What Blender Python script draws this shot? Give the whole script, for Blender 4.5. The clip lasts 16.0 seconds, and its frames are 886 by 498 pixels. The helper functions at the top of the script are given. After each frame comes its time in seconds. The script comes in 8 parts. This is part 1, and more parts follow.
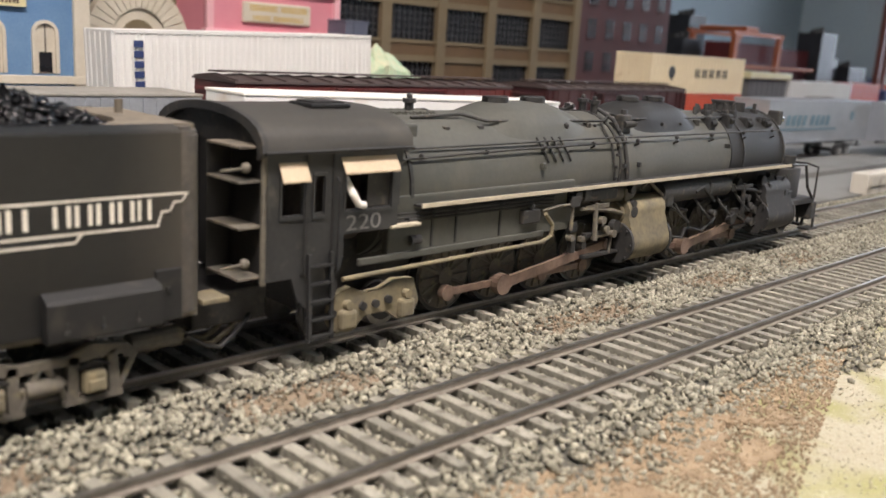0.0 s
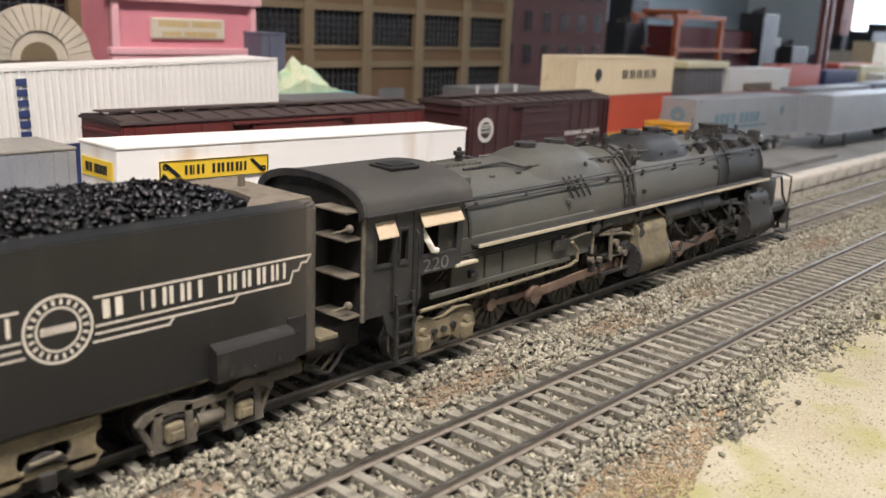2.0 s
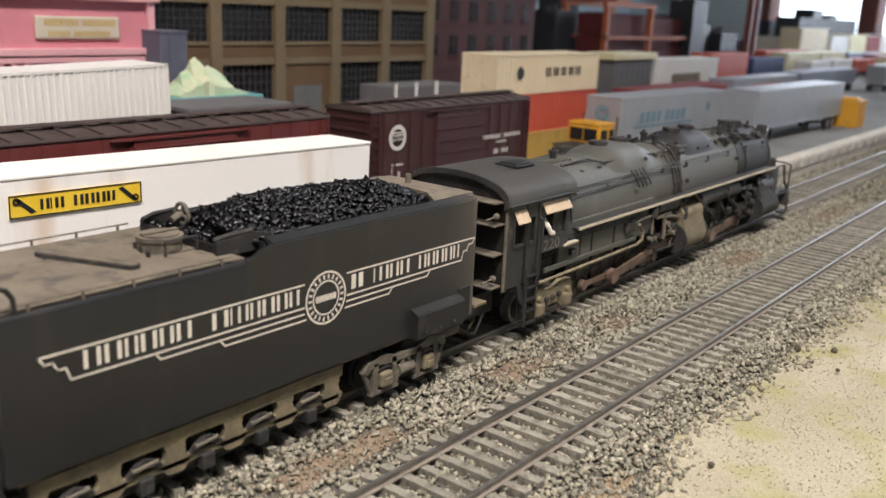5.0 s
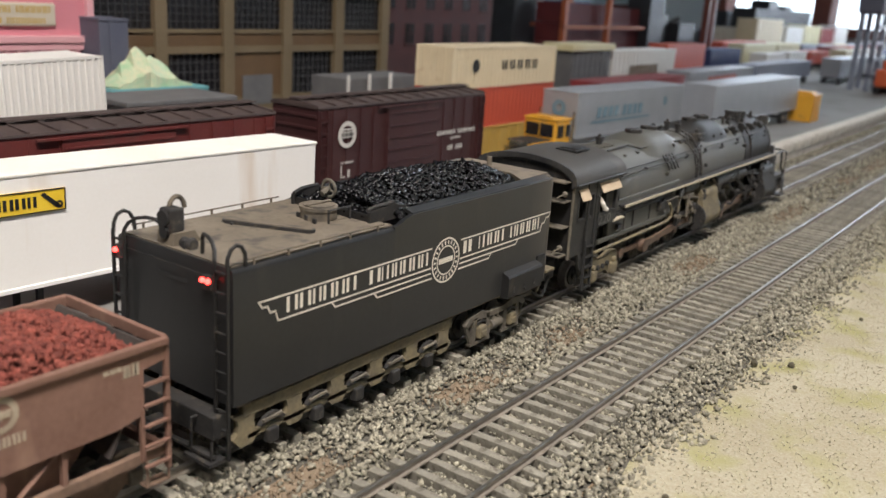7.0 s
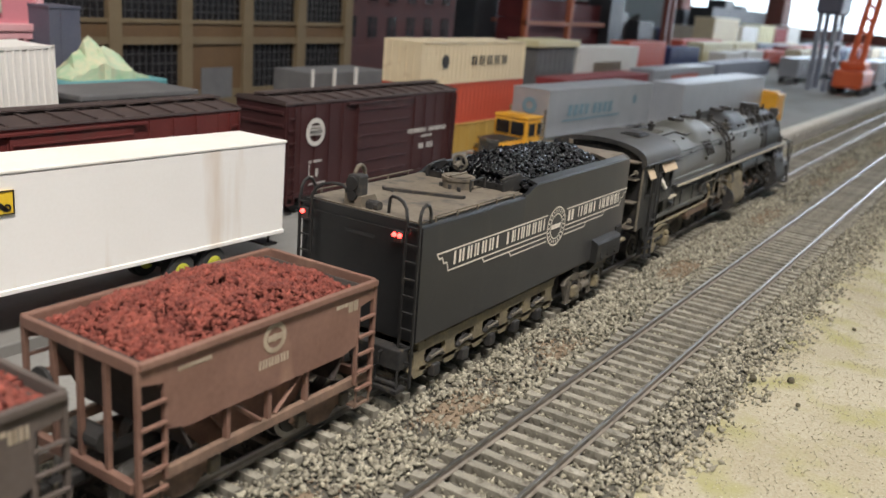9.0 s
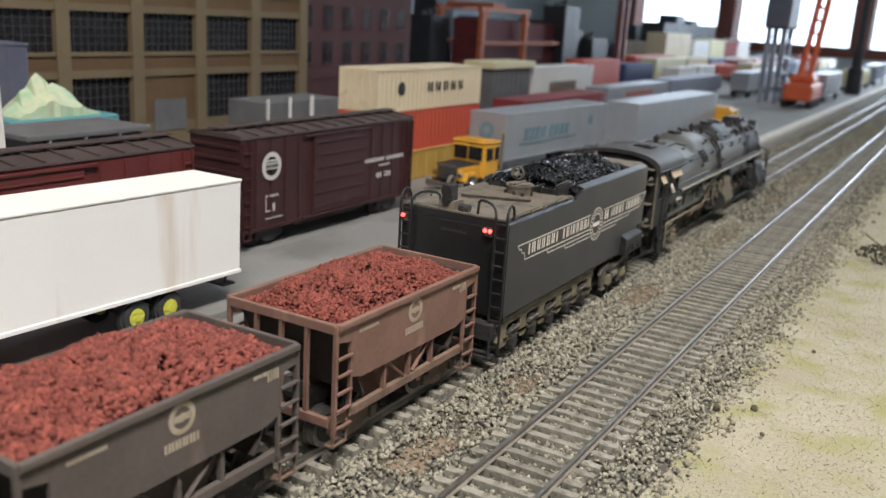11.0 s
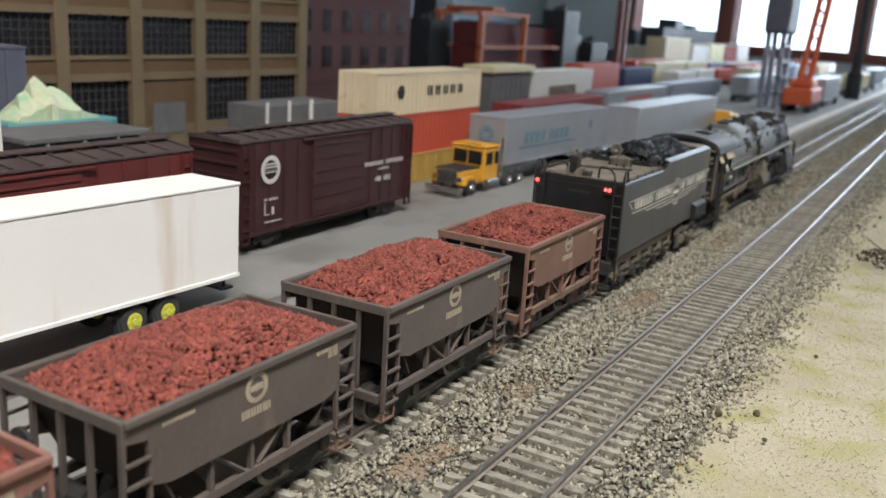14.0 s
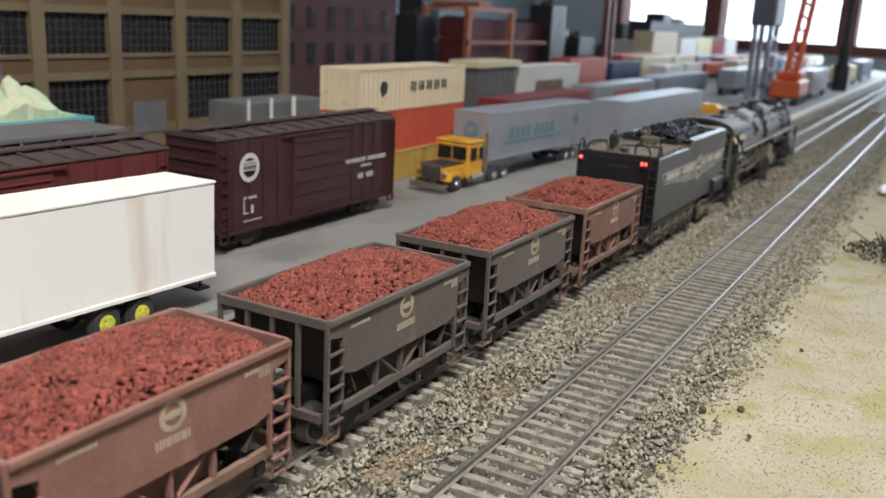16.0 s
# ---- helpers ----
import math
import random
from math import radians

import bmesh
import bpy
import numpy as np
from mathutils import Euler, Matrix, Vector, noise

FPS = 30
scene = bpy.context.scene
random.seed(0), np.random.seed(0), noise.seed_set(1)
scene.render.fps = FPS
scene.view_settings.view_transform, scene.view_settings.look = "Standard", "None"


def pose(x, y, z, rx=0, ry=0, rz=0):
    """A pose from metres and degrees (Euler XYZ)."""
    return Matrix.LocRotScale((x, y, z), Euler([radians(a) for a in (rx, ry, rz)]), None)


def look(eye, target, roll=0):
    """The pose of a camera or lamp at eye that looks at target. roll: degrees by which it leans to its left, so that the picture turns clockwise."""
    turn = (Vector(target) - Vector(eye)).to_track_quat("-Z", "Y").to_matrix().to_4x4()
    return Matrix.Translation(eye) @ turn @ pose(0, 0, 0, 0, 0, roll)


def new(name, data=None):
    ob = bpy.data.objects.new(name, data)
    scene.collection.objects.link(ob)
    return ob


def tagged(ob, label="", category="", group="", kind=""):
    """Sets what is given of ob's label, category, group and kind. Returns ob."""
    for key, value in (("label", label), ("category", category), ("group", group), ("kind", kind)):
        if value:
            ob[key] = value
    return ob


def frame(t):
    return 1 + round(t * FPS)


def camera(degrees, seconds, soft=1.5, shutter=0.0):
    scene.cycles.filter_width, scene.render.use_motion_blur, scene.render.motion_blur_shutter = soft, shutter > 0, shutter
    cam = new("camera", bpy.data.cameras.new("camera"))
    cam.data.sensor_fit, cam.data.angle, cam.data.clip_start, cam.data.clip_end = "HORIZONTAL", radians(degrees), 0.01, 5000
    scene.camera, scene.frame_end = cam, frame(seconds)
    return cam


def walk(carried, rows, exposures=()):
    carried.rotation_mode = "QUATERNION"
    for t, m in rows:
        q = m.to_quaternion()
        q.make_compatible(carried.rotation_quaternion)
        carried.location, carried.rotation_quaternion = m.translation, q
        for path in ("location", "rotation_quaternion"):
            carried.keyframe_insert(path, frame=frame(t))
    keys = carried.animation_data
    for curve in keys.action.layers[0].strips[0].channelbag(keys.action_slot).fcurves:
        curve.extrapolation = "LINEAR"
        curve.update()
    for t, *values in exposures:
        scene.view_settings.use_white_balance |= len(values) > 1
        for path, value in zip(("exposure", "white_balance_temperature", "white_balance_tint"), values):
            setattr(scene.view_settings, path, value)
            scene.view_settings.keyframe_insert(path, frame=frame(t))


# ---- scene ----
# ---------------------------------------------------------------- camera
cam = camera(52.8, 16.0)
cam.data.dof.use_dof = True
cam.data.dof.focus_distance = 0.245
cam.data.dof.aperture_fstop = 25.0
PATH = [
    (0.0, 0.0273, -0.1101, 0.0648, 77.08, -3.59, -44.61),
    (0.5, 0.0331, -0.1175, 0.0698, 76.74, -3.61, -44.93),
    (1.0, 0.0414, -0.1183, 0.0750, 76.43, -3.25, -45.50),
    (1.5, 0.0462, -0.1197, 0.0805, 76.06, -2.77, -46.12),
    (2.0, 0.0517, -0.1167, 0.0859, 75.78, -2.41, -47.31),
    (2.5, 0.0608, -0.1111, 0.0896, 75.57, -2.00, -48.85),
    (3.0, 0.0667, -0.1087, 0.0905, 75.31, -2.19, -49.90),
    (3.5, 0.0676, -0.1077, 0.0921, 75.11, -2.64, -50.30),
    (4.0, 0.0730, -0.1090, 0.0925, 75.07, -2.69, -50.61),
    (6.5, 0.0895, -0.1074, 0.1010, 74.17, -2.95, -52.75),
    (7.0, 0.0945, -0.1027, 0.1000, 73.98, -3.45, -53.67),
    (7.5, 0.0994, -0.0978, 0.0996, 73.65, -3.87, -54.56),
    (8.0, 0.1055, -0.0960, 0.0993, 73.52, -4.16, -55.21),
    (8.5, 0.1045, -0.0910, 0.1001, 73.60, -4.34, -55.79),
    (9.0, 0.1041, -0.0856, 0.0985, 73.83, -4.41, -56.42),
    (11.5, 0.1084, -0.0839, 0.1043, 75.32, -3.27, -59.46),
    (12.0, 0.1085, -0.0844, 0.1042, 75.41, -3.34, -59.49),
    (12.5, 0.1094, -0.0810, 0.1026, 75.16, -3.56, -59.53),
    (13.0, 0.1115, -0.0803, 0.1006, 75.16, -3.66, -59.48),
    (13.5, 0.1113, -0.0814, 0.1009, 75.28, -3.54, -59.29),
    (14.0, 0.1092, -0.0829, 0.1031, 75.39, -3.41, -59.23),
    (14.5, 0.1082, -0.0841, 0.1034, 75.68, -3.49, -59.24),
    (15.0, 0.1087, -0.0825, 0.1031, 75.65, -3.75, -59.58),
    (15.5, 0.1126, -0.0807, 0.1018, 75.32, -3.60, -60.01),
    (16.0, 0.1155, -0.0839, 0.1021, 75.22, -2.87, -59.93),
]
walk(cam, [(t, pose(x, y, z, rx, ry, rz)) for t, x, y, z, rx, ry, rz in PATH],
     exposures=[(0.0, 0.32, 6400, 16), (2.0, 0.27, 6400, 16), (4.0, 0.22, 6420, 16), (6.5, 0.10, 6400, 14), (9.0, 0.08, 6350, 12), (11.5, 0.12, 6120, 11), (16.0, 0.14, 6170, 11)])

# ---------------------------------------------------------------- light
world = bpy.data.worlds.new("world")
scene.world = world
world.use_nodes = True
_nt = world.node_tree
_sky = _nt.nodes.new("ShaderNodeTexSky")
_sky.sky_type = "NISHITA"
_sky.sun_disc = False
_sky.sun_elevation = radians(35)
_sky.sun_rotation = radians(100)
_nt.links.new(_sky.outputs[0], _nt.nodes["Background"].inputs[0])
_nt.nodes["Background"].inputs[1].default_value = 0.12


def ceiling_light(x, y, z, sx, sy, watts, colour):
    """An assumed lamp panel out of view overhead, shining down."""
    d = bpy.data.lights.new("ceiling_lamp", "AREA")
    d.shape, d.size, d.size_y, d.energy, d.color = "RECTANGLE", sx, sy, watts, colour
    ob = new("ceiling_lamp", d)
    ob.matrix_world = pose(x, y, z)
    return ob


# key lamp hung low for its falloff; the second lamp is a weak fill
ceiling_light(-0.10, -0.30, 0.84, 0.70, 0.16, 17.5, (1.0, 0.925, 0.83))
ceiling_light(1.6, -0.55, 1.30, 1.2, 0.3, 1.8, (1.0, 0.92, 0.82))


def window_daylight(x, y, z, w, h, watts):
    d = bpy.data.lights.new("window_daylight", "AREA")
    d.shape, d.size, d.size_y, d.energy, d.color = "RECTANGLE", h, w, watts, (0.78, 0.89, 1.0)
    ob = new("window_daylight", d)
    ob.matrix_world = look((x, y, z), (x - 1.0, y - 0.05, z - 0.12))
    return ob


window_daylight(3.36, -0.05, 0.45, 2.3, 0.7, 40.0)


# ---------------------------------------------------------------- materials
def mat(name, c1, c2=None, rough=0.6, metal=0.0, scale=60.0, fine=900.0, bump=0.0, spec=0.5,
        wear=None, wear_at=0.62, rnd=0.0, island=0.0, fine_amt=0.35, dust=None, streak=0.0, sheen=0.0):
    """Two scales of mottling between c1 and c2, optional wear colour, optional relief in metres."""
    m = bpy.data.materials.new(name)
    m.use_nodes = True
    nt = m.node_tree
    p = nt.nodes["Principled BSDF"]
    c2 = c2 or tuple(0.8 * v for v in c1)
    tc = nt.nodes.new("ShaderNodeTexCoord")
    n1 = nt.nodes.new("ShaderNodeTexNoise")
    n1.inputs["Scale"].default_value, n1.inputs["Detail"].default_value = scale, 5
    n2 = nt.nodes.new("ShaderNodeTexNoise")
    n2.inputs["Scale"].default_value, n2.inputs["Detail"].default_value = fine, 3
    for n in (n1, n2):
        nt.links.new(tc.outputs["Object"], n.inputs["Vector"])
    mixf = nt.nodes.new("ShaderNodeMix")
    mixf.inputs[0].default_value = fine_amt
    nt.links.new(n1.outputs[0], mixf.inputs[2])
    nt.links.new(n2.outputs[0], mixf.inputs[3])
    ramp = nt.nodes.new("ShaderNodeValToRGB")
    ramp.color_ramp.elements[0].position, ramp.color_ramp.elements[1].position = 0.35, 0.65
    ramp.color_ramp.elements[0].color, ramp.color_ramp.elements[1].color = (*c1, 1), (*c2, 1)
    nt.links.new(mixf.outputs[0], ramp.inputs[0])
    col = ramp.outputs[0]
    if wear:
        n3 = nt.nodes.new("ShaderNodeTexNoise")
        n3.inputs["Scale"].default_value, n3.inputs["Detail"].default_value = scale * 2.3, 6
        if streak:
            mp = nt.nodes.new("ShaderNodeMapping")
            mp.inputs["Scale"].default_value = (1.0, 1.0, streak)
            nt.links.new(tc.outputs["Object"], mp.inputs["Vector"])
            nt.links.new(mp.outputs[0], n3.inputs["Vector"])
        else:
            nt.links.new(tc.outputs["Object"], n3.inputs["Vector"])
        r3 = nt.nodes.new("ShaderNodeValToRGB")
        r3.color_ramp.elements[0].position, r3.color_ramp.elements[1].position = wear_at - 0.08, wear_at + 0.1
        nt.links.new(n3.outputs[0], r3.inputs[0])
        mx = nt.nodes.new("ShaderNodeMix")
        mx.data_type = "RGBA"
        nt.links.new(r3.outputs[0], mx.inputs[0])
        nt.links.new(col, mx.inputs[6])
        mx.inputs[7].default_value = (*wear, 1)
        col = mx.outputs[2]
    if dust:
        # dust that drifted back over one end: from x0 (none) to x1 (full), broken up by the mottling
        sx = nt.nodes.new("ShaderNodeSeparateXYZ")
        nt.links.new(tc.outputs["Object"], sx.inputs[0])
        md = nt.nodes.new("ShaderNodeMapRange")
        md.inputs[1].default_value, md.inputs[2].default_value = dust[0], dust[1]
        nt.links.new(sx.outputs[0], md.inputs[0])
        mm = nt.nodes.new("ShaderNodeMath")
        mm.operation = "MULTIPLY"
        nt.links.new(md.outputs[0], mm.inputs[0])
        nt.links.new(n1.outputs[0], mm.inputs[1])
        mx = nt.nodes.new("ShaderNodeMix")
        mx.data_type = "RGBA"
        nt.links.new(mm.outputs[0], mx.inputs[0])
        nt.links.new(col, mx.inputs[6])
        mx.inputs[7].default_value = (*dust[2], 1)
        col = mx.outputs[2]
    if rnd or island:
        src = nt.nodes.new("ShaderNodeNewGeometry").outputs["Random Per Island"] if island else nt.nodes.new("ShaderNodeObjectInfo").outputs["Random"]
        amt = island or rnd
        mr = nt.nodes.new("ShaderNodeMapRange")
        mr.inputs[3].default_value, mr.inputs[4].default_value = 1 - amt, 1 + amt
        nt.links.new(src, mr.inputs[0])
        hs = nt.nodes.new("ShaderNodeHueSaturation")
        nt.links.new(mr.outputs[0], hs.inputs["Value"])
        nt.links.new(col, hs.inputs["Color"])
        col = hs.outputs[0]
    nt.links.new(col, p.inputs["Base Color"])
    rr = nt.nodes.new("ShaderNodeMapRange")
    rr.inputs[3].default_value, rr.inputs[4].default_value = max(0.03, rough - 0.12), min(1, rough + 0.12)
    nt.links.new(n1.outputs[0], rr.inputs[0])
    nt.links.new(rr.outputs[0], p.inputs["Roughness"])
    p.inputs["Metallic"].default_value = metal
    p.inputs["Specular IOR Level"].default_value = spec
    if sheen:
        p.inputs["Sheen Weight"].default_value, p.inputs["Sheen Roughness"].default_value = sheen, 0.45
    if bump:
        b = nt.nodes.new("ShaderNodeBump")
        b.inputs["Strength"].default_value, b.inputs["Distance"].default_value = 0.8, bump
        nt.links.new(mixf.outputs[0], b.inputs["Height"])
        nt.links.new(b.outputs[0], p.inputs["Normal"])
    return m


def glow(name, colour, strength):
    m = bpy.data.materials.new(name)
    m.use_nodes = True
    p = m.node_tree.nodes["Principled BSDF"]
    p.inputs["Base Color"].default_value = (*colour, 1)
    p.inputs["Emission Color"].default_value = (*colour, 1)
    p.inputs["Emission Strength"].default_value = strength
    return m


def glass(name, tint=(0.8, 0.85, 0.88)):
    m = bpy.data.materials.new(name)
    m.use_nodes = True
    p = m.node_tree.nodes["Principled BSDF"]
    p.inputs["Base Color"].default_value = (*tint, 1)
    p.inputs["Roughness"].default_value = 0.05
    p.inputs["Transmission Weight"].default_value = 1.0
    return m


M = {}
M["black"] = mat("weathered_black", (0.010, 0.010, 0.0105), (0.018, 0.0176, 0.017), rough=0.58, scale=70, wear=(0.046, 0.040, 0.032), wear_at=0.66, bump=0.00004)
M["tender_black"] = mat("tender_black", (0.0075, 0.0082, 0.0092), (0.0135, 0.014, 0.0148), rough=0.38, scale=45, wear=(0.022, 0.021, 0.019), wear_at=0.66, bump=0.00004, dust=(0.090, 0.1075, (0.10, 0.086, 0.068)), streak=0.2, sheen=0.07)
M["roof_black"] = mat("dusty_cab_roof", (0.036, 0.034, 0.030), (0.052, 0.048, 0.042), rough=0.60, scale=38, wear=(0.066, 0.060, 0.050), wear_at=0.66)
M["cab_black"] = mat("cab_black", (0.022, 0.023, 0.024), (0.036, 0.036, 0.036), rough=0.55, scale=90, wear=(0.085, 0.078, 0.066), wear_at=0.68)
M["boiler"] = mat("boiler_grey_green", (0.058, 0.059, 0.050), (0.086, 0.084, 0.071), rough=0.56, scale=34, wear=(0.112, 0.103, 0.080), wear_at=0.64, streak=0.3, sheen=0.05)
M["soot"] = mat("sooty_iron", (0.016, 0.016, 0.017), (0.040, 0.038, 0.036), rough=0.6, scale=200, wear=(0.10, 0.085, 0.062), wear_at=0.66)
M["dust_deck"] = mat("dusty_deck", (0.115, 0.095, 0.070), (0.175, 0.148, 0.112), rough=0.85, scale=90, wear=(0.07, 0.062, 0.052), wear_at=0.6)
M["truck_dirt"] = mat("dusty_truck_frame", (0.085, 0.076, 0.063), (0.165, 0.145, 0.112), rough=0.8, scale=150, wear=(0.22, 0.18, 0.10), wear_at=0.66)
M["ochre_dirt"] = mat("ochre_dirt_frame", (0.12, 0.104, 0.073), (0.235, 0.195, 0.115), rough=0.8, scale=180)
M["rust_rod"] = mat("rusty_rod", (0.17, 0.11, 0.085), (0.27, 0.19, 0.14), rough=0.55, scale=200, metal=0.2)
M["cream"] = mat("cream_edge_paint", (0.40, 0.35, 0.265), (0.52, 0.46, 0.35), rough=0.6, scale=150, wear=(0.30, 0.25, 0.19), wear_at=0.68)
M["letter"] = mat("cream_lettering", (0.62, 0.58, 0.50), (0.72, 0.68, 0.60), rough=0.7, scale=300)
M["faded_mark"] = mat("faded_cream_marking", (0.33, 0.27, 0.20), (0.46, 0.39, 0.30), rough=0.75, scale=260)
M["numeral"] = mat("faded_numeral", (0.115, 0.115, 0.108), (0.185, 0.18, 0.168), rough=0.7, scale=300)
M["tan"] = mat("tan_awning", (0.46, 0.36, 0.25), (0.56, 0.45, 0.32), rough=0.8, scale=200)
M["coal"] = mat("coal", (0.0015, 0.0015, 0.002), (0.005, 0.005, 0.006), rough=0.17, scale=400, spec=0.36, island=0.6)
M["ore"] = mat("iron_ore", (0.150, 0.034, 0.025), (0.262, 0.072, 0.050), rough=0.9, scale=250, fine=2500, island=0.34)
M["ore_brown"] = mat("ore_car_brown", (0.165, 0.088, 0.064), (0.22, 0.125, 0.094), rough=0.75, scale=70, wear=(0.30, 0.185, 0.135), wear_at=0.66, bump=0.00004, streak=0.25)
M["ore_dark"] = mat("ore_car_dark", (0.074, 0.058, 0.050), (0.104, 0.083, 0.072), rough=0.75, scale=70, wear=(0.165, 0.118, 0.095), wear_at=0.67, bump=0.00004, streak=0.25, sheen=0.08)
M["ore_red"] = mat("ore_car_red", (0.19, 0.092, 0.070), (0.25, 0.132, 0.105), rough=0.75, scale=70, wear=(0.32, 0.2, 0.16), wear_at=0.68, bump=0.00004, streak=0.25)
M["ore_frame"] = mat("ore_car_frame_dust", (0.13, 0.085, 0.062), (0.24, 0.155, 0.11), rough=0.8, scale=160)
# recess shade put into the colour: end slopes, hoppers, cab interior
M["inside"] = mat("shaded_recess", (0.03, 0.024, 0.022), (0.06, 0.048, 0.042), rough=0.9, scale=120)
M["steel"] = mat("wheel_steel", (0.20, 0.19, 0.18), (0.32, 0.31, 0.29), rough=0.35, metal=0.85, scale=300)
M["rail"] = mat("rail_steel", (0.25, 0.235, 0.21), (0.37, 0.35, 0.32), rough=0.37, metal=0.9, scale=40, fine=500)
M["rail_side"] = mat("rail_side_rust", (0.13, 0.112, 0.09), (0.22, 0.19, 0.155), rough=0.8, scale=200)
M["tie"] = mat("weathered_tie", (0.165, 0.154, 0.124), (0.29, 0.274, 0.225), rough=0.9, scale=260, fine=2200, rnd=0.20, bump=0.00015, wear=(0.10, 0.088, 0.068), wear_at=0.60)
M["stone"] = mat("ballast_stone", (0.190, 0.176, 0.134), (0.360, 0.340, 0.268), rough=0.92, scale=300, fine=2500, island=0.42, spec=0.25)
# bed colour is kept dark to paint in the shade between the stones
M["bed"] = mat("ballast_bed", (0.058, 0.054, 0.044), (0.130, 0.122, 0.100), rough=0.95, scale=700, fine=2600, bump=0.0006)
M["rustdirt"] = mat("rust_dirt_grains", (0.20, 0.150, 0.102), (0.295, 0.230, 0.160), rough=0.95, scale=260, fine=2500, island=0.25, bump=0.0004, fine_amt=0.5)
M["earth"] = mat("brown_earth_grains", (0.25, 0.180, 0.112), (0.355, 0.270, 0.175), rough=0.95, scale=200, fine=2500, island=0.2)
M["dust_black"] = mat("dust_coated_black", (0.066, 0.057, 0.047), (0.115, 0.099, 0.080), rough=0.75, scale=80, wear=(0.055, 0.05, 0.044), wear_at=0.6)
M["sand"] = mat("scenic_sand", (0.315, 0.278, 0.188), (0.43, 0.40, 0.305), rough=0.95, scale=24, fine=1300, wear=(0.31, 0.297, 0.135), wear_at=0.56, bump=0.0007, fine_amt=0.5)
M["sandgrain"] = mat("sand_grains", (0.40, 0.36, 0.25), (0.54, 0.50, 0.38), rough=0.95, scale=60, fine=2200, island=0.22)
M["yard"] = mat("yard_concrete", (0.19, 0.187, 0.176), (0.245, 0.24, 0.226), rough=0.8, scale=9, fine=700, wear=(0.155, 0.15, 0.14), wear_at=0.6)
M["seam"] = mat("yard_seam", (0.42, 0.41, 0.38), (0.5, 0.48, 0.45), rough=0.8, scale=30)
M["white"] = mat("white_trailer", (0.86, 0.845, 0.81), (0.90, 0.885, 0.86), rough=0.45, scale=30, wear=(0.70, 0.60, 0.50), wear_at=0.63, streak=0.12)
M["white_roof"] = mat("white_trailer_roof", (0.80, 0.77, 0.70), (0.85, 0.83, 0.78), rough=0.6, scale=30)
M["container_white"] = mat("white_container", (0.70, 0.685, 0.65), (0.78, 0.765, 0.73), rough=0.55, scale=40)
M["navy"] = mat("navy_marking", (0.02, 0.035, 0.11), (0.03, 0.05, 0.15), rough=0.6)
M["yellow_sign"] = mat("yellow_sign", (0.80, 0.53, 0.03), (0.85, 0.60, 0.05), rough=0.5, scale=80)
M["ink"] = mat("black_ink", (0.012, 0.012, 0.012), (0.02, 0.02, 0.02), rough=0.5)
M["boxcar"] = mat("boxcar_maroon", (0.038, 0.011, 0.012), (0.056, 0.018, 0.018), rough=0.55, scale=50, wear=(0.07, 0.03, 0.027), wear_at=0.68)
M["boxcar_red"] = mat("boxcar_red", (0.098, 0.017, 0.016), (0.135, 0.028, 0.024), rough=0.55, scale=50, wear=(0.10, 0.03, 0.026), wear_at=0.64)
M["roofwalk"] = mat("boxcar_roof", (0.045, 0.030, 0.028), (0.075, 0.052, 0.047), rough=0.75, scale=90)
M["decal"] = mat("white_decal", (0.52, 0.50, 0.47), (0.60, 0.58, 0.54), rough=0.6)
M["tyre"] = mat("tyre_rubber", (0.03, 0.031, 0.033), (0.05, 0.05, 0.052), rough=0.8)
M["hub_yellow"] = mat("yellow_green_hub", (0.55, 0.56, 0.06), (0.62, 0.60, 0.10), rough=0.45)
M["chrome"] = mat("chrome", (0.62, 0.62, 0.62), (0.70, 0.70, 0.70), rough=0.18, metal=1.0)
M["silver"] = mat("silver_trailer", (0.33, 0.352, 0.385), (0.41, 0.432, 0.465), rough=0.38, metal=0.35, scale=60)
M["silver_dirty"] = mat("dirty_silver_roof", (0.20, 0.19, 0.165), (0.30, 0.28, 0.25), rough=0.7, scale=60)
M["blue_decal"] = mat("blue_grey_decal", (0.13, 0.23, 0.29), (0.18, 0.28, 0.34), rough=0.5)
M["truck_yellow"] = mat("truck_yellow", (0.66, 0.33, 0.03), (0.72, 0.38, 0.04), rough=0.4, scale=60, wear=(0.45, 0.25, 0.06), wear_at=0.66)
M["beige"] = mat("beige_container", (0.62, 0.52, 0.35), (0.70, 0.60, 0.42), rough=0.55, scale=60, wear=(0.50, 0.38, 0.24), wear_at=0.68)
M["red_container"] = mat("red_container", (0.48, 0.075, 0.040), (0.55, 0.10, 0.055), rough=0.5, scale=60)
M["ochre_car"] = mat("ochre_well_car", (0.45, 0.29, 0.06), (0.52, 0.35, 0.09), rough=0.6, scale=80)
M["tan_wall"] = mat("tan_factory_frame", (0.140, 0.105, 0.058), (0.180, 0.137, 0.080), rough=0.8, scale=30)
M["brick_panel"] = mat("brown_spandrel", (0.105, 0.062, 0.030), (0.140, 0.086, 0.042), rough=0.85, scale=60)
M["dark_glass"] = mat("dark_factory_pane", (0.010, 0.010, 0.013), (0.022, 0.022, 0.026), rough=0.22, scale=80)
M["mullion"] = mat("grey_mullion", (0.035, 0.035, 0.037), (0.06, 0.06, 0.062), rough=0.6)
M["maroon_wall"] = mat("maroon_brick_wall", (0.06, 0.019, 0.020), (0.09, 0.030, 0.029), rough=0.8, scale=60)
M["pink"] = mat("pink_facade", (0.62, 0.22, 0.27), (0.68, 0.27, 0.32), rough=0.75, scale=50)
M["pink_trim"] = mat("pink_trim", (0.70, 0.35, 0.39), (0.75, 0.42, 0.45), rough=0.75, scale=50)
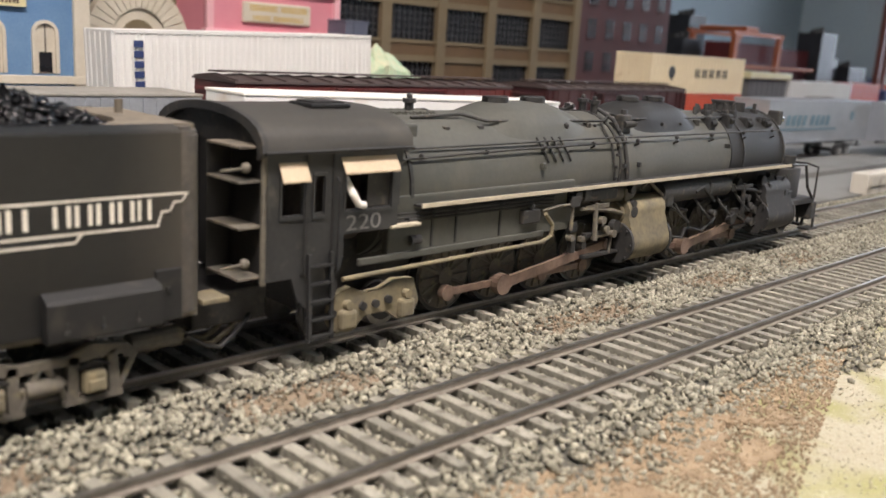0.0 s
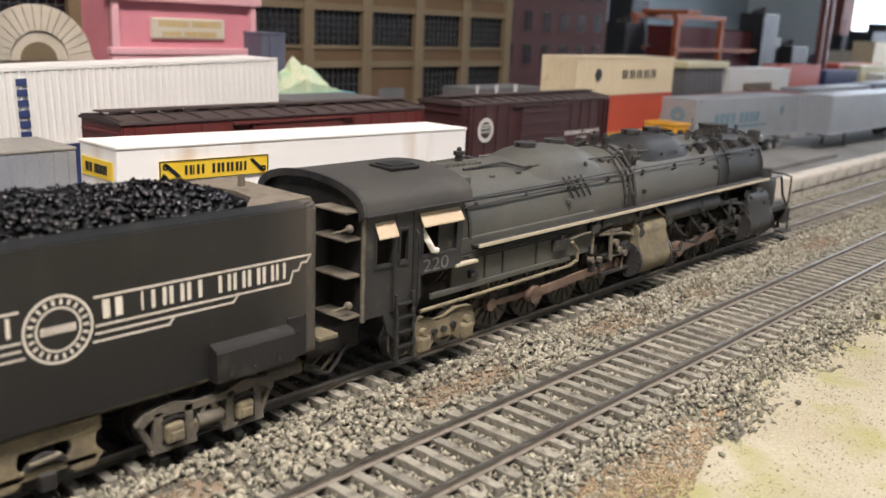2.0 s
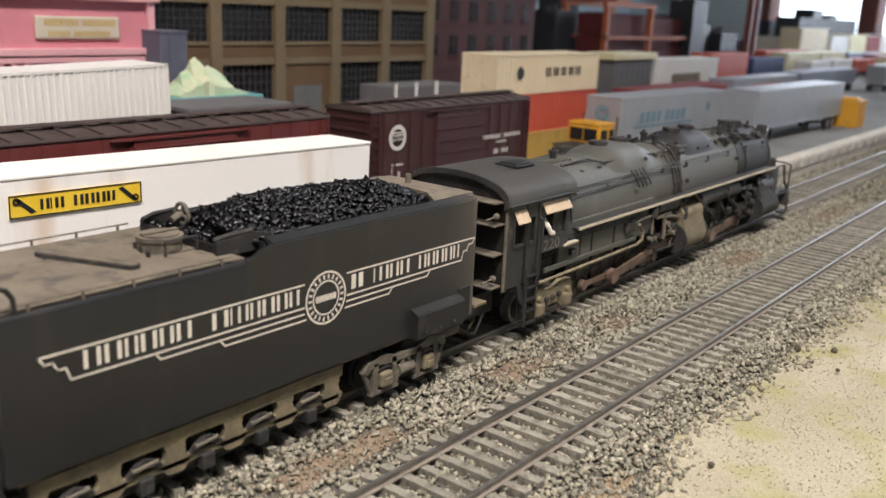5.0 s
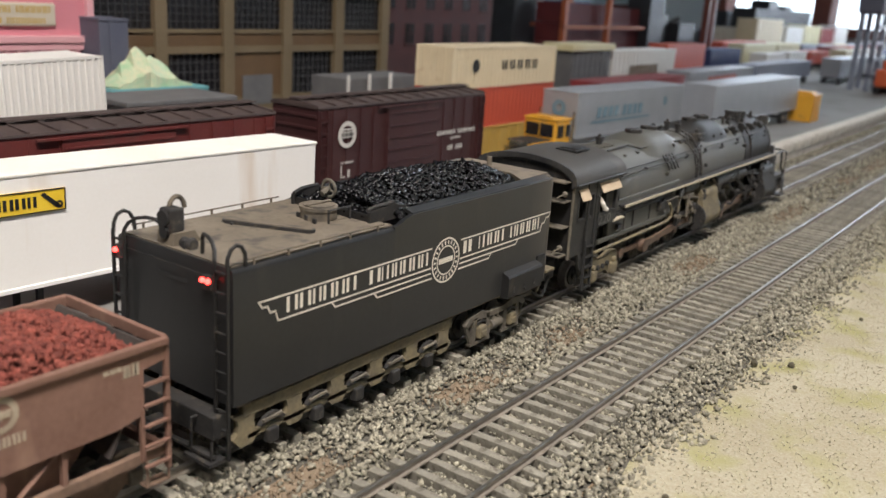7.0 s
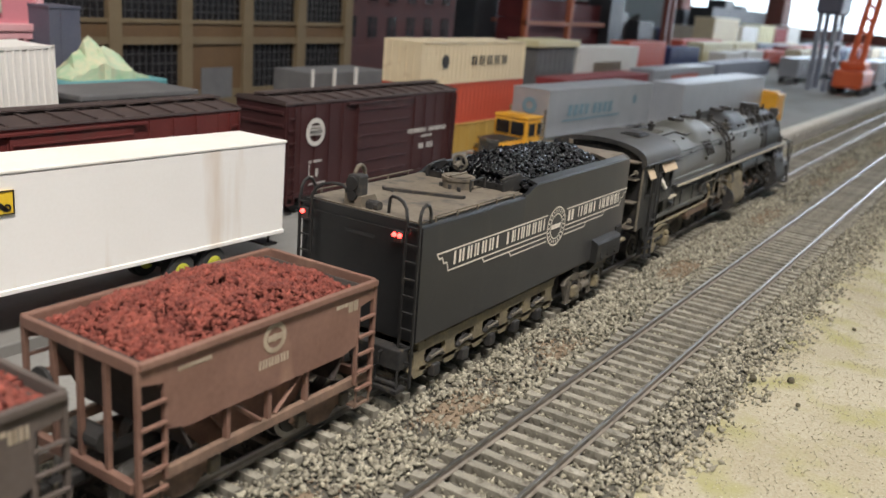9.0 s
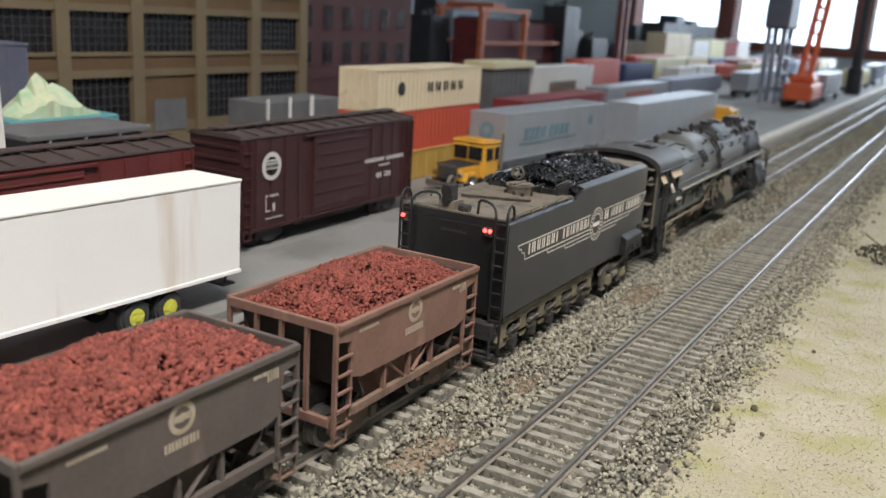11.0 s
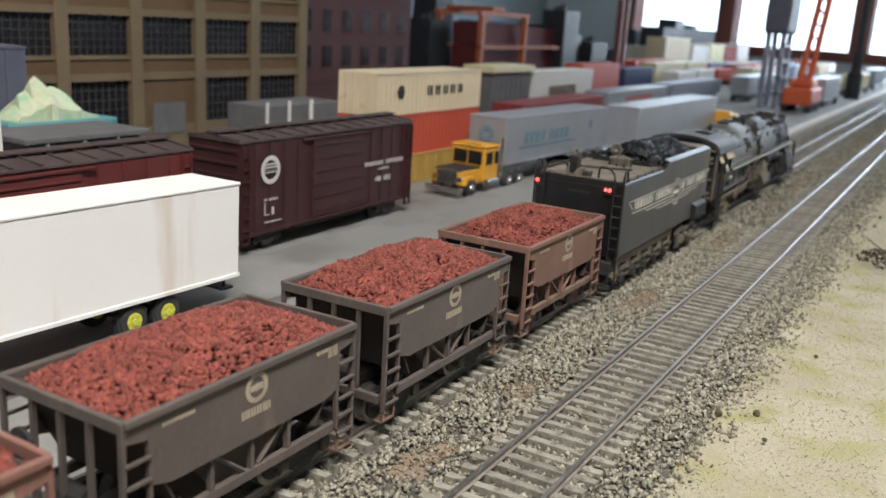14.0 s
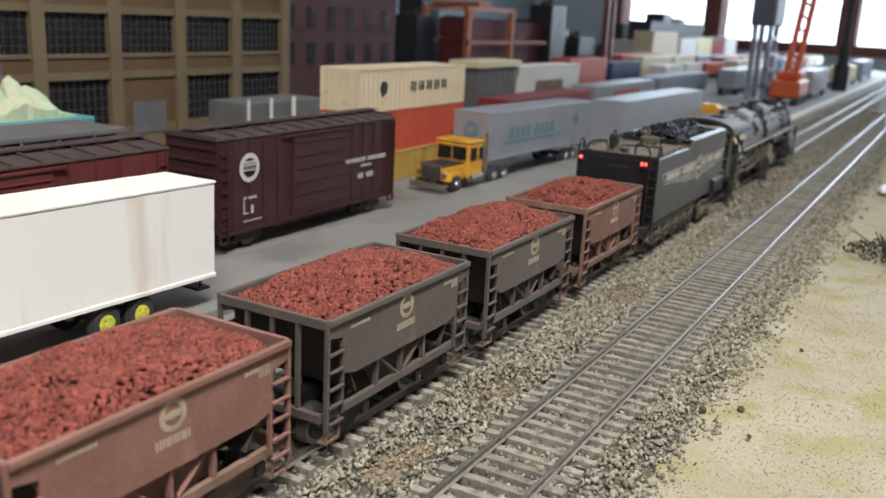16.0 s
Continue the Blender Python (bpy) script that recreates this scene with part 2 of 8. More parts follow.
M["blue_wall"] = mat("blue_facade", (0.10, 0.20, 0.36), (0.15, 0.26, 0.42), rough=0.75, scale=60)
M["stone_trim"] = mat("pale_stone_trim", (0.52, 0.46, 0.36), (0.60, 0.54, 0.44), rough=0.8, scale=80)
M["mint"] = mat("crumpled_green_paper", (0.42, 0.58, 0.40), (0.70, 0.62, 0.42), rough=0.8, scale=38, fine=400, wear=(0.25, 0.52, 0.30), wear_at=0.57)
M["teal"] = mat("teal_base", (0.08, 0.26, 0.29), (0.13, 0.33, 0.35), rough=0.6, scale=80)
M["greybox"] = mat("grey_shed", (0.10, 0.10, 0.105), (0.15, 0.15, 0.15), rough=0.7, scale=80)
M["concrete"] = mat("concrete_wall", (0.54, 0.50, 0.43), (0.64, 0.60, 0.52), rough=0.85, scale=50, wear=(0.38, 0.33, 0.27), wear_at=0.62)
M["orange"] = mat("orange_crane", (0.60, 0.10, 0.03), (0.68, 0.14, 0.05), rough=0.5, scale=60)
M["gantry"] = mat("rust_orange_gantry", (0.36, 0.09, 0.03), (0.44, 0.13, 0.05), rough=0.6, scale=60)
M["dark_red"] = mat("dark_red_container", (0.20, 0.022, 0.026), (0.26, 0.035, 0.036), rough=0.55, scale=60)
M["slate"] = mat("dark_slate_paint", (0.085, 0.092, 0.135), (0.125, 0.13, 0.17), rough=0.55, scale=60)
M["deep_red"] = mat("deep_red_container", (0.085, 0.012, 0.016), (0.125, 0.020, 0.022), rough=0.7, scale=60)
# paler than room_wall to make up for the light this wall lacks
M["end_wall"] = mat("lightened_end_wall", (0.52, 0.57, 0.60), (0.58, 0.63, 0.65), rough=0.9, scale=2.5, fine=60)
M["grey_blue"] = mat("grey_blue_box", (0.22, 0.25, 0.32), (0.30, 0.33, 0.40), rough=0.5, scale=60)
M["pale_yellow"] = mat("pale_yellow_box", (0.62, 0.56, 0.32), (0.70, 0.64, 0.40), rough=0.5, scale=60)
M["dark_loco"] = mat("dark_engine", (0.014, 0.016, 0.02), (0.03, 0.034, 0.042), rough=0.5, scale=60)
M["room_wall"] = mat("pale_blue_room_wall", (0.25, 0.30, 0.33), (0.30, 0.35, 0.375), rough=0.9, scale=2.5, fine=60)
M["room_floor"] = mat("room_floor", (0.16, 0.13, 0.11), (0.22, 0.18, 0.15), rough=0.6, scale=3, fine=60)
M["ceiling"] = mat("room_ceiling", (0.62, 0.61, 0.58), (0.68, 0.67, 0.64), rough=0.9, scale=3, fine=60)
M["window_frame"] = mat("red_brown_window_frame", (0.13, 0.035, 0.026), (0.18, 0.055, 0.04), rough=0.6, scale=8)
M["pane"] = glass("window_pane")
M["red_lamp"] = glow("red_marker_lamp", (1.0, 0.04, 0.03), 9.0)
M["arm"] = mat("pale_figure", (0.66, 0.62, 0.56), (0.72, 0.68, 0.62), rough=0.6)
M["outdoor"] = glow("bright_outdoors", (0.90, 0.96, 1.0), 3.0)
M["bush"] = mat("dry_brush", (0.045, 0.04, 0.026), (0.09, 0.08, 0.05), rough=0.9, scale=300, island=0.4)


# ---------------------------------------------------------------- mesh helpers
def part(name, bm, material, parent=None, label=""):
    me = bpy.data.meshes.new(name)
    bmesh.ops.recalc_face_normals(bm, faces=bm.faces)
    bm.to_mesh(me)
    bm.free()
    me.materials.append(material)
    ob = new(name, me)
    if parent:
        ob.parent = parent
    if label:
        tagged(ob, label)
    return ob


def thing(name, m, label, category, group="", kind=""):
    """An empty at the base of a thing; its parts hang under it."""
    ob = new(name)
    ob.empty_display_size = 0.01
    ob.matrix_world = m
    return tagged(ob, label, category, group, kind)


def box(bm, x0, x1, y0, y1, z0, z1, bev=0.0):
    g = bmesh.ops.create_cube(bm, size=1.0)
    vs = g["verts"]
    for v in vs:
        v.co = Vector(((x0 + x1) / 2 + v.co.x * (x1 - x0), (y0 + y1) / 2 + v.co.y * (y1 - y0), (z0 + z1) / 2 + v.co.z * (z1 - z0)))
    if bev:
        es = list({e for v in vs for e in v.link_edges})
        bmesh.ops.bevel(bm, geom=es, offset=bev, segments=2, profile=0.5, affect="EDGES")
    return vs


def cyl(bm, p0, p1, r, seg=10, r2=None):
    p0, p1 = Vector(p0), Vector(p1)
    d = p1 - p0
    m = Matrix.Translation((p0 + p1) / 2) @ d.to_track_quat("Z", "Y").to_matrix().to_4x4()
    bmesh.ops.create_cone(bm, cap_ends=True, segments=seg, radius1=r, radius2=r if r2 is None else r2, depth=d.length, matrix=m)


def tube(bm, pts, r, seg=6):
    """One bent rod through the points, with mitred corners and closed ends."""
    pts = [Vector(p) for p in pts]
    d = [(b - a).normalized() for a, b in zip(pts, pts[1:])]
    tan = [d[0]] + [(a + b).normalized() if (a + b).length > 1e-6 else b for a, b in zip(d, d[1:])] + [d[-1]]
    side = tan[0].orthogonal().normalized()
    rings = []
    for p, t in zip(pts, tan):
        side = (side - t * side.dot(t)).normalized()
        up = t.cross(side)
        rings.append([bm.verts.new(p + (side * math.cos(2 * math.pi * k / seg) + up * math.sin(2 * math.pi * k / seg)) * r) for k in range(seg)])
    for A, C in zip(rings, rings[1:]):
        for k in range(seg):
            bm.faces.new((A[k], A[(k + 1) % seg], C[(k + 1) % seg], C[k]))
    bm.faces.new(rings[0][::-1])
    bm.faces.new(rings[-1])


def ball(bm, c, r, sub=1, sc=(1, 1, 1)):
    m = Matrix.Translation(c) @ Matrix.Diagonal((*sc, 1))
    bmesh.ops.create_icosphere(bm, subdivisions=sub, radius=r, matrix=m)


def prism(bm, prof, axis, lo, hi):
    """Extrude a closed outline. axis 'x': outline is (y, z); 'y': (x, z); 'z': (x, y)."""
    def put(a, b, c):
        return {"x": (c, a, b), "y": (a, c, b), "z": (a, b, c)}[axis]
    n = len(prof)
    A = [bm.verts.new(put(a, b, lo)) for a, b in prof]
    B = [bm.verts.new(put(a, b, hi)) for a, b in prof]
    bm.faces.new(A)
    bm.faces.new(B[::-1])
    for i in range(n):
        bm.faces.new((A[i], B[i], B[(i + 1) % n], A[(i + 1) % n]))


def smooth(ob, angle=40):
    for p in ob.data.polygons:
        p.use_smooth = True
    ob.data.set_sharp_from_angle(angle=radians(angle))
    return ob


def B():
    return bmesh.new()


def word_mesh(bm, text, x0, x1, z0, z1, y, depth=0.00015):
    """Readable characters laid on a plane of constant y, facing -y."""
    cu = bpy.data.curves.new("word", "FONT")
    cu.body, cu.size, cu.extrude = text, 1.0, 0.0
    ob = bpy.data.objects.new("word", cu)
    scene.collection.objects.link(ob)
    me = bpy.data.meshes.new_from_object(ob.evaluated_get(bpy.context.evaluated_depsgraph_get()))
    co = np.array([v.co[:] for v in me.vertices])
    lo, hi = co.min(0), co.max(0)
    vs = [bm.verts.new((x0 + (c[0] - lo[0]) / (hi[0] - lo[0]) * (x1 - x0), y - depth, z0 + (c[1] - lo[1]) / (hi[1] - lo[1]) * (z1 - z0))) for c in co]
    for p in me.polygons:
        try:
            bm.faces.new([vs[i] for i in p.vertices])
        except ValueError:
            pass
    bpy.data.objects.remove(ob)
    bpy.data.curves.remove(cu)


def letter_bars(bm, x0, x1, z0, z1, y, widths, stroke=0.34, depth=0.0001):
    """A row of plain bars the size of letters: widths are letter widths, negative ones are gaps."""
    total = sum(abs(w) for w in widths)
    x = x0
    for w in widths:
        s = abs(w) / total * (x1 - x0)
        if w > 0:
            a, b = x + 0.08 * s, x + 0.90 * s
            k = stroke * (b - a)
            box(bm, a, a + k, y - depth, y, z0, z1)
            if w > 0.5:
                box(bm, b - k, b, y - depth, y, z0, z1)
        x += s


def disc_ring(bm, cx, cz, r0, r1, y, depth=0.0001, seg=28):
    """A flat ring facing -y."""
    prev = None
    first = None
    for i in range(seg):
        a = 2 * math.pi * i / seg
        q = [bm.verts.new((cx + r * math.cos(a), y - depth, cz + r * math.sin(a))) for r in (r0, r1)]
        if prev:
            bm.faces.new((prev[0], q[0], q[1], prev[1]))
        else:
            first = q
        prev = q
    bm.faces.new((prev[0], first[0], first[1], prev[1]))


def chunk_cloud(name, pts, sizes, material, parent=None, flat=0.75, seed=1):
    """Many small angular stones in one mesh."""
    rng = np.random.default_rng(seed)
    n = len(pts)
    base = np.array([(1, 0, 0), (-1, 0, 0), (0, 1, 0), (0, -1, 0), (0, 0, 1), (0, 0, -1)], float)
    tri = np.array([(0, 2, 4), (2, 1, 4), (1, 3, 4), (3, 0, 4), (2, 0, 5), (1, 2, 5), (3, 1, 5), (0, 3, 5)])
    v = base[None] * rng.uniform(0.55, 1.25, (n, 6, 1)) + rng.uniform(-0.28, 0.28, (n, 6, 3))
    v[:, :, 2] *= flat
    q = rng.normal(size=(n, 4))
    q /= np.linalg.norm(q, axis=1)[:, None]
    w, x, y, z = q.T
    Rm = np.stack([1 - 2 * (y * y + z * z), 2 * (x * y - z * w), 2 * (x * z + y * w), 2 * (x * y + z * w), 1 - 2 * (x * x + z * z), 2 * (y * z - x * w), 2 * (x * z - y * w), 2 * (y * z + x * w), 1 - 2 * (x * x + y * y)], 1).reshape(n, 3, 3)
    v = np.einsum("nij,nkj->nki", Rm, v) * np.asarray(sizes)[:, None, None] + np.asarray(pts)[:, None, :]
    f = (tri[None] + 6 * np.arange(n)[:, None, None]).reshape(-1, 3)
    me = bpy.data.meshes.new(name)
    me.vertices.add(n * 6)
    me.vertices.foreach_set("co", v.reshape(-1).astype(np.float32))
    me.loops.add(len(f) * 3)
    me.loops.foreach_set("vertex_index", f.reshape(-1).astype(np.int32))
    me.polygons.add(len(f))
    me.polygons.foreach_set("loop_start", np.arange(0, len(f) * 3, 3, dtype=np.int32))
    me.update(calc_edges=True)
    me.validate()
    me.materials.append(material)
    ob = new(name, me)
    if parent:
        ob.parent = parent
    return ob

# ---------------------------------------------------------------- room and layout table
YC = 0.0435          # centre of the train's track
YN = -0.00825        # centre of the empty track
YARD = -0.004        # top of the yard paving
RAILTOP = 0.0025
TIE = 0.0058         # tie spacing


def setting(name, bm, material, label, category):
    return tagged(part(name, bm, material), label, category, kind="structure")


def build_room():
    b = B(); box(b, -1.6, 3.6, -1.7, 1.5, -1.02, -1.0)
    setting("floor", b, M["room_floor"], "dark brown room floor under the layout", "floor")
    b = B(); box(b, -1.6, 3.6, -1.7, 1.5, 1.42, 1.46)
    setting("ceiling", b, M["ceiling"], "plain off-white room ceiling", "ceiling")
    b = B(); box(b, -1.6, 3.6, 1.5, 1.56, -1.0, 1.42)
    setting("wall_north", b, M["room_wall"], "pale blue painted room wall behind the layout", "wall")
    b = B(); box(b, -1.6, 3.6, -1.76, -1.7, -1.0, 1.42)
    setting("wall_south", b, M["room_wall"], "pale blue painted room wall", "wall")
    b = B(); box(b, -1.66, -1.6, -1.76, 1.56, -1.0, 1.42)
    setting("wall_west", b, M["room_wall"], "pale blue painted room wall", "wall")
    # east wall with a row of windows between red-brown posts
    b = B()
    box(b, 3.6, 3.7, -1.76, 1.56, -1.0, 0.03)
    box(b, 3.6, 3.7, -1.76, 1.56, 0.95, 1.42)
    box(b, 3.6, 3.7, 1.145, 1.56, 0.03, 0.95)
    box(b, 3.6, 3.7, -1.76, -1.30, 0.03, 0.95)
    setting("wall_east", b, M["end_wall"], "pale blue end wall, lightened in colour for missing light, with windows", "wall")
    # the bay down to -1.30 is unseen, added for its reflection on the train
    edges = [1.145, 0.765, 0.30, -0.22, -0.75, -1.30]
    for i in range(len(edges) - 1):
        y1, y0 = edges[i], edges[i + 1]
        w = thing("window_%d" % (i + 1), pose(3.6, (y0 + y1) / 2, 0.03), "bright daylit window in a red-brown frame", "window", kind="structure")
        h = (y1 - y0) / 2
        b = B()
        box(b, -0.03, 0.09, -h, -h + 0.030, 0, 0.92); box(b, -0.03, 0.09, h - 0.030, h, 0, 0.92)
        box(b, -0.03, 0.09, -h + 0.030, h - 0.030, 0, 0.035); box(b, -0.03, 0.09, -h + 0.030, h - 0.030, 0.885, 0.92)
        part("window_frame", b, M["window_frame"], w)
        b = B(); box(b, 0.03, 0.034, -h + 0.030, h - 0.030, 0.035, 0.885)
        p = part("pane", b, M["pane"], w)
        p.visible_shadow = False
    b = B(); box(b, 4.6, 4.62, -3.5, 3.5, -1.5, 3.0)
    setting("backdrop", b, M["outdoor"], "overexposed white daylight outside the windows", "sky")


def noise2(x, y, s, o=0.0):
    return noise.noise(Vector((x * s + o, y * s - o, o)))


def sheet(name, x0, x1, y0, y1, nx, ny, zf, material):
    b = B()
    grid = [[b.verts.new((x0 + (x1 - x0) * i / nx, y0 + (y1 - y0) * j / ny, zf(x0 + (x1 - x0) * i / nx, y0 + (y1 - y0) * j / ny))) for j in range(ny + 1)] for i in range(nx + 1)]
    for i in range(nx):
        for j in range(ny):
            b.faces.new((grid[i][j], grid[i + 1][j], grid[i + 1][j + 1], grid[i][j + 1]))
    return part(name, b, material)


def sand_edge(x):
    """Where the ballast shoulder gives way to the sand."""
    return -0.0335 - 0.004 * noise2(x, 0.0, 14.0) - 0.0025 * noise2(x, 1.0, 60.0)


def build_ground():
    b = B(); box(b, -0.7, 3.3, -0.75, 1.3, -0.06, -0.0065)
    setting("layout_table", b, M["bed"], "wooden benchwork slab under the model landscape", "table")
    b = B(); box(b, -0.65, 3.25, 0.079, 1.28, -0.0065, YARD)
    setting("pavement", b, M["yard"], "smooth grey concrete paving of the freight yard", "pavement")
    b = B(); box(b, -0.3, 0.78, 0.1265, 0.1690, YARD - 0.001, -0.0005, 0.0005)
    setting("paving_slab", b, M["yard"], "slightly raised grey paving slab for road trailers", "pavement")

    def bed_z(x, y):
        z = -0.0013 + 0.0004 * noise2(x, y, 120)
        if y > 0.064:
            z -= 0.006 * min(1, (y - 0.064) / 0.014)
        if y < -0.03:
            z -= 0.001 * min(1, (-0.03 - y) / 0.01)
        return z
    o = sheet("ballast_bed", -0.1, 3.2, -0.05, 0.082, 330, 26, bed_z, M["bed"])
    tagged(o, "grey crushed-stone bed under the tracks, darkened for shade between stones", "ground", kind="structure")
    o = sheet("ground", -0.6, 3.2, -0.72, -0.026, 380, 70, lambda x, y: -0.0016 + 0.0009 * noise2(x, y, 30) + 0.0005 * noise2(x, y, 110) + (-0.0009 if y > sand_edge(x) else 0) + 0.008 * max(0, -0.12 - y), M["sand"])
    tagged(o, "pale yellow-green sandy scenic ground", "ground", kind="structure")

    # loose stones: fine close by, coarser far off
    rng = np.random.default_rng(5)
    n = 124000
    x = np.concatenate([rng.uniform(0.015, 0.62, int(n * 0.80)), rng.uniform(0.62, 1.5, n - int(n * 0.80))])
    y = rng.uniform(-0.056, 0.074, n)
    size = np.where(x < 0.62, 0.00038 + 0.00082 * rng.random(n) ** 1.7, rng.uniform(0.0008, 0.0016, n))
    keep = np.ones(n, bool)
    z = np.zeros(n)
    rust = np.zeros(n, bool)
    for i in range(n):
        xi, yi = float(x[i]), float(y[i])
        d = abs(yi - YN) if yi < 0.018 else abs(yi - YC)
        e = sand_edge(xi)
        z[i] = bed_z(xi, yi) + 0.0010
        if yi < e + 0.003:
            keep[i] = rng.random() < max(0.0 if yi < e - 0.012 else 0.03, 0.85 - (e + 0.003 - yi) * 62)
        if d < 0.0155:
            ph = (xi / TIE) % 1.0
            inner = d < 0.0090
            patch = noise2(xi, yi, 45.0, 7.0)
            if ph < 0.45:
                size[i] *= 0.75
                z[i] += 0.0003
                if rng.random() > ((0.18 if inner else 0.30 if yi < 0.018 else 0.08) + 0.30 * max(0.0, patch)):
                    keep[i] = False
            else:
                z[i] -= 0.0004 if inner else 0.0002 if yi < 0.018 else 0.0007
                if yi > 0.018 and not inner and rng.random() < 0.30:
                    keep[i] = False
                size[i] = min(size[i], 0.0010)
                if inner and rng.random() < 0.12 - 0.5 * min(0.0, patch):
                    keep[i] = False
            if d < 0.0115 and d > 0.005:
                keep[i] = False if abs(d - 0.00825) < 0.0011 else keep[i]
        band = abs(yi - 0.0165 - 0.003 * noise2(xi, 3.0, 9.0))
        spread = noise2(xi, yi * 0.5, 26.0, 4.0) + 0.25 * noise2(xi, yi, 140.0, 2.0)
        if band < 0.0052 and rng.random() < 0.80 * min(1.0, max(0.0, 0.50 + 2.4 * spread)):
            rust[i] = True
            size[i] *= 0.52
            z[i] += 0.0001
    pts = np.stack([x, y, z], 1)
    for nm, m, mt, lab in (("ballast", keep & ~rust, M["stone"], "grey crushed-stone ballast heaped round the ties"), ("rust_dirt", keep & rust, M["rustdirt"], "rust-brown fine dirt between the tracks")):
        o = chunk_cloud(nm, pts[m], size[m], mt, None, 0.62, 8)
        tagged(o, lab, "ballast", kind="stuff")
    dirt = sheet("dirt_strip", -0.08, 1.6, 0.0095, 0.0235, 560, 18, lambda a, c: bed_z(a, c) + (0.0005 + 0.0004 * noise2(a, c, 300.0) if abs(c - 0.0165 - 0.003 * noise2(a, 3.0, 9.0)) < 0.0042 + 0.0018 * noise2(a, c, 160) and noise2(a, c * 0.5, 26.0, 4.0) > 0.04 + 0.12 * noise2(a, c, 90.0) else -0.0012), M["rustdirt"])
    tagged(dirt, "strip of rust-brown fine dirt between the tracks", "ground", kind="structure")
    n = 60000
    x = rng.uniform(0.06, 0.95, n); y = -0.030 - 0.16 * rng.random(n) ** 1.5
    z = np.array([-0.0014 + 0.0009 * noise2(a, c, 30) + 0.0005 * noise2(a, c, 110) + 0.008 * max(0, -0.12 - c) for a, c in zip(x, y)])
    o = chunk_cloud("sand_grains", np.stack([x, y, z], 1), rng.uniform(0.00015, 0.00036, n), M["sandgrain"], seed=9)
    tagged(o, "scattered pale sand and foam grains", "sand", kind="stuff")
    n = 20000
    x = 0.05 + 0.22 * rng.random(n) ** 1.3; y = -0.031 - 0.048 * rng.random(n) ** 1.5 * np.clip((0.26 - x) / 0.16, 0.0, 1)
    o = chunk_cloud("brown_earth", np.stack([x, y, np.array([-0.0012 + 0.0009 * noise2(a, c, 30) + 0.0005 * noise2(a, c, 110) for a, c in zip(x, y)])], 1), rng.uniform(0.00018, 0.00052, n), M["earth"], seed=13)
    soil = sheet("soil_patch", -0.05, 0.31, -0.082, -0.028, 240, 48, lambda a, c: -0.0016 + 0.0009 * noise2(a, c, 30) + 0.0005 * noise2(a, c, 110) + (0.0004 + 0.0004 * noise2(a, c, 420.0) if c > -0.036 - 0.026 * min(1.0, max(0.0, (0.22 - a) / 0.14)) + 0.016 * noise2(a, c, 38.0) + 0.010 * noise2(a, c, 150.0) and a < 0.180 + 0.06 * noise2(a, c, 50.0) + 0.03 * noise2(a, c, 160.0) and c < sand_edge(a) + 0.003 else -0.003), M["earth"])
    tagged(soil, "brown soil spilling along the edge of the sand", "ground", kind="structure")
    tagged(o, "brown earth crumbs along the edge of the sand", "soil", kind="stuff")
    # a few dark loose stones lying on the sand
    for k, (px, py, s) in enumerate(((0.352, -0.0365, 0.0014), (0.3585, -0.0455, 0.0013), (0.342, -0.051, 0.0008), (0.262, -0.046, 0.0009), (0.42, -0.052, 0.0009))):
        b = B(); ball(b, (0, 0, 0), s, 1, (1.1, 0.9, 0.8))
        for v in b.verts:
            v.co *= 1 + 0.3 * noise.noise(v.co * 900 + Vector((k, 0, 0)))
        o = part("pebble", b, M["bush"]); o.location = (px, py, -0.0004)
        tagged(o, "small dark loose pebble on the sand", "stone", "pebbles on the sand")


def build_track(name, yc, x0, x1, label):
    t = thing(name, pose(0, yc, 0), label, "railway track", kind="structure")
    for s in (-1, 1):
        y = s * (0.00825 + 0.0004)
        b = B()
        prism(b, [(y - 0.0009, 0.0004), (y + 0.0009, 0.0004), (y + 0.0009, 0.0008), (y + 0.0003, 0.0010), (y + 0.0003, 0.0018), (y - 0.0003, 0.0018), (y - 0.0003, 0.0010), (y - 0.0009, 0.0008)], "x", x0, x1)
        part("rail_web", b, M["rail_side"], t)
        b = B(); box(b, x0, x1, y - 0.00042, y + 0.00042, 0.0018, RAILTOP, 0.00014)
        part("rail_head", b, M["rail"], t, "worn bright steel rail head")
    rng = random.Random(3)
    meshes = []
    for k in range(4):
        b = B(); box(b, -0.00115, 0.00115, -0.0148, 0.0148, -0.0016, 0.0007, 0.00016)
        for v in b.verts:
            v.co.z += 0.00022 * noise.noise(v.co * 500 + Vector((k * 7, 0, 0)))
            v.co.x += 0.0002 * noise.noise(v.co * 300 + Vector((0, k * 5, 0)))
        me = bpy.data.meshes.new("tie"); b.to_mesh(me); b.free(); me.materials.append(M["tie"]); meshes.append(me)
    n = 0
    x = math.ceil(0.04 / TIE) * TIE + 0.0013
    while x < x1 and n < 290:
        o = new("tie", meshes[rng.randrange(4)])
        o.parent = t
        o.matrix_local = pose(x + rng.uniform(-0.0003, 0.0003), rng.uniform(-0.0006, 0.0006), rng.uniform(-0.0002, 0.0001), 0, 0, rng.uniform(-1.2, 1.2))
        x += TIE; n += 1
    return t


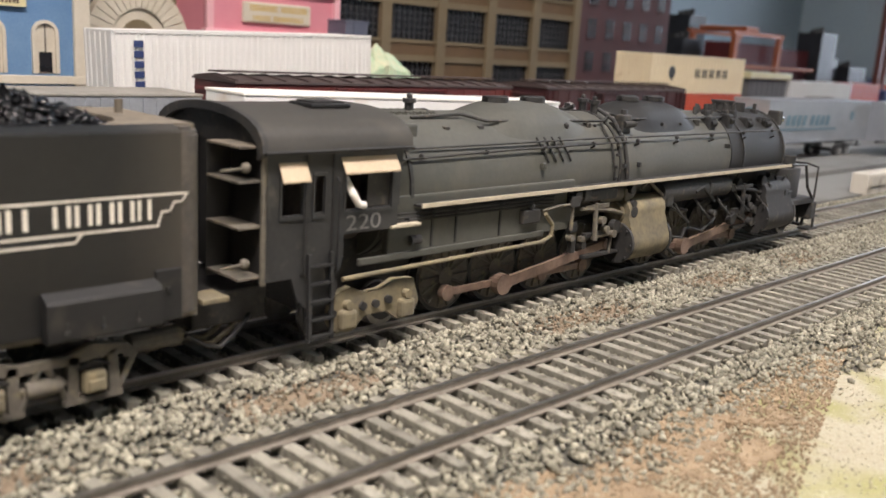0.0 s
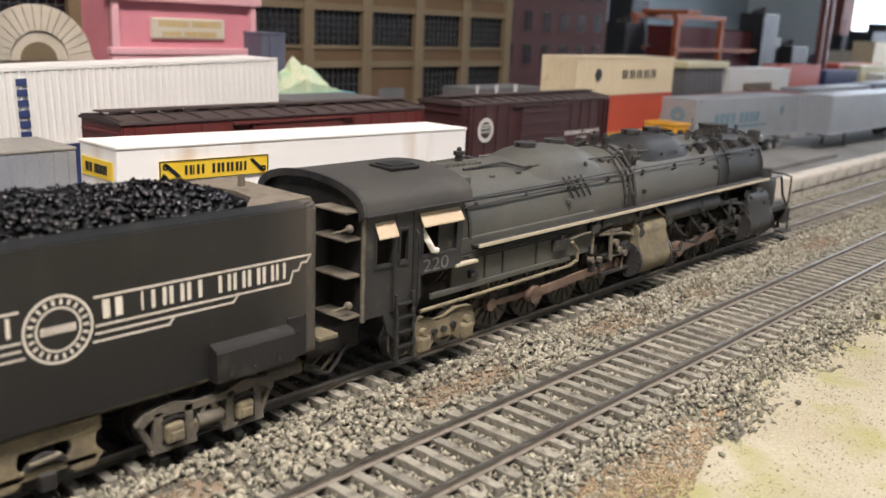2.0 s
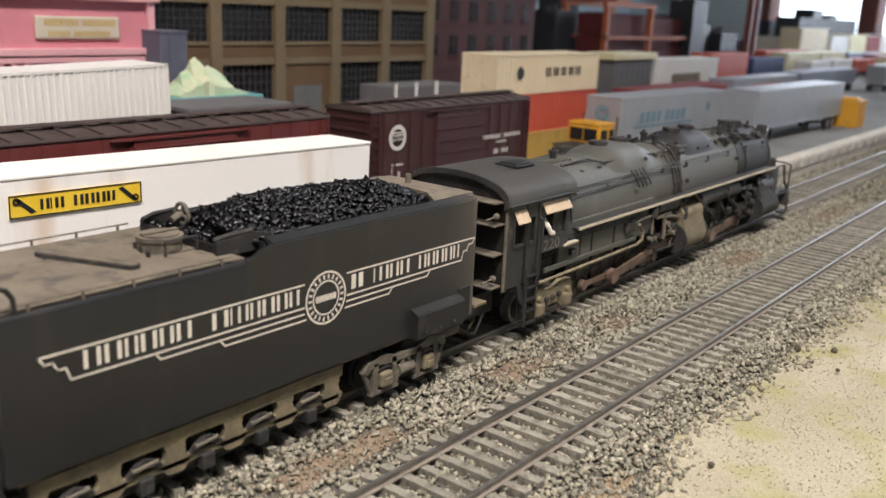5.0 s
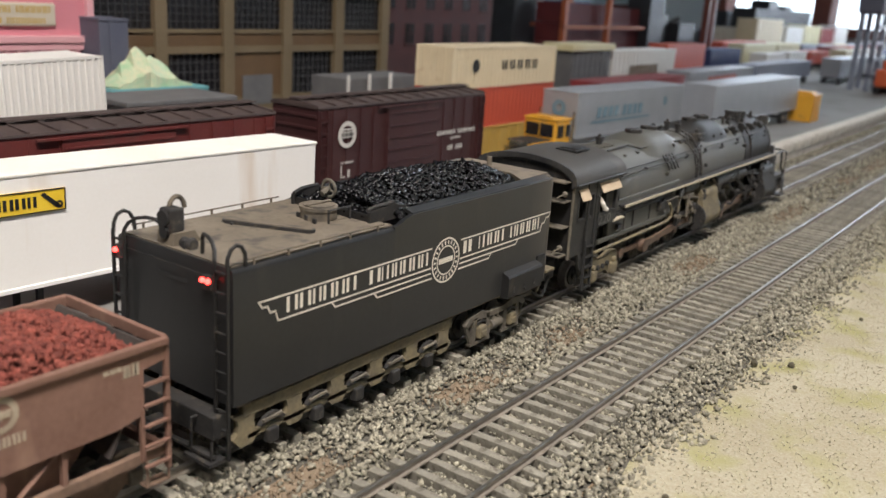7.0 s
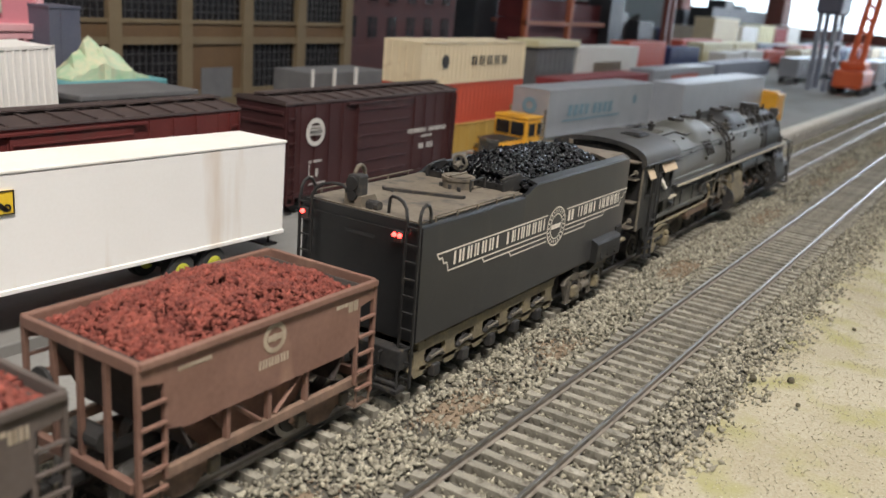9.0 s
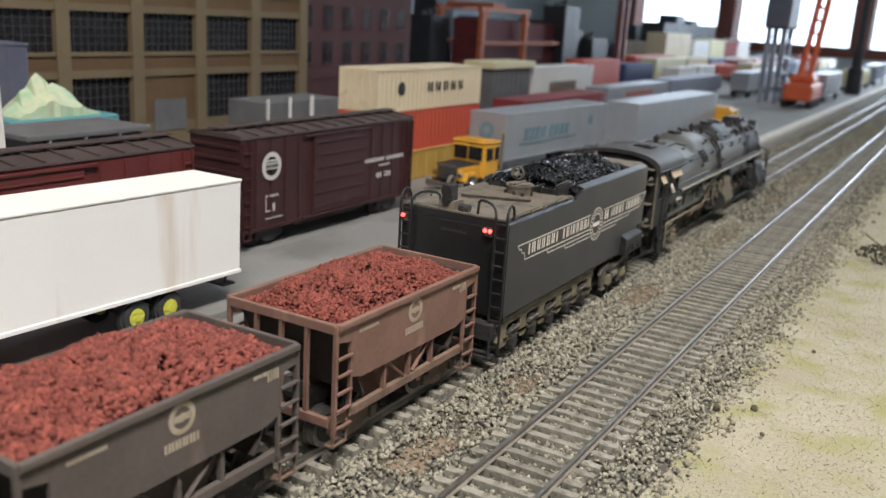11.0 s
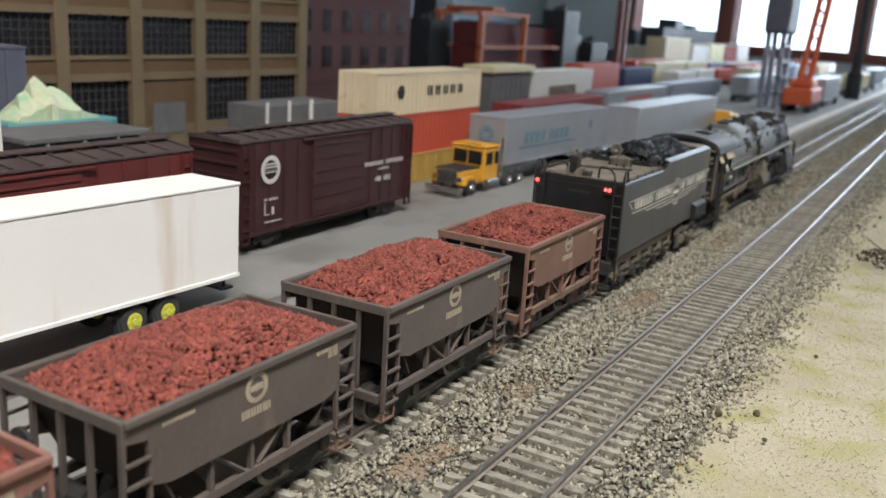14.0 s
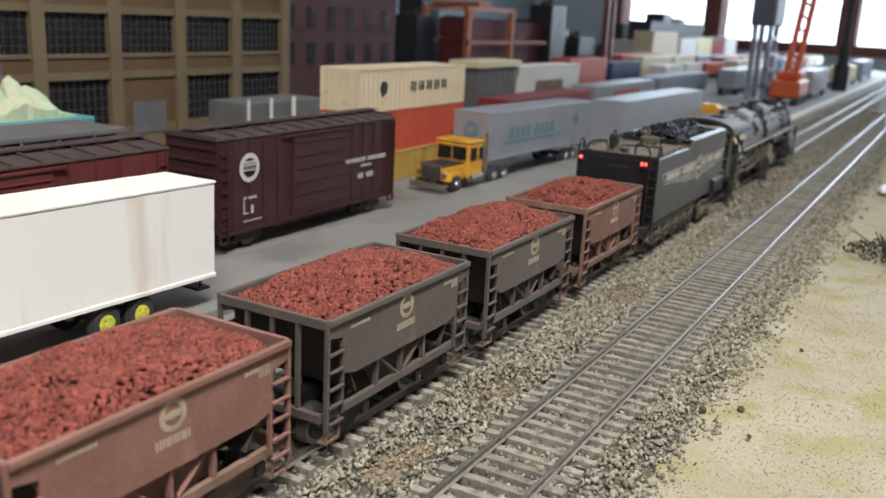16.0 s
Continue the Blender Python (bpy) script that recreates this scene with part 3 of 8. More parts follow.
# unseen housing and cables, added to carry the assumed key lamp
def added_lamp_housing():
    b = B(); box(b, -0.47, 0.27, -0.40, -0.20, 0.850, 0.900, 0.01)
    setting("added_lamp_housing", b, M["ceiling"], "white lamp housing added out of view above the layout", "lamp")
    b = B()
    for x in (-0.40, 0.20):
        cyl(b, (x, -0.30, 0.90), (x, -0.30, 1.42), 0.004, 8)
    setting("added_lamp_cable", b, M["ink"], "black suspension cable of the added lamp housing", "cable")


build_room()
added_lamp_housing()
build_ground()


def concrete_wall():
    t = thing("retaining_wall", pose(0, 0, 0), "low pale concrete kerb wall between yard and track", "wall", kind="structure")
    b = B(); box(b, 0.56, 3.1, 0.0765, 0.0865, -0.006, 0.0075, 0.0006)
    part("wall_body", b, M["concrete"], t)
    me = None
    for i in range(42):
        if me is None:
            b = B(); box(b, 0.001, 0.0235, -0.001, 0.0, 0.0, 0.0062, 0.0004)
            o = part("panel", b, M["concrete"], t); me = o.data
        else:
            o = new("panel", me); o.parent = t
        o.location = (0.562 + i * 0.0248, 0.0765, 0.0003)
    return t


concrete_wall()


# ---------------------------------------------------------------- the train
# Lengths along the train are counted from a common zero that lies at x = 0 at the start.
SPEED = 0.0325
DRIVER_R, WHEEL_R = 0.0088, 0.0048
MOVERS, ROLLERS, RODS = [], [], []


def wheelset(parent, u, r, half, material, tread=None, spokes=0, name="wheelset"):
    """An axle with two flanged wheels, free to roll."""
    w = new(name); w.empty_display_size = 0.003
    w.parent = parent
    w.matrix_local = pose(u, 0, RAILTOP + r)
    for s in (-1, 1):
        b = B()
        cyl(b, (0, s * (half - 0.0012), 0), (0, s * (half + 0.0011), 0), r, 26)
        cyl(b, (0, s * (half - 0.0018), 0), (0, s * (half - 0.0012), 0), r * 1.07, 26)
        part("tyre", b, tread or M["steel"], w)
        b = B()
        if spokes:
            cyl(b, (0, s * (half + 0.0011), 0), (0, s * (half + 0.0014), 0), r * 0.9, 26)
            cyl(b, (0, s * (half + 0.0010), 0), (0, s * (half + 0.0021), 0), r * 0.26, 14)
            for k in range(spokes):
                a = 2 * math.pi * k / spokes
                d = Vector((math.cos(a), 0, math.sin(a)))
                p = Vector((0, s * (half + 0.0016), 0))
                sp = B(); cyl(sp, p + d * r * 0.2, p + d * r * 0.86, 0.00045, 5)
                part("spoke", sp, material, w)
            box(b, -r * 0.55, r * 0.55, s * (half + 0.0013) - 0.0003, s * (half + 0.0013) + 0.0006, r * 0.42, r * 0.82, 0.0002)
        else:
            cyl(b, (0, s * (half + 0.0011), 0), (0, s * (half + 0.0016), 0), r * 0.72, 22)
            cyl(b, (0, s * (half + 0.0011), 0), (0, s * (half + 0.0024), 0), r * 0.3, 14)
        part("wheel_centre", b, material, w)
    b = B(); cyl(b, (0, -half, 0), (0, half, 0), r * 0.22, 10)
    part("axle", b, M["soot"], w)
    ROLLERS.append((w, u, r))
    return w


def shoulder_profile(hw, z0, z1, rad, n=6):
    """Cross-section with rounded top shoulders: (y, z)."""
    pts = [(-hw, z0)]
    for i in range(n + 1):
        a = math.pi - i * math.pi / 2 / n
        pts.append((-hw + rad + rad * math.cos(a), z1 - rad + rad * math.sin(a)))
    for i in range(n + 1):
        a = math.pi / 2 - i * math.pi / 2 / n
        pts.append((hw - rad + rad * math.cos(a), z1 - rad + rad * math.sin(a)))
    pts.append((hw, z0))
    return pts


def build_tender():
    t = thing("tender", pose(0, YC, 0), "weathered black steam tender heaped with coal, lettered in cream", "tender")
    hw = 0.0185
    R0, R1, F = -0.0225, 0.0300, 0.1070
    ZB, ZD, ZT = 0.0168, 0.0460, 0.0480
    # tank: rear half closed deck, front half open bunker with thick rounded sides
    b = B()
    prism(b, shoulder_profile(hw, ZB, ZD, 0.0012, 3), "x", R0, R1 - 0.003)
    prism(b, [(-hw, ZB), (hw, ZB), (hw, 0.040), (-hw, 0.040)], "x", R1 - 0.003, F - 0.0058)
    tank = smooth(part("tank", b, M["tender_black"], t), 30)
    b = B()
    sl = [(R1 - 0.003, 0.040), (F - 0.0058, 0.040), (F - 0.0058, ZT), (R1 + 0.004, ZT), (R1 + 0.0012, ZT - 0.0006), (R1 - 0.0012, ZD + 0.0002), (R1 - 0.003, ZD)]
    prism(b, sl, "y", -hw, -hw + 0.0012)
    prism(b, sl, "y", hw - 0.0012, hw)
    smooth(part("bunker_side", b, M["tender_black"], t), 30)
    b = B()
    for s in (-1, 1):
        prism(b, [(s * (hw - 0.0012), ZT - 0.0006), (s * hw, ZT - 0.0006), (s * (hw - 0.0004), ZT + 0.0003), (s * (hw - 0.0028), ZT + 0.0011), (s * (hw - 0.0034), ZT + 0.0006)], "x", R1 + 0.004, F - 0.0058)
    part("bunker_coping", b, M["tender_black"], t, "turned-in coping above the coal bunker")
    # rounded front bulkhead
    b = B()
    n, rad = 10, 0.0052
    prof = []
    for i in range(n + 1):
        a = -math.pi / 2 + i * math.pi / 2 / n
        prof.append((F - 0.0058 + rad * math.cos(a), -hw + rad + rad * math.sin(a)))
    prof += [(x, -y) for x, y in prof[::-1]]
    prism(b, prof, "z", ZB - 0.0002, 0.0473)
    prism(b, [(F - 0.0058 + 0.95 * (x - F + 0.0058), 0.985 * y) for x, y in prof], "z", 0.0473, 0.0481)
    prism(b, [(F - 0.0058 + 0.80 * (x - F + 0.0058), 0.95 * y) for x, y in prof], "z", 0.0481, 0.0487)
    smooth(part("front_bulkhead", b, M["dust_black"], t, "dust-coated rounded front bulkhead"), 35)
    b = B(); prism(b, [(F - 0.0185, -0.0155), (F - 0.0015, -0.0148), (F - 0.0015, 0.0148), (F - 0.0185, 0.0155), (F - 0.012, 0.008), (F - 0.0105, 0), (F - 0.012, -0.008)], "z", 0.0475, 0.0490)
    part("front_deck", b, M["dust_deck"], t, "dusty tan front deck")
    b = B(); cyl(b, (F - 0.006, 0.004, 0.0488), (F - 0.006, 0.004, 0.0515), 0.0008, 8)
    part("filler_pipe", b, M["dust_deck"], t)
    # rear deck and its fittings
    b = B(); box(b, R0 + 0.0006, R1 - 0.0026, -hw + 0.0013, hw - 0.0013, ZD, ZD + 0.00035)
    part("rear_deck", b, M["dust_deck"], t, "dusty brown rear deck plate")
    b = B(); cyl(b, (0.0192, -0.001, ZD), (0.0192, -0.001, ZD + 0.0026), 0.0044, 26); cyl(b, (0.0192, -0.001, ZD + 0.0026), (0.0192, -0.001, ZD + 0.0034), 0.0047, 26)
    cyl(b, (0.0192, -0.001, ZD + 0.0034), (0.0192, -0.001, ZD + 0.0037), 0.0038, 26)
    hatch = smooth(part("water_hatch", b, M["dust_deck"], t, "round water hatch with a low lid"))
    b = B(); box(b, 0.0150, 0.0234, -0.0014, -0.0006, ZD + 0.0037, ZD + 0.0042, 0.0002)
    part("hatch_strap", b, M["dust_deck"], hatch)
    for k in range(3):
        b = B(); box(b, 0.0138 + 0.0009 * k, 0.0144 + 0.0009 * k, -0.0052 + 0.0035 * k, -0.0040 + 0.0035 * k, ZD + 0.0003, ZD + 0.0016, 0.0002)
        part("hatch_dog", b, M["soot"], hatch)
    b = B(); tube(b, [(0.0165, -0.0068, ZD + 0.0004), (0.0165, -0.0068, ZD + 0.0034), (0.0240, -0.0068, ZD + 0.0034), (0.0240, -0.0068, ZD + 0.0004)], 0.00032)
    part("hatch_rail", b, M["soot"], t)
    # long narrow deck plate with rounded ends and a recessed top
    d0, d1 = Vector((0.0003, 0.0092)), Vector((0.0078, -0.0090))
    ax = (d1 - d0).normalized()
    nn = Vector((-ax.y, ax.x))

    def slot(r):
        pts = []
        for c, a0 in ((d1, -90), (d0, 90)):
            for k in range(7):
                a = radians(a0 + 30 * k)
                q = c + ax * (r * math.cos(a)) + nn * (r * math.sin(a))
                pts.append((q.x, q.y))
        return pts
    b = B(); prism(b, slot(0.0015), "z", ZD + 0.0003, ZD + 0.0011)
    tray = part("fire_iron_tray", b, M["soot"], t, "long narrow dark deck plate with rounded ends")
    b = B(); prism(b, slot(0.0010), "z", ZD + 0.0011, ZD + 0.00125)
    part("tray_top", b, M["dust_deck"], tray)
    for u, y in ((-0.0010, 0.0066), (0.0072, -0.0045)):
        b = B(); box(b, u, u + 0.0014, y, y + 0.0009, ZD + 0.0003, ZD + 0.0008, 0.0001)
        part("tray_clip", b, M["soot"], tray)
    # low plates that fence the coal behind the bunker
    b = B(); box(b, 0.0246, 0.0251, -0.0125, 0.0125, ZD, ZD + 0.0022)
    part("coal_bulkhead", b, M["black"], t)
    for s in (-1, 1):
        b = B()
        prism(b, [(0.0240, ZD), (0.0345, ZD), (0.0385, ZT + 0.0005), (0.0330, ZT + 0.0020), (0.0300, ZT + 0.0017), (0.0262, ZD + 0.0034), (0.0240, ZD + 0.0030)], "y", s * 0.0128 - 0.0004, s * 0.0128 + 0.0004)
        part("coal_board", b, M["soot"], t, "sloping coal board")
        b = B(); tube(b, [(0.0240, s * 0.0122, ZD + 0.0033), (0.0270, s * 0.0126, ZD + 0.0040), (0.0330, s * 0.0128, ZT + 0.0022)], 0.0005, 8)
        part("bulkhead_brace", b, M["soot"], t)
    b = B()
    ring = [(0.0285, 0.0045 + 0.0022 * math.cos(k * math.pi / 7), 0.0512 + 0.0022 * math.sin(k * math.pi / 7)) for k in range(15)]
    tube(b, ring, 0.00045, 6); cyl(b, (0.0260, 0.0045, 0.0502), (0.0285, 0.0045, 0.0512), 0.0008, 8)
    for k in range(4):
        cyl(b, (0.0285, 0.0045, 0.0512), ring[k * 4 % 14], 0.0003, 5)
    part("stoker_valve", b, M["truck_dirt"], t)
    for s in (-1, 1):
        b = B(); tube(b, [(R0 + 0.003, s * 0.0178, ZD + 0.0013), (R1 - 0.006, s * 0.0178, ZD + 0.0013)], 0.0002)
        for k in range(5):
            u = R0 + 0.006 + k * 0.0095
            cyl(b, (u, s * 0.0178, ZD - 0.0002), (u, s * 0.0178, ZD + 0.0014), 0.00028, 6)
        part("side_rail", b, M["dust_deck"], t)
    # back-up lamp and rear handrails
    yb = 0.0042
    b = B(); prism(b, [(R0 + 0.0010, ZD), (R0 + 0.0085, ZD), (R0 + 0.0066, ZD + 0.0030), (R0 + 0.0014, ZD + 0.0030)], "y", yb - 0.0032, yb + 0.0022)
    lamp = part("backup_lamp", b, M["dust_deck"], t, "dusty back-up lamp on the rear deck")
    b = B(); box(b, R0 + 0.0010, R0 + 0.0048, yb - 0.0024, yb + 0.0014, ZD + 0.0028, ZD + 0.0080, 0.0005)
    part("lamp_case", b, M["soot"], lamp)
    b = B(); cyl(b, (R0 + 0.0004, yb - 0.0005, ZD + 0.0060), (R0 + 0.0012, yb - 0.0005, ZD + 0.0060), 0.0017, 18); cyl(b, (R0 + 0.0005, yb - 0.0005, ZD + 0.0030), (R0 + 0.0013, yb - 0.0005, ZD + 0.0030), 0.0013, 14)
    part("lens", b, M["black"], lamp)
    b = B()
    tube(b, [(R0 + 0.0050 + 0.0020 * math.cos(k * math.pi / 6), yb + 0.0006, ZD + 0.0072 + 0.0026 * math.sin(k * math.pi / 6)) for k in range(7)] + [(R0 + 0.0030, yb + 0.0006, ZD + 0.0066)], 0.00055, 8)
    part("cable_loop", b, M["dust_deck"], lamp)
    b = B(); cyl(b, (R0 + 0.0030, yb - 0.0075, ZD + 0.0012), (R0 + 0.0030, yb - 0.0040, ZD + 0.0012), 0.0012, 10); box(b, R0 + 0.0016, R0 + 0.0046, yb - 0.0062, yb - 0.0050, ZD, ZD + 0.0022, 0.0002)
    part("deck_valve", b, M["soot"], t)
    for s in (-1, 1):
        b = B()
        tube(b, [(R0 - 0.0013, s * 0.0146, ZD + 0.0004), (R0 - 0.0012, s * 0.0145, ZD + 0.0016), (R0 - 0.0006, s * 0.0138, ZD + 0.0032), (R0 + 0.0002, s * 0.0122, ZD + 0.0044), (R0 + 0.0010, s * 0.0100, ZD + 0.0049), (R0 + 0.0018, s * 0.0078, ZD + 0.0048), (R0 + 0.0023, s * 0.0068, ZD + 0.0040), (R0 + 0.0025, s * 0.0064, ZD)], 0.00042, 8)
        part("rear_grab_rail", b, M["black"], t)
        b = B()
        tube(b, [(R0 - 0.0013, s * 0.0182, ZD + 0.0004), (R0 - 0.0011, s * 0.0182, ZD + 0.0026), (R0 - 0.0002, s * 0.0182, ZD + 0.0042), (R0 + 0.0012, s * 0.0181, ZD + 0.0048), (R0 + 0.0026, s * 0.0180, ZD + 0.0042), (R0 + 0.0036, s * 0.0179, ZD + 0.0026), (R0 + 0.0038, s * 0.0178, ZD)], 0.00042, 8)
        part("rear_grab_rail", b, M["black"], t)
    b = B(); tube(b, [(R0 - 0.0003, -0.0150, ZD - 0.0015), (R0 - 0.0008, -0.0150, ZD - 0.0024), (R0 - 0.0008, 0.015, ZD - 0.0024), (R0 - 0.0003, 0.015, ZD - 0.0015)], 0.00022)
    part("rear_crossbar", b, M["black"], t)
    # ladder at the near rear corner, and its twin
    for s in (-1, 1):
        lad = part("ladder", (lambda b: (box(b, R0 - 0.0016, R0 - 0.0010, s * 0.0184 - 0.0003, s * 0.0184 + 0.0003, 0.0055, ZD + 0.001), box(b, R0 - 0.0016, R0 - 0.0010, s * 0.0146 - 0.0003, s * 0.0146 + 0.0003, 0.0055, ZD + 0.001), b)[2])(B()), M["black"], t, "tall rear ladder")
        for k in range(10):
            b = B(); cyl(b, (R0 - 0.0013, s * 0.0146, 0.0075 + k * 0.0042), (R0 - 0.0013, s * 0.0184, 0.0075 + k * 0.0042), 0.0003, 6)
            part("rung", b, M["black"], lad)
    # red marker lamps
    for y in (-0.0122, 0.0172):
        b = B(); box(b, R0 - 0.0014, R0, y - 0.0014, y + 0.0014, 0.0408, 0.0438, 0.0004)
        lamp = part("marker_lamp", b, M["soot"], t, "marker lamp glowing red")
        for dy in ((-0.0008, 0.0008) if y < 0 else (0.0,)):
            b = B(); ball(b, (R0 - 0.0017, y + dy, 0.0428), 0.00062, 2)
            part("lens", b, M["red_lamp"], lamp)
    b = B(); letter_bars(b, -0.0045, 0.0045, 0.0, 0.0009, 0.0, [1] * 12, 0.5)
    for v in b.verts:
        v.co = Vector((R0 - 0.0001 + v.co.y, -v.co.x, 0.0400 + v.co.z))
    part("rear_stencil", b, M["cab_black"], t)
    # pilot beam, steps and coupler at the rear
    b = B(); box(b, R0 - 0.0035, R0 + 0.0005, -0.0165, 0.0165, 0.0098, 0.0150, 0.0003)
    box(b, R0 - 0.0042, R0 - 0.0030, -0.0165, 0.0165, 0.0060, 0.0066)
    part("rear_beam", b, M["soot"], t)
    for s in (-1, 1):
        b = B()
        box(b, R0 - 0.0052, R0 - 0.0008, s * 0.0130 - 0.0042, s * 0.0130 + 0.0042, 0.0046, 0.0054)
        tube(b, [(R0 - 0.0040, s * 0.0165, 0.0050), (R0 - 0.0040, s * 0.0165, 0.0100)], 0.0003)
        tube(b, [(R0 - 0.0040, s * 0.0100, 0.0050), (R0 - 0.0040, s * 0.0100, 0.0100)], 0.0003)
        part("step", b, M["soot"], t)
        b = B(); tube(b, [(R0 - 0.0038, s * 0.0115, 0.0142), (R0 - 0.0052, s * 0.0115, 0.0142), (R0 - 0.0052, s * 0.0115, 0.0112)], 0.00028)
        part("uncoupling_lever", b, M["soot"], t)
    b = B(); box(b, R0 - 0.0075, R0 - 0.003, -0.0014, 0.0014, 0.0082, 0.0106, 0.0003)
    part("coupler", b, M["soot"], t)
    # lower skirt, tool box, underframe
    b = B(); prism(b, [(-hw + 0.0002, 0.0160), (-hw - 0.0022, 0.0160), (-hw - 0.0024, 0.0164), (-hw - 0.0024, 0.0222), (-hw - 0.0020, 0.0228), (-hw + 0.0002, 0.0238)], "x", 0.0775, 0.0965)
    tool = part("tool_box", b, M["black"], t, "black tool box on the tank side")
    for k in range(3):
        b = B(); cyl(b, (0.0805 + k * 0.0058, -hw - 0.0029, 0.0176), (0.0805 + k * 0.0058, -hw - 0.0022, 0.0176), 0.00042, 8); box(b, 0.0803 + k * 0.0058, 0.0807 + k * 0.0058, -hw - 0.0026, -hw - 0.0022, 0.0176, 0.0192)
        part("hasp", b, M["soot"], tool)
    b = B(); box(b, 0.0962, 0.1010, -hw - 0.0006, -hw + 0.0002, 0.0160, 0.0250, 0.0002); box(b, 0.0980, 0.0988, -hw - 0.0009, -hw - 0.0005, 0.0212, 0.0220)
    part("corner_panel", b, M["black"], t)
    b = B(); box(b, R0 + 0.002, F - 0.002, -0.0172, 0.0172, ZB - 0.0014, ZB, 0.0002)
    part("underframe", b, M["truck_dirt"], t)
    b = B(); box(b, F - 0.001, F + 0.0045, -0.0172, -0.0110, 0.0168, 0.0178, 0.0002)
    part("footboard", b, M["ochre_dirt"], t)
    # cast pedestal bed with openings between the axles
    axles = [-0.0105, 0.0035, 0.0175, 0.0315, 0.0455]
    truck_axles = [0.0700, 0.0860]
    for s in (-1, 1):
        bed = part("pedestal_frame", (lambda b: (box(b, R0 + 0.004, 0.0560, s * 0.0160 - 0.0008, s * 0.0160 + 0.0008, 0.0122, 0.0154, 0.0004), b)[1])(B()), M["ochre_dirt"], t, "dusty cast tender frame")
        for u in [axles[0] - 0.007] + [v + 0.007 for v in axles]:
            b = B()
            prism(b, [(u - 0.0036, 0.0132), (u - 0.0024, 0.0120), (u - 0.0021, 0.0106), (u - 0.0024, 0.0092), (u - 0.0036, 0.0080), (u - 0.0018, 0.0058), (u + 0.0018, 0.0058), (u + 0.0036, 0.0080), (u + 0.0024, 0.0092), (u + 0.0021, 0.0106), (u + 0.0024, 0.0120), (u + 0.0036, 0.0132)], "y", s * 0.0160 - 0.0007, s * 0.0160 + 0.0007)
            part("frame_web", b, M["ochre_dirt"], bed)
        for u in axles:
            b = B(); box(b, u - 0.0015, u + 0.0015, s * 0.0167 - 0.0011, s * 0.0167 + 0.0011, 0.0042, 0.0076, 0.0004)
            part("journal_box", b, M["soot"], bed)
            b = B(); cyl(b, (u - 0.0030, s * 0.0172, 0.0100), (u + 0.0026, s * 0.0172, 0.0104), 0.0005, 6)
            part("brake_rod", b, M["truck_dirt"], bed)
            b = B(); prism(b, [(u - 0.0038, 0.0092), (u - 0.0020, 0.0108), (u, 0.0114), (u + 0.0020, 0.0108), (u + 0.0038, 0.0092), (u + 0.0034, 0.0088), (u, 0.0098), (u - 0.0034, 0.0088)], "y", s * 0.0168 - 0.0005, s * 0.0168 + 0.0005)
            part("leaf_spring", b, M["soot"], bed)
            b = B(); prism(b, [(u - 0.0020, 0.0086), (u + 0.0020, 0.0086), (u + 0.0030, 0.0036), (u - 0.0030, 0.0036)], "y", s * 0.0135 - 0.0003, s * 0.0135 + 0.0003)
            part("pedestal_jaw", b, M["soot"], bed)
        b = B(); box(b, R0 + 0.0050, 0.0550, s * 0.0160 - 0.0007, s * 0.0160 + 0.0007, 0.0068, 0.0086, 0.0004)
        part("lower_chord", b, M["ochre_dirt"], bed)
        b = B(); tube(b, [(R0 + 0.006, s * 0.0174, 0.0155), (0.055, s * 0.0174, 0.0155)], 0.0003)
        part("side_pipe", b, M["ochre_dirt"], bed)
        ya, yb2 = sorted((s * 0.0158, s * 0.0174))
        b = B(); prism(b, [(0.0622, 0.0108), (0.0640, 0.0128), (0.0700, 0.0138), (0.0745, 0.0124), (0.0815, 0.0124), (0.0860, 0.0138), (0.0920, 0.0128), (0.0938, 0.0108), (0.0925, 0.0100), (0.0900, 0.0116), (0.0820, 0.0108), (0.0740, 0.0108), (0.0660, 0.0116), (0.0635, 0.0100)], "y", ya, yb2)
        tr = part("truck_frame", b, M["truck_dirt"], t, "dusty front truck side frame")
        for u in truck_axles:
            for e in (-1, 1):
                b = B(); prism(b, [(u + e * 0.0024, 0.0122), (u + e * 0.0040, 0.0122), (u + e * 0.0046, 0.0046), (u + e * 0.0026, 0.0046)], "y", ya, yb2)
                part("pedestal_leg", b, M["truck_dirt"], tr)
                b = B(); tube(b, [(u + e * 0.0044, s * 0.0166, 0.0050), (u + e * 0.0072, s * 0.0166, 0.0108)], 0.0007, 6)
                part("frame_brace", b, M["truck_dirt"], tr)
            b = B(); box(b, u - 0.0050, u + 0.0050, ya, yb2, 0.0038, 0.0048, 0.0002)
            part("pedestal_tie", b, M["truck_dirt"], tr)
            b = B(); box(b, u - 0.0020, u + 0.0020, min(s * 0.0160, s * 0.0184), max(s * 0.0160, s * 0.0184), 0.0054, 0.0094, 0.0007)
            jb = part("journal_box", b, M["ochre_dirt"], tr)
            b = B(); box(b, u - 0.0014, u + 0.0014, min(s * 0.0183, s * 0.0188), max(s * 0.0183, s * 0.0188), 0.0060, 0.0080, 0.0003)
            part("box_lid", b, M["ochre_dirt"], jb)
            b = B(); prism(b, [(u - 0.0030, 0.0100), (u, 0.0110), (u + 0.0030, 0.0100), (u + 0.0026, 0.0096), (u, 0.0103), (u - 0.0026, 0.0096)], "y", ya, yb2)
            part("leaf_spring", b, M["soot"], tr)
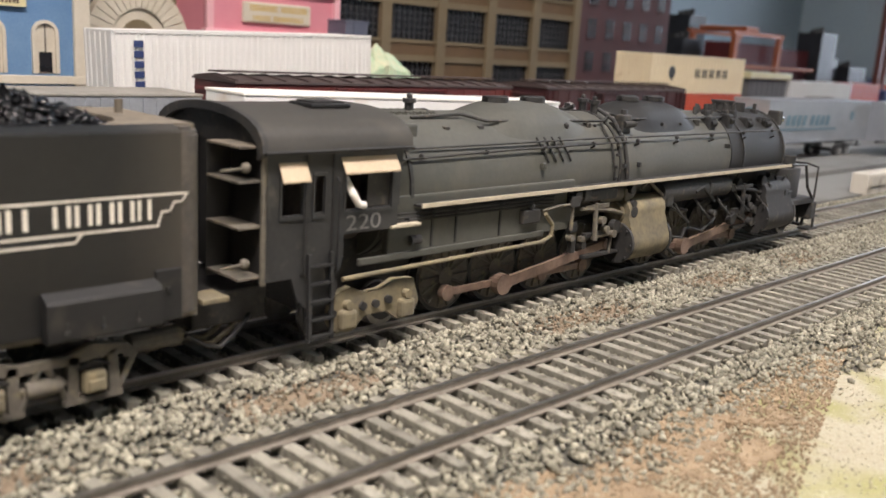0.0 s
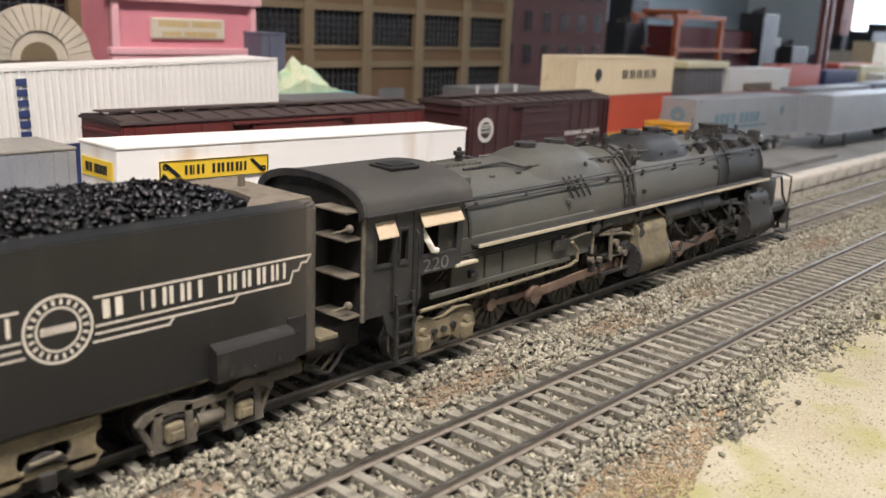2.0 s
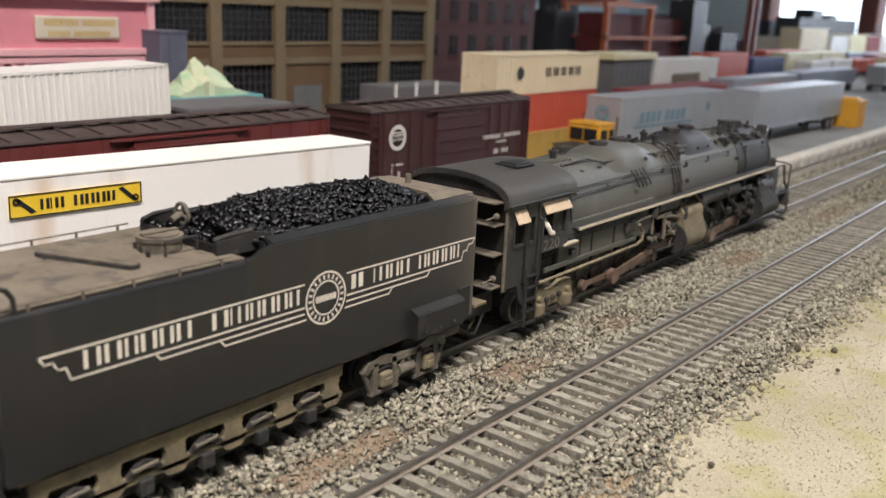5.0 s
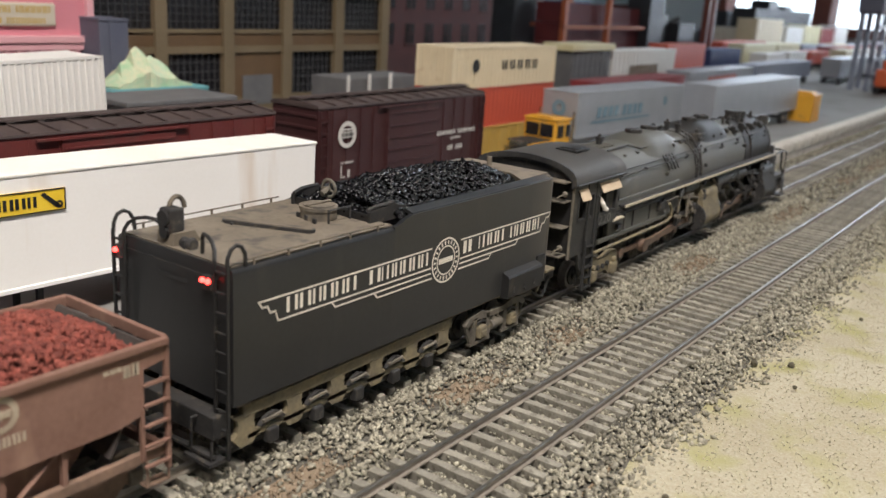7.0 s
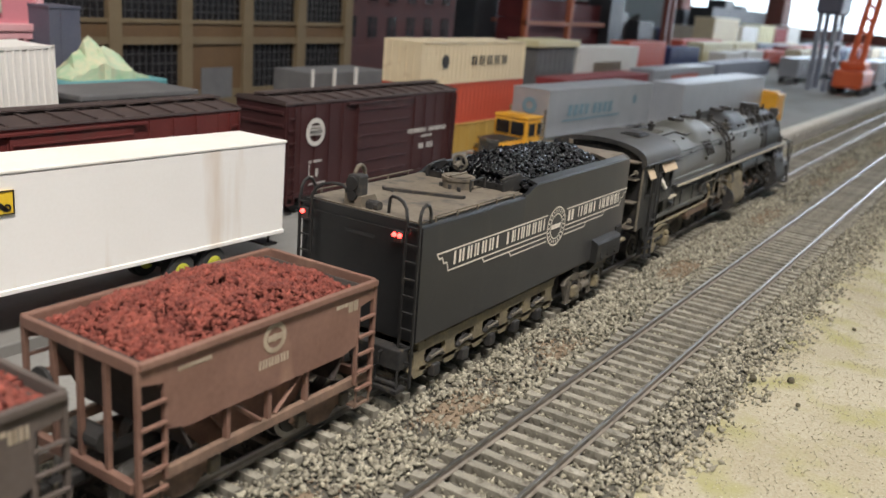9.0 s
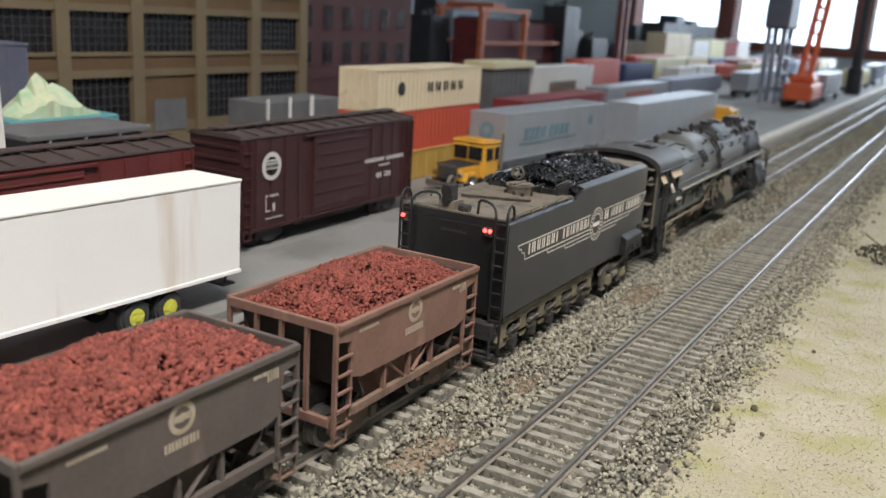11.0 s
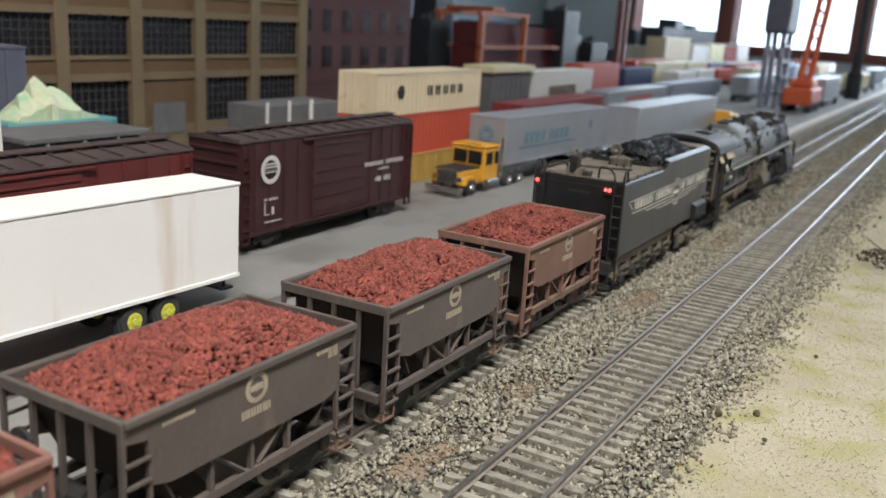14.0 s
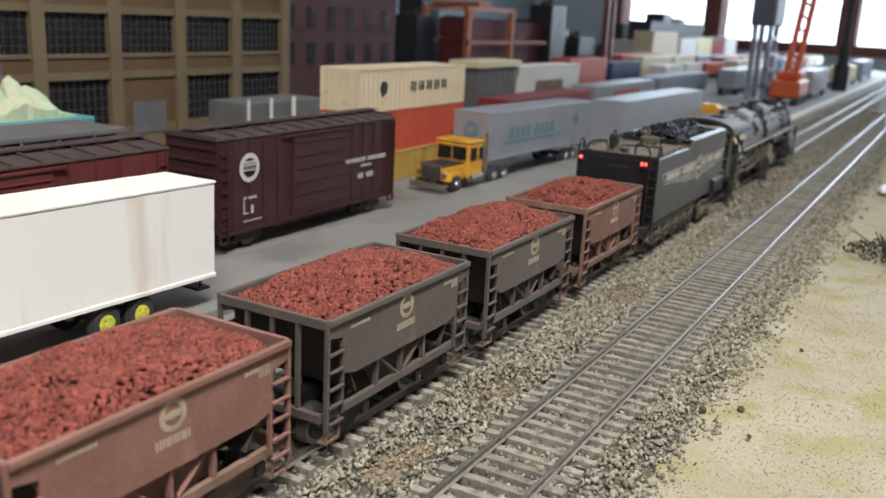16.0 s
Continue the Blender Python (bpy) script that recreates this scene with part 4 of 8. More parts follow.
        b = B(); cyl(b, (0.0752, s * 0.0166, 0.0078), (0.0808, s * 0.0166, 0.0078), 0.0015, 14); cyl(b, (0.0736, s * 0.0166, 0.0078), (0.0824, s * 0.0166, 0.0078), 0.0006, 8)
        smooth(part("brake_cylinder", b, M["truck_dirt"], tr), 40)
        b = B(); cyl(b, (0.0945, s * 0.012, 0.0105), (0.104, s * 0.012, 0.0105), 0.0018, 12)
        part("air_cylinder", b, M["truck_dirt"], t)
    for u in axles + truck_axles:
        wheelset(t, u, WHEEL_R, 0.0085, M["soot"], M["soot"])
    # lettering: a winged band, words as bars, a round herald
    yl = -hw - 0.00005
    b = B()

    def stroke(pts, w=0.00042):
        for (a, c), (d, e) in zip(pts, pts[1:]):
            dx, dz = d - a, e - c
            L = math.hypot(dx, dz)
            nx, nz = -dz / L * w / 2, dx / L * w / 2
            ex, ez = dx / L * w / 2, dz / L * w / 2
            q = [(a + nx - ex, c + nz - ez), (d + nx + ex, e + nz + ez), (d - nx + ex, e - nz + ez), (a - nx - ex, c - nz - ez)]
            b.faces.new([b.verts.new((x, yl - 0.0001, z)) for x, z in q])
    zt, zb = 0.0378, 0.0330
    stroke([(-0.0160, zt), (0.0420, zt)]); stroke([(0.0550, zt), (0.1022, zt)])
    stroke([(-0.0160, zt), (-0.0150, zt - 0.0014), (-0.0136, zt - 0.0014), (-0.0128, zt - 0.0029), (-0.0114, zt - 0.0029), (-0.0106, zb - 0.0004), (0.0420, zb - 0.0004)])
    stroke([(0.1022, zt), (0.1012, zt - 0.0014), (0.0998, zt - 0.0014), (0.0990, zt - 0.0029), (0.0976, zt - 0.0029), (0.0968, zb - 0.0004), (0.0550, zb - 0.0004)])
    stroke([(0.0055, zb - 0.0004), (0.0068, zb - 0.0018), (0.0420, zb - 0.0018)]); stroke([(0.0200, zb - 0.0018), (0.0213, zb - 0.0032), (0.0425, zb - 0.0032)])
    stroke([(0.0550, zb - 0.0018), (0.0830, zb - 0.0018), (0.0842, zb - 0.0004)]); stroke([(0.0545, zb - 0.0032), (0.0690, zb - 0.0032), (0.0702, zb - 0.0018)])
    part("wing_band", b, M["letter"], t, "cream winged band painted on the tank")
    b = B()
    letter_bars(b, -0.0085, 0.0140, 0.0337, 0.0371, yl, [1, 1, 0.8, 1, 0.9, 1], 0.25)
    letter_bars(b, 0.0180, 0.0410, 0.0337, 0.0371, yl, [1.2, 0.45, 0.8, 0.8, 1, 0.9, 0.85], 0.25)
    letter_bars(b, 0.0560, 0.0605, 0.0337, 0.0371, yl, [1], 0.36)
    letter_bars(b, 0.0635, 0.0765, 0.0337, 0.0371, yl, [0.5, 1, 1, 1.05], 0.25)
    letter_bars(b, 0.0795, 0.0960, 0.0337, 0.0371, yl, [1, 1, 1.05, 1, 0.85], 0.25)
    part("lettering", b, M["letter"], t, "cream lettering bars on the tank side")
    b = B()
    disc_ring(b, 0.0485, 0.0335, 0.0056, 0.0061, yl); disc_ring(b, 0.0485, 0.0335, 0.0036, 0.0040, yl)
    for k in range(22):
        a = 2 * math.pi * k / 22
        c, s2 = math.cos(a), math.sin(a)
        q = [(0.0043, -0.00026), (0.0053, -0.00026), (0.0053, 0.00026), (0.0043, 0.00026)]
        b.faces.new([b.verts.new((0.0485 + r * c - w * s2, yl - 0.0001, 0.0335 + r * s2 + w * c)) for r, w in q])
    letter_bars(b, 0.0454, 0.0516, 0.0328, 0.0342, yl, [1] * 6, 0.4)
    part("herald", b, M["letter"], t, "round cream herald")
    # coal
    rng = np.random.default_rng(12)
    n = 5200
    u = rng.uniform(0.0254, F - 0.0105, n); y = rng.uniform(-0.0152, 0.0152, n)
    y[u < 0.033] *= 0.78
    hgt = 0.0490 + 0.0056 * np.clip(1 - (np.abs(y) / 0.0155) ** 2.2, 0, 1) * np.clip((F - 0.010 - u) / 0.016, 0.12, 1) * np.clip((u - 0.020) / 0.022, 0.0, 1)
    hgt += np.array([0.0011 * noise2(a, c, 110) for a, c in zip(u, y)])
    rear = u < 0.031
    hgt[rear] = 0.0484 + 0.0022 * rng.random(rear.sum())
    c = chunk_cloud("coal_load", np.stack([u, y, hgt - 0.0022 - 0.0012 * rng.random(n)], 1), rng.uniform(0.0005, 0.0015, n), M["coal"], t, 0.8, 4)
    tagged(c, "heap of glossy black coal lumps", kind="stuff")
    MOVERS.append((t, (0, YC, 0)))
    return t


def arch_profile(hw, ze, zt, n=16):
    """Arched roof line from near eave to far eave: (y, z)."""
    return [(-hw * math.cos(math.pi * i / n) * (1.0), ze + (zt - ze) * math.sin(math.pi * i / n) ** 0.72) for i in range(n + 1)]


def build_locomotive():
    t = thing("steam_locomotive", pose(0, YC, 0), "weathered black articulated steam locomotive with a grey boiler", "locomotive")
    hw = 0.0185
    C0, C1 = 0.1180, 0.1500
    # ---- cab: side sheets with real openings
    for s in (-1, 1):
        y0, y1 = (s * hw, s * (hw - 0.0009))
        b = B()
        zs = [0.0225, 0.0270, 0.0318, 0.0388, 0.0442]
        us = [C0, 0.1212, 0.1262, 0.1285, 0.1315, 0.1335, 0.1362, 0.1422, 0.1484, 0.1500]
        holes = {(1, 2), (3, 2), (6, 2), (7, 2)}
        for i in range(len(us) - 1):
            for j in range(4):
                if (i, j) in holes:
                    continue
                top_u = 0.0012 if i == len(us) - 2 else 0
                a, d = us[i], us[i + 1]
                if j == 0 and a > 0.1335:
                    continue
                box(b, a, d + (0.0010 * (j / 3) if i == len(us) - 2 else 0), min(y0, y1), max(y0, y1), zs[j], zs[j + 1])
        bmesh.ops.remove_doubles(b, verts=b.verts, dist=1e-6)
        cab = part("cab_side", b, M["cab_black"], t, "black cab side sheet")
        b = B(); prism(b, [(C0, 0.0225), (0.1340, 0.0225), (0.1352, 0.0165), (0.1340, 0.0130), (0.1275, 0.0130), (0.1255, 0.0150), (0.1240, 0.0196), (C0, 0.0196)], "y", min(y0, y1), max(y0, y1))
        part("cab_skirt", b, M["cab_black"], cab)
        b = B(); prism(b, [(0.1340, 0.0225), (0.1340, 0.0165), (0.1366, 0.0225)], "y", min(y0, y1), max(y0, y1))
        part("skirt_gusset", b, M["cab_black"], cab)
        yo = s * (hw + 0.0003)
        b = B()
        for ua, ub, za, zb in ((0.1208, 0.1266, 0.0316, 0.0390), (0.1358, 0.1488, 0.0316, 0.0390), (0.1283, 0.1317, 0.0314, 0.0392)):
            for bb in ((ua, ub, za - 0.0006, za), (ua, ub, zb, zb + 0.0005), (ua, ua + 0.0005, za, zb), (ub - 0.0005, ub, za, zb)):
                box(b, bb[0], bb[1], min(yo, s * hw), max(yo, s * hw), bb[2], bb[3])
        part("window_frame", b, M["cab_black"], cab)
        b = B(); box(b, 0.1424, 0.1480, s * (hw - 0.0007) - 0.0001, s * (hw - 0.0007) + 0.0001, 0.0320, 0.0386)
        part("window_sash", b, M["soot"], cab)
        b = B()
        box(b, 0.1268, 0.1272, min(yo, s * hw), max(yo, s * hw), 0.0196, 0.0440); box(b, 0.1330, 0.1334, min(yo, s * hw), max(yo, s * hw), 0.0196, 0.0440)
        part("door_jamb", b, M["black"], cab)
        for u in (0.1262, 0.1342):
            b = B(); tube(b, [(u, s * hw, 0.0385), (u, s * (hw + 0.0009), 0.0378), (u, s * (hw + 0.0009), 0.0205), (u, s * hw, 0.0198)], 0.00028)
            part("handrail", b, M["black"], cab)
        for ua, ub, zt, dz in ((0.1206, 0.1268, 0.0415, 0.0032), (0.1350, 0.1492, 0.0420, 0.0028)):
            b = B()
            v = [b.verts.new(p) for p in ((ua, s * hw, zt), (ub, s * hw, zt), (ub, s * (hw + 0.0017), zt - dz), (ua, s * (hw + 0.0017), zt - dz))]
            b.faces.new(v)
            ex = bmesh.ops.extrude_face_region(b, geom=list(b.faces))
            for w in [g for g in ex["geom"] if isinstance(g, bmesh.types.BMVert)]:
                w.co.z += 0.00035
            part("awning", b, M["tan"], cab, "tan canvas window awning")
        b = B(); prism(b, [(0.1285, 0.0225), (0.1330, 0.0225), (0.1338, 0.0068), (0.1293, 0.0068)], "y", s * (hw - 0.003), s * (hw - 0.0026))
        part("ladder_back", b, M["soot"], cab)
        lad = B()
        for u in (0.1272, 0.1326):
            prism(lad, [(u, 0.0240), (u + 0.0007, 0.0240), (u + 0.0013, 0.0062), (u + 0.0006, 0.0062)], "y", min(s * (hw + 0.0010), s * (hw + 0.0002)), max(s * (hw + 0.0010), s * (hw + 0.0002)))
        lo = part("ladder", lad, M["cab_black"], t, "cab step ladder")
        for k in range(5):
            b = B(); box(b, 0.1276 + 0.00015 * k, 0.1332 + 0.00015 * k, min(s * (hw + 0.0012), s * (hw - 0.0012)), max(s * (hw + 0.0012), s * (hw - 0.0012)), 0.0212 - 0.0036 * k, 0.0217 - 0.0036 * k)
            part("tread", b, M["black"], lo)
    b = B(); word_mesh(b, "220", 0.1366, 0.1456, 0.0276, 0.0308, -hw - 0.0001)
    part("cab_number", b, M["numeral"], t, "faded grey numerals 220")
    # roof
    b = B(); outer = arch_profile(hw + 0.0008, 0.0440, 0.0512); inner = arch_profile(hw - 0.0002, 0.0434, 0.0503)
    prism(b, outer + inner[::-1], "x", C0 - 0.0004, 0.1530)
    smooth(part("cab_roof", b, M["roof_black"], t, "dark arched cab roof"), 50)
    b = B(); prism(b, arch_profile(hw + 0.0011, 0.0438, 0.0516) + arch_profile(hw - 0.0006, 0.0425, 0.0500)[::-1], "x", C0 - 0.0016, C0 - 0.0004)
    smooth(part("roof_visor", b, M["soot"], t), 50)
    b = B(); box(b, 0.1350, 0.1450, -0.0085, -0.0005, 0.0508, 0.0517, 0.0003); box(b, 0.1362, 0.1440, -0.0075, -0.0015, 0.0515, 0.0521, 0.0002)
    part("roof_hatch", b, M["black"], t)
    for s in (-1, 1):
        b = B(); tube(b, [(C0 - 0.001, s * (hw + 0.0011), 0.0438), (0.1530, s * (hw + 0.0011), 0.0438)], 0.0004)
        part("eave_gutter", b, M["black"], t)
    # back of the cab: bulkhead, shelves and valve wheels towards the tender
    b = B(); box(b, C0 + 0.0002, C0 + 0.0010, -hw + 0.001, hw - 0.001, 0.0190, 0.0440)
    part("rear_bulkhead", b, M["black"], t)
    # black backing added so that the shelf recess stays dark
    b = B(); box(b, C0 - 0.0050, C0 + 0.0002, -0.0062, -0.0058, 0.0190, 0.0446)
    part("shelf_backing", b, M["black"], t)
    b = B(); prism(b, arch_profile(hw - 0.001, 0.0436, 0.0500) , "x", C0 + 0.0002, C0 + 0.001)
    part("rear_arch", b, M["soot"], t)
    for z in (0.0205, 0.0300, 0.0385, 0.0448):
        b = B(); box(b, C0 - 0.0050, C0 + 0.0002, -hw + 0.0012, -0.006, z - 0.00018, z + 0.00018)
        part("shelf", b, M["dust_deck"] if z > 0.044 else M["truck_dirt"], t, "dusty shelf plate behind the cab")
    for z in (0.0232, 0.0410):
        b = B(); ball(b, (C0 - 0.0030, -hw + 0.0022, z), 0.0010, 2); cyl(b, (C0 - 0.0082, -hw + 0.0022, z - 0.0004), (C0 - 0.003, -hw + 0.0022, z), 0.00026, 6)
        part("valve", b, M["truck_dirt"], t)
    b = B(); box(b, C0 - 0.0008, C0 + 0.0004, -hw, -hw + 0.0008, 0.0190, 0.0445, 0.0002)
    part("corner_post", b, M["truck_dirt"], t)
    for y in (-0.0120, -0.0095, -0.0060):
        b = B(); tube(b, [(0.1055, y, 0.0100), (0.1090, y - 0.0008, 0.0076), (0.1120, y - 0.0010, 0.0068), (0.1155, y, 0.0082), (0.1200, y + 0.0015, 0.0112)], 0.0005, 8)
        part("drawbar_hose", b, M["ochre_dirt"] if y > -0.011 else M["soot"], t)
    b = B(); box(b, 0.104, 0.123, -0.004, 0.004, 0.0085, 0.0100, 0.0003)
    part("drawbar", b, M["soot"], t)
    # backhead enlarged and coloured dark to stand in for the cab's interior shade
    b = B(); box(b, 0.1290, 0.1495, -0.0085, 0.0085, 0.0225, 0.0438, 0.002)
    part("backhead", b, M["inside"], t, "oversized dark backhead block in place of the cab's shaded interior")
    # added panel blocks the view through the gap, in place of its shade
    b = B(); box(b, 0.1066, C0 + 0.0002, 0.0050, 0.0120, 0.0130, 0.0452, 0.0008)
    part("gap_blocker", b, M["black"], t, "black blocking panel added between cab and tender")
    # added block fills the lower gap with dark where shade belongs
    b = B(); box(b, 0.1075, 0.1240, -0.0105, 0.0105, 0.0100, 0.0168, 0.0006)
    part("lower_gap_blocker", b, M["soot"], t)
    # pale driver figure: one simple form leaning at the window
    b = B(); tube(b, [(0.1372, -hw + 0.0020, 0.0385), (0.1378, -hw - 0.0006, 0.0350), (0.1390, -hw - 0.0010, 0.0330), (0.1406, -hw - 0.0008, 0.0327)], 0.0008, 8)
    part("driver_figurine", b, M["arm"], t)
    # ---- boiler
    b = B()
    seg = 36
    stations = [(0.1500, 0.0158, 0.0334), (0.2100, 0.0154, 0.0335), (0.2380, 0.0148, 0.0338), (0.3000, 0.0142, 0.0342)]
    rings = []
    for u, r, zc in stations:
        rings.append([b.verts.new((u, r * math.cos(2 * math.pi * k / seg), zc + r * 1.02 * math.sin(2 * math.pi * k / seg))) for k in range(seg)])
    for A, Bq in zip(rings, rings[1:]):
        for k in range(seg):
            b.faces.new((A[k], A[(k + 1) % seg], Bq[(k + 1) % seg], Bq[k]))
    b.faces.new(rings[0]); b.faces.new(rings[-1][::-1])
    boiler = smooth(part("boiler", b, M["boiler"], t, "grey-green weathered boiler barrel"), 40)
    b = B(); cyl(b, (0.2998, 0, 0.0342), (0.3380, 0, 0.0342), 0.0145, 40)
    smooth(part("smokebox", b, M["black"], t, "sooty black smokebox"), 40)
    b = B()
    cyl(b, (0.3380, 0, 0.0342), (0.3405, 0, 0.0342), 0.0136, 30); cyl(b, (0.3405, 0, 0.0342), (0.3425, 0, 0.0342), 0.0095, 26, 0.0070)
    smooth(part("smokebox_door", b, M["soot"], t), 40)
    for u, r, zc in ((0.1515, 0.0161, 0.0334), (0.1560, 0.0161, 0.0334), (0.2352, 0.0152, 0.0338), (0.3075, 0.0148, 0.0342), (0.3370, 0.0147, 0.0342)):
        b = B(); cyl(b, (u, 0, zc), (u + 0.0009, 0, zc), r * 1.012, 36)
        smooth(part("boiler_band", b, M["soot"], boiler), 40)
    # firebox sides under the running board
    for s in (-1, 1):
        b = B(); box(b, 0.1500, 0.2140, s * 0.0152 - 0.0010, s * 0.0152 + 0.0010, 0.0200, 0.0330, 0.0004)
        fb = part("firebox_side", b, M["boiler"], t, "grey-green firebox side sheet")
        b = B(); box(b, 0.1420, 0.2020, min(s * 0.0168, s * 0.0158), max(s * 0.0168, s * 0.0158), 0.0192, 0.0208, 0.0003)
        part("mud_ring", b, M["boiler"], fb)
        for k, (u, z) in enumerate(((0.1625, 0.0244), (0.1700, 0.0244), (0.1850, 0.0244))):
            b = B(); box(b, u, u + 0.0005, min(s * 0.0160, s * 0.0166), max(s * 0.0160, s * 0.0166), 0.0212, 0.0300)
            part("seam_strip", b, M["soot"], fb)
        b = B(); cyl(b, (0.1560, s * 0.0165, 0.0232), (0.1590, s * 0.0165, 0.0232), 0.0011, 10); box(b, 0.1545, 0.1570, min(s * 0.016, s * 0.0176), max(s * 0.016, s * 0.0176), 0.0264, 0.0284, 0.0003)
        part("injector", b, M["soot"], fb)
        b = B(); tube(b, [(0.1368, s * 0.0180, 0.0176), (0.1600, s * 0.0184, 0.0180), (0.1990, s * 0.0184, 0.0184), (0.2030, s * 0.0184, 0.0196), (0.2030, s * 0.0184, 0.0225), (0.2000, s * 0.0184, 0.0255)], 0.00055, 8)
        part("feed_pipe", b, M["ochre_dirt"], fb)
        # running board and the pipes slung below it
        b = B(); box(b, 0.1570, 0.3360, min(s * 0.0186, s * 0.0132), max(s * 0.0186, s * 0.0132), 0.0306, 0.0311)
        part("running_board", b, M["soot"], t)
        b = B(); box(b, 0.1570, 0.3360, min(s * 0.0190, s * 0.0186), max(s * 0.0190, s * 0.0186), 0.0305, 0.0315, 0.0001)
        part("running_board_edge", b, M["cream"], t, "cream painted running-board edge")
        b = B(); box(b, 0.1485, 0.1570, min(s * 0.0190, s * 0.0150), max(s * 0.0190, s * 0.0150), 0.0268, 0.0276, 0.0002)
        part("cab_front_step", b, M["cream"], t)
        b = B()
        for z in (0.0294, 0.0285, 0.0277):
            tube(b, [(0.1500, s * 0.0172, z), (0.2040, s * 0.0172, z)], 0.0003)
        part("cooling_pipe", b, M["black"], t)
        # boiler handrail with stanchions
        yh, zh = s * 0.0136, 0.0424
        b = B(); tube(b, [(0.1520, s * 0.0150, 0.0405), (0.1900, s * 0.0147, 0.0413), (0.2380, s * 0.0144, 0.0417), (0.2390, s * 0.0136, 0.0428), (0.3360, s * 0.0128, 0.0428)], 0.0003)
        hr = part("boiler_handrail", b, M["soot"], t)
        for k in range(9):
            u = 0.160 + k * 0.021
            b = B(); ball(b, (u, s * (0.0148 - 0.0012 * (u - 0.15) / 0.19), 0.0409 + 0.010 * (u - 0.15) / 0.19 * 0.2), 0.0007, 1); cyl(b, (u, s * 0.0125, 0.0400), (u, s * 0.0148, 0.0412), 0.0003, 5)
            part("stanchion", b, M["soot"], hr)
        b = B(); tube(b, [(0.1520, s * 0.0138, 0.0425), (0.2380, s * 0.0134, 0.0430)], 0.00025)
        part("conduit", b, M["soot"], t)
        for k in range(4):
            b = B(); tube(b, [(0.2010 + k * 0.0030, s * 0.0125, 0.0437), (0.2022 + k * 0.0030, s * 0.0148, 0.0400), (0.2034 + k * 0.0030, s * 0.0153, 0.0378)], 0.00028)
            part("sand_pipe", b, M["soot"], t)
        b = B(); box(b, 0.2000, 0.2016, min(s * 0.0150, s * 0.0164), max(s * 0.0150, s * 0.0164), 0.0362, 0.0378, 0.0003)
        part("washout_plug", b, M["boiler"], boiler)
        for u, z in ((0.2362, 0.0345), (0.2440, 0.0345), (0.2950, 0.0380)):
            b = B(); box(b, u, u + 0.0010, min(s * 0.0138, s * 0.0158), max(s * 0.0138, s * 0.0158), z, z + 0.0014, 0.0002)
            part("bracket", b, M["soot"], boiler)
    # domes, stack, headlight, safety valves
    def blended_dome(name, ua, ub, rise, spread, slope, material, label):
        """A long low casing that flows out of the boiler's back and sides."""
        b = B()
        nu, na = 22, 18
        def ease(v):
            v = min(1.0, max(0.0, v))
            return v * v * (3 - 2 * v)
        rows = []
        for i in range(nu + 1):
            u = ua + (ub - ua) * i / nu
            row = []
            for j in range(na + 1):
                q = -1 + 2 * j / na
                a = radians(90 + spread * q)
                lift = rise * ease(min(u - ua, ub - u) / slope) * ease((1 - abs(q)) / 0.62) - 0.0003
                r = 0.0157 - 0.009 * (u - 0.15) / 1.0 + lift
                row.append(b.verts.new((u, r * math.cos(a), 0.0335 + 0.004 * (u - 0.21) + r * 1.02 * math.sin(a))))
            rows.append(row)
        for i in range(nu):
            for j in range(na):
                b.faces.new((rows[i][j], rows[i + 1][j], rows[i + 1][j + 1], rows[i][j + 1]))
        d = smooth(part(name, b, material, t, label), 60)
        zt = 0.0335 + 1.02 * (0.0157 + rise) - 0.0006
        for k in range(2):
            uc = ua + (ub - ua) * (0.34 + 0.32 * k)
            b = B(); cyl(b, (uc, 0.0, zt - 0.0006), (uc, 0.0, zt + 0.0007), 0.0034, 18); box(b, uc - 0.0042, uc + 0.0042, -0.0006, 0.0006, zt + 0.0004, zt + 0.0010, 0.0002)
            part("filler_lid", b, M["soot"], d)
        return d

    blended_dome("sand_dome", 0.1830, 0.2290, 0.0030, 62, 0.016, M["boiler"], "long low grey sand dome")
    blended_dome("steam_dome", 0.2430, 0.2870, 0.0034, 56, 0.014, M["black"], "long low sooty steam dome")
    # walkway and pipework along the boiler's crown
    for s in (-1, 1):
        b = B(); tube(b, [(0.1640, s * 0.0062, 0.0484), (0.1800, s * 0.0064, 0.0490), (0.1860, s * 0.0090, 0.0476), (0.2330, s * 0.0094, 0.0470), (0.2400, s * 0.0066, 0.0486), (0.2460, s * 0.0092, 0.0474), (0.2960, s * 0.0088, 0.0472), (0.3080, s * 0.0075, 0.0476)], 0.00038, 6)
        part("crown_pipe", b, M["soot"], t)
        b = B(); tube(b, [(0.2372, s * 0.0040, 0.0500), (0.2376, s * 0.0098, 0.0472), (0.2380, s * 0.0140, 0.0415), (0.2384, s * 0.0154, 0.0350), (0.2386, s * 0.0156, 0.0315)], 0.0006, 8)
        part("steam_pipe", b, M["soot"], t)
        b = B(); tube(b, [(0.2312, s * 0.0100, 0.0465), (0.2316, s * 0.0143, 0.0410), (0.2318, s * 0.0158, 0.0345), (0.2320, s * 0.0158, 0.0315)], 0.00035, 6)
        part("feed_line", b, M["soot"], t)
        for k in range(5):
            b = B(); ball(b, (0.2318, s * 0.0162, 0.0322 + 0.0032 * k), 0.0006, 1)
            part("pipe_clip", b, M["soot"], t)
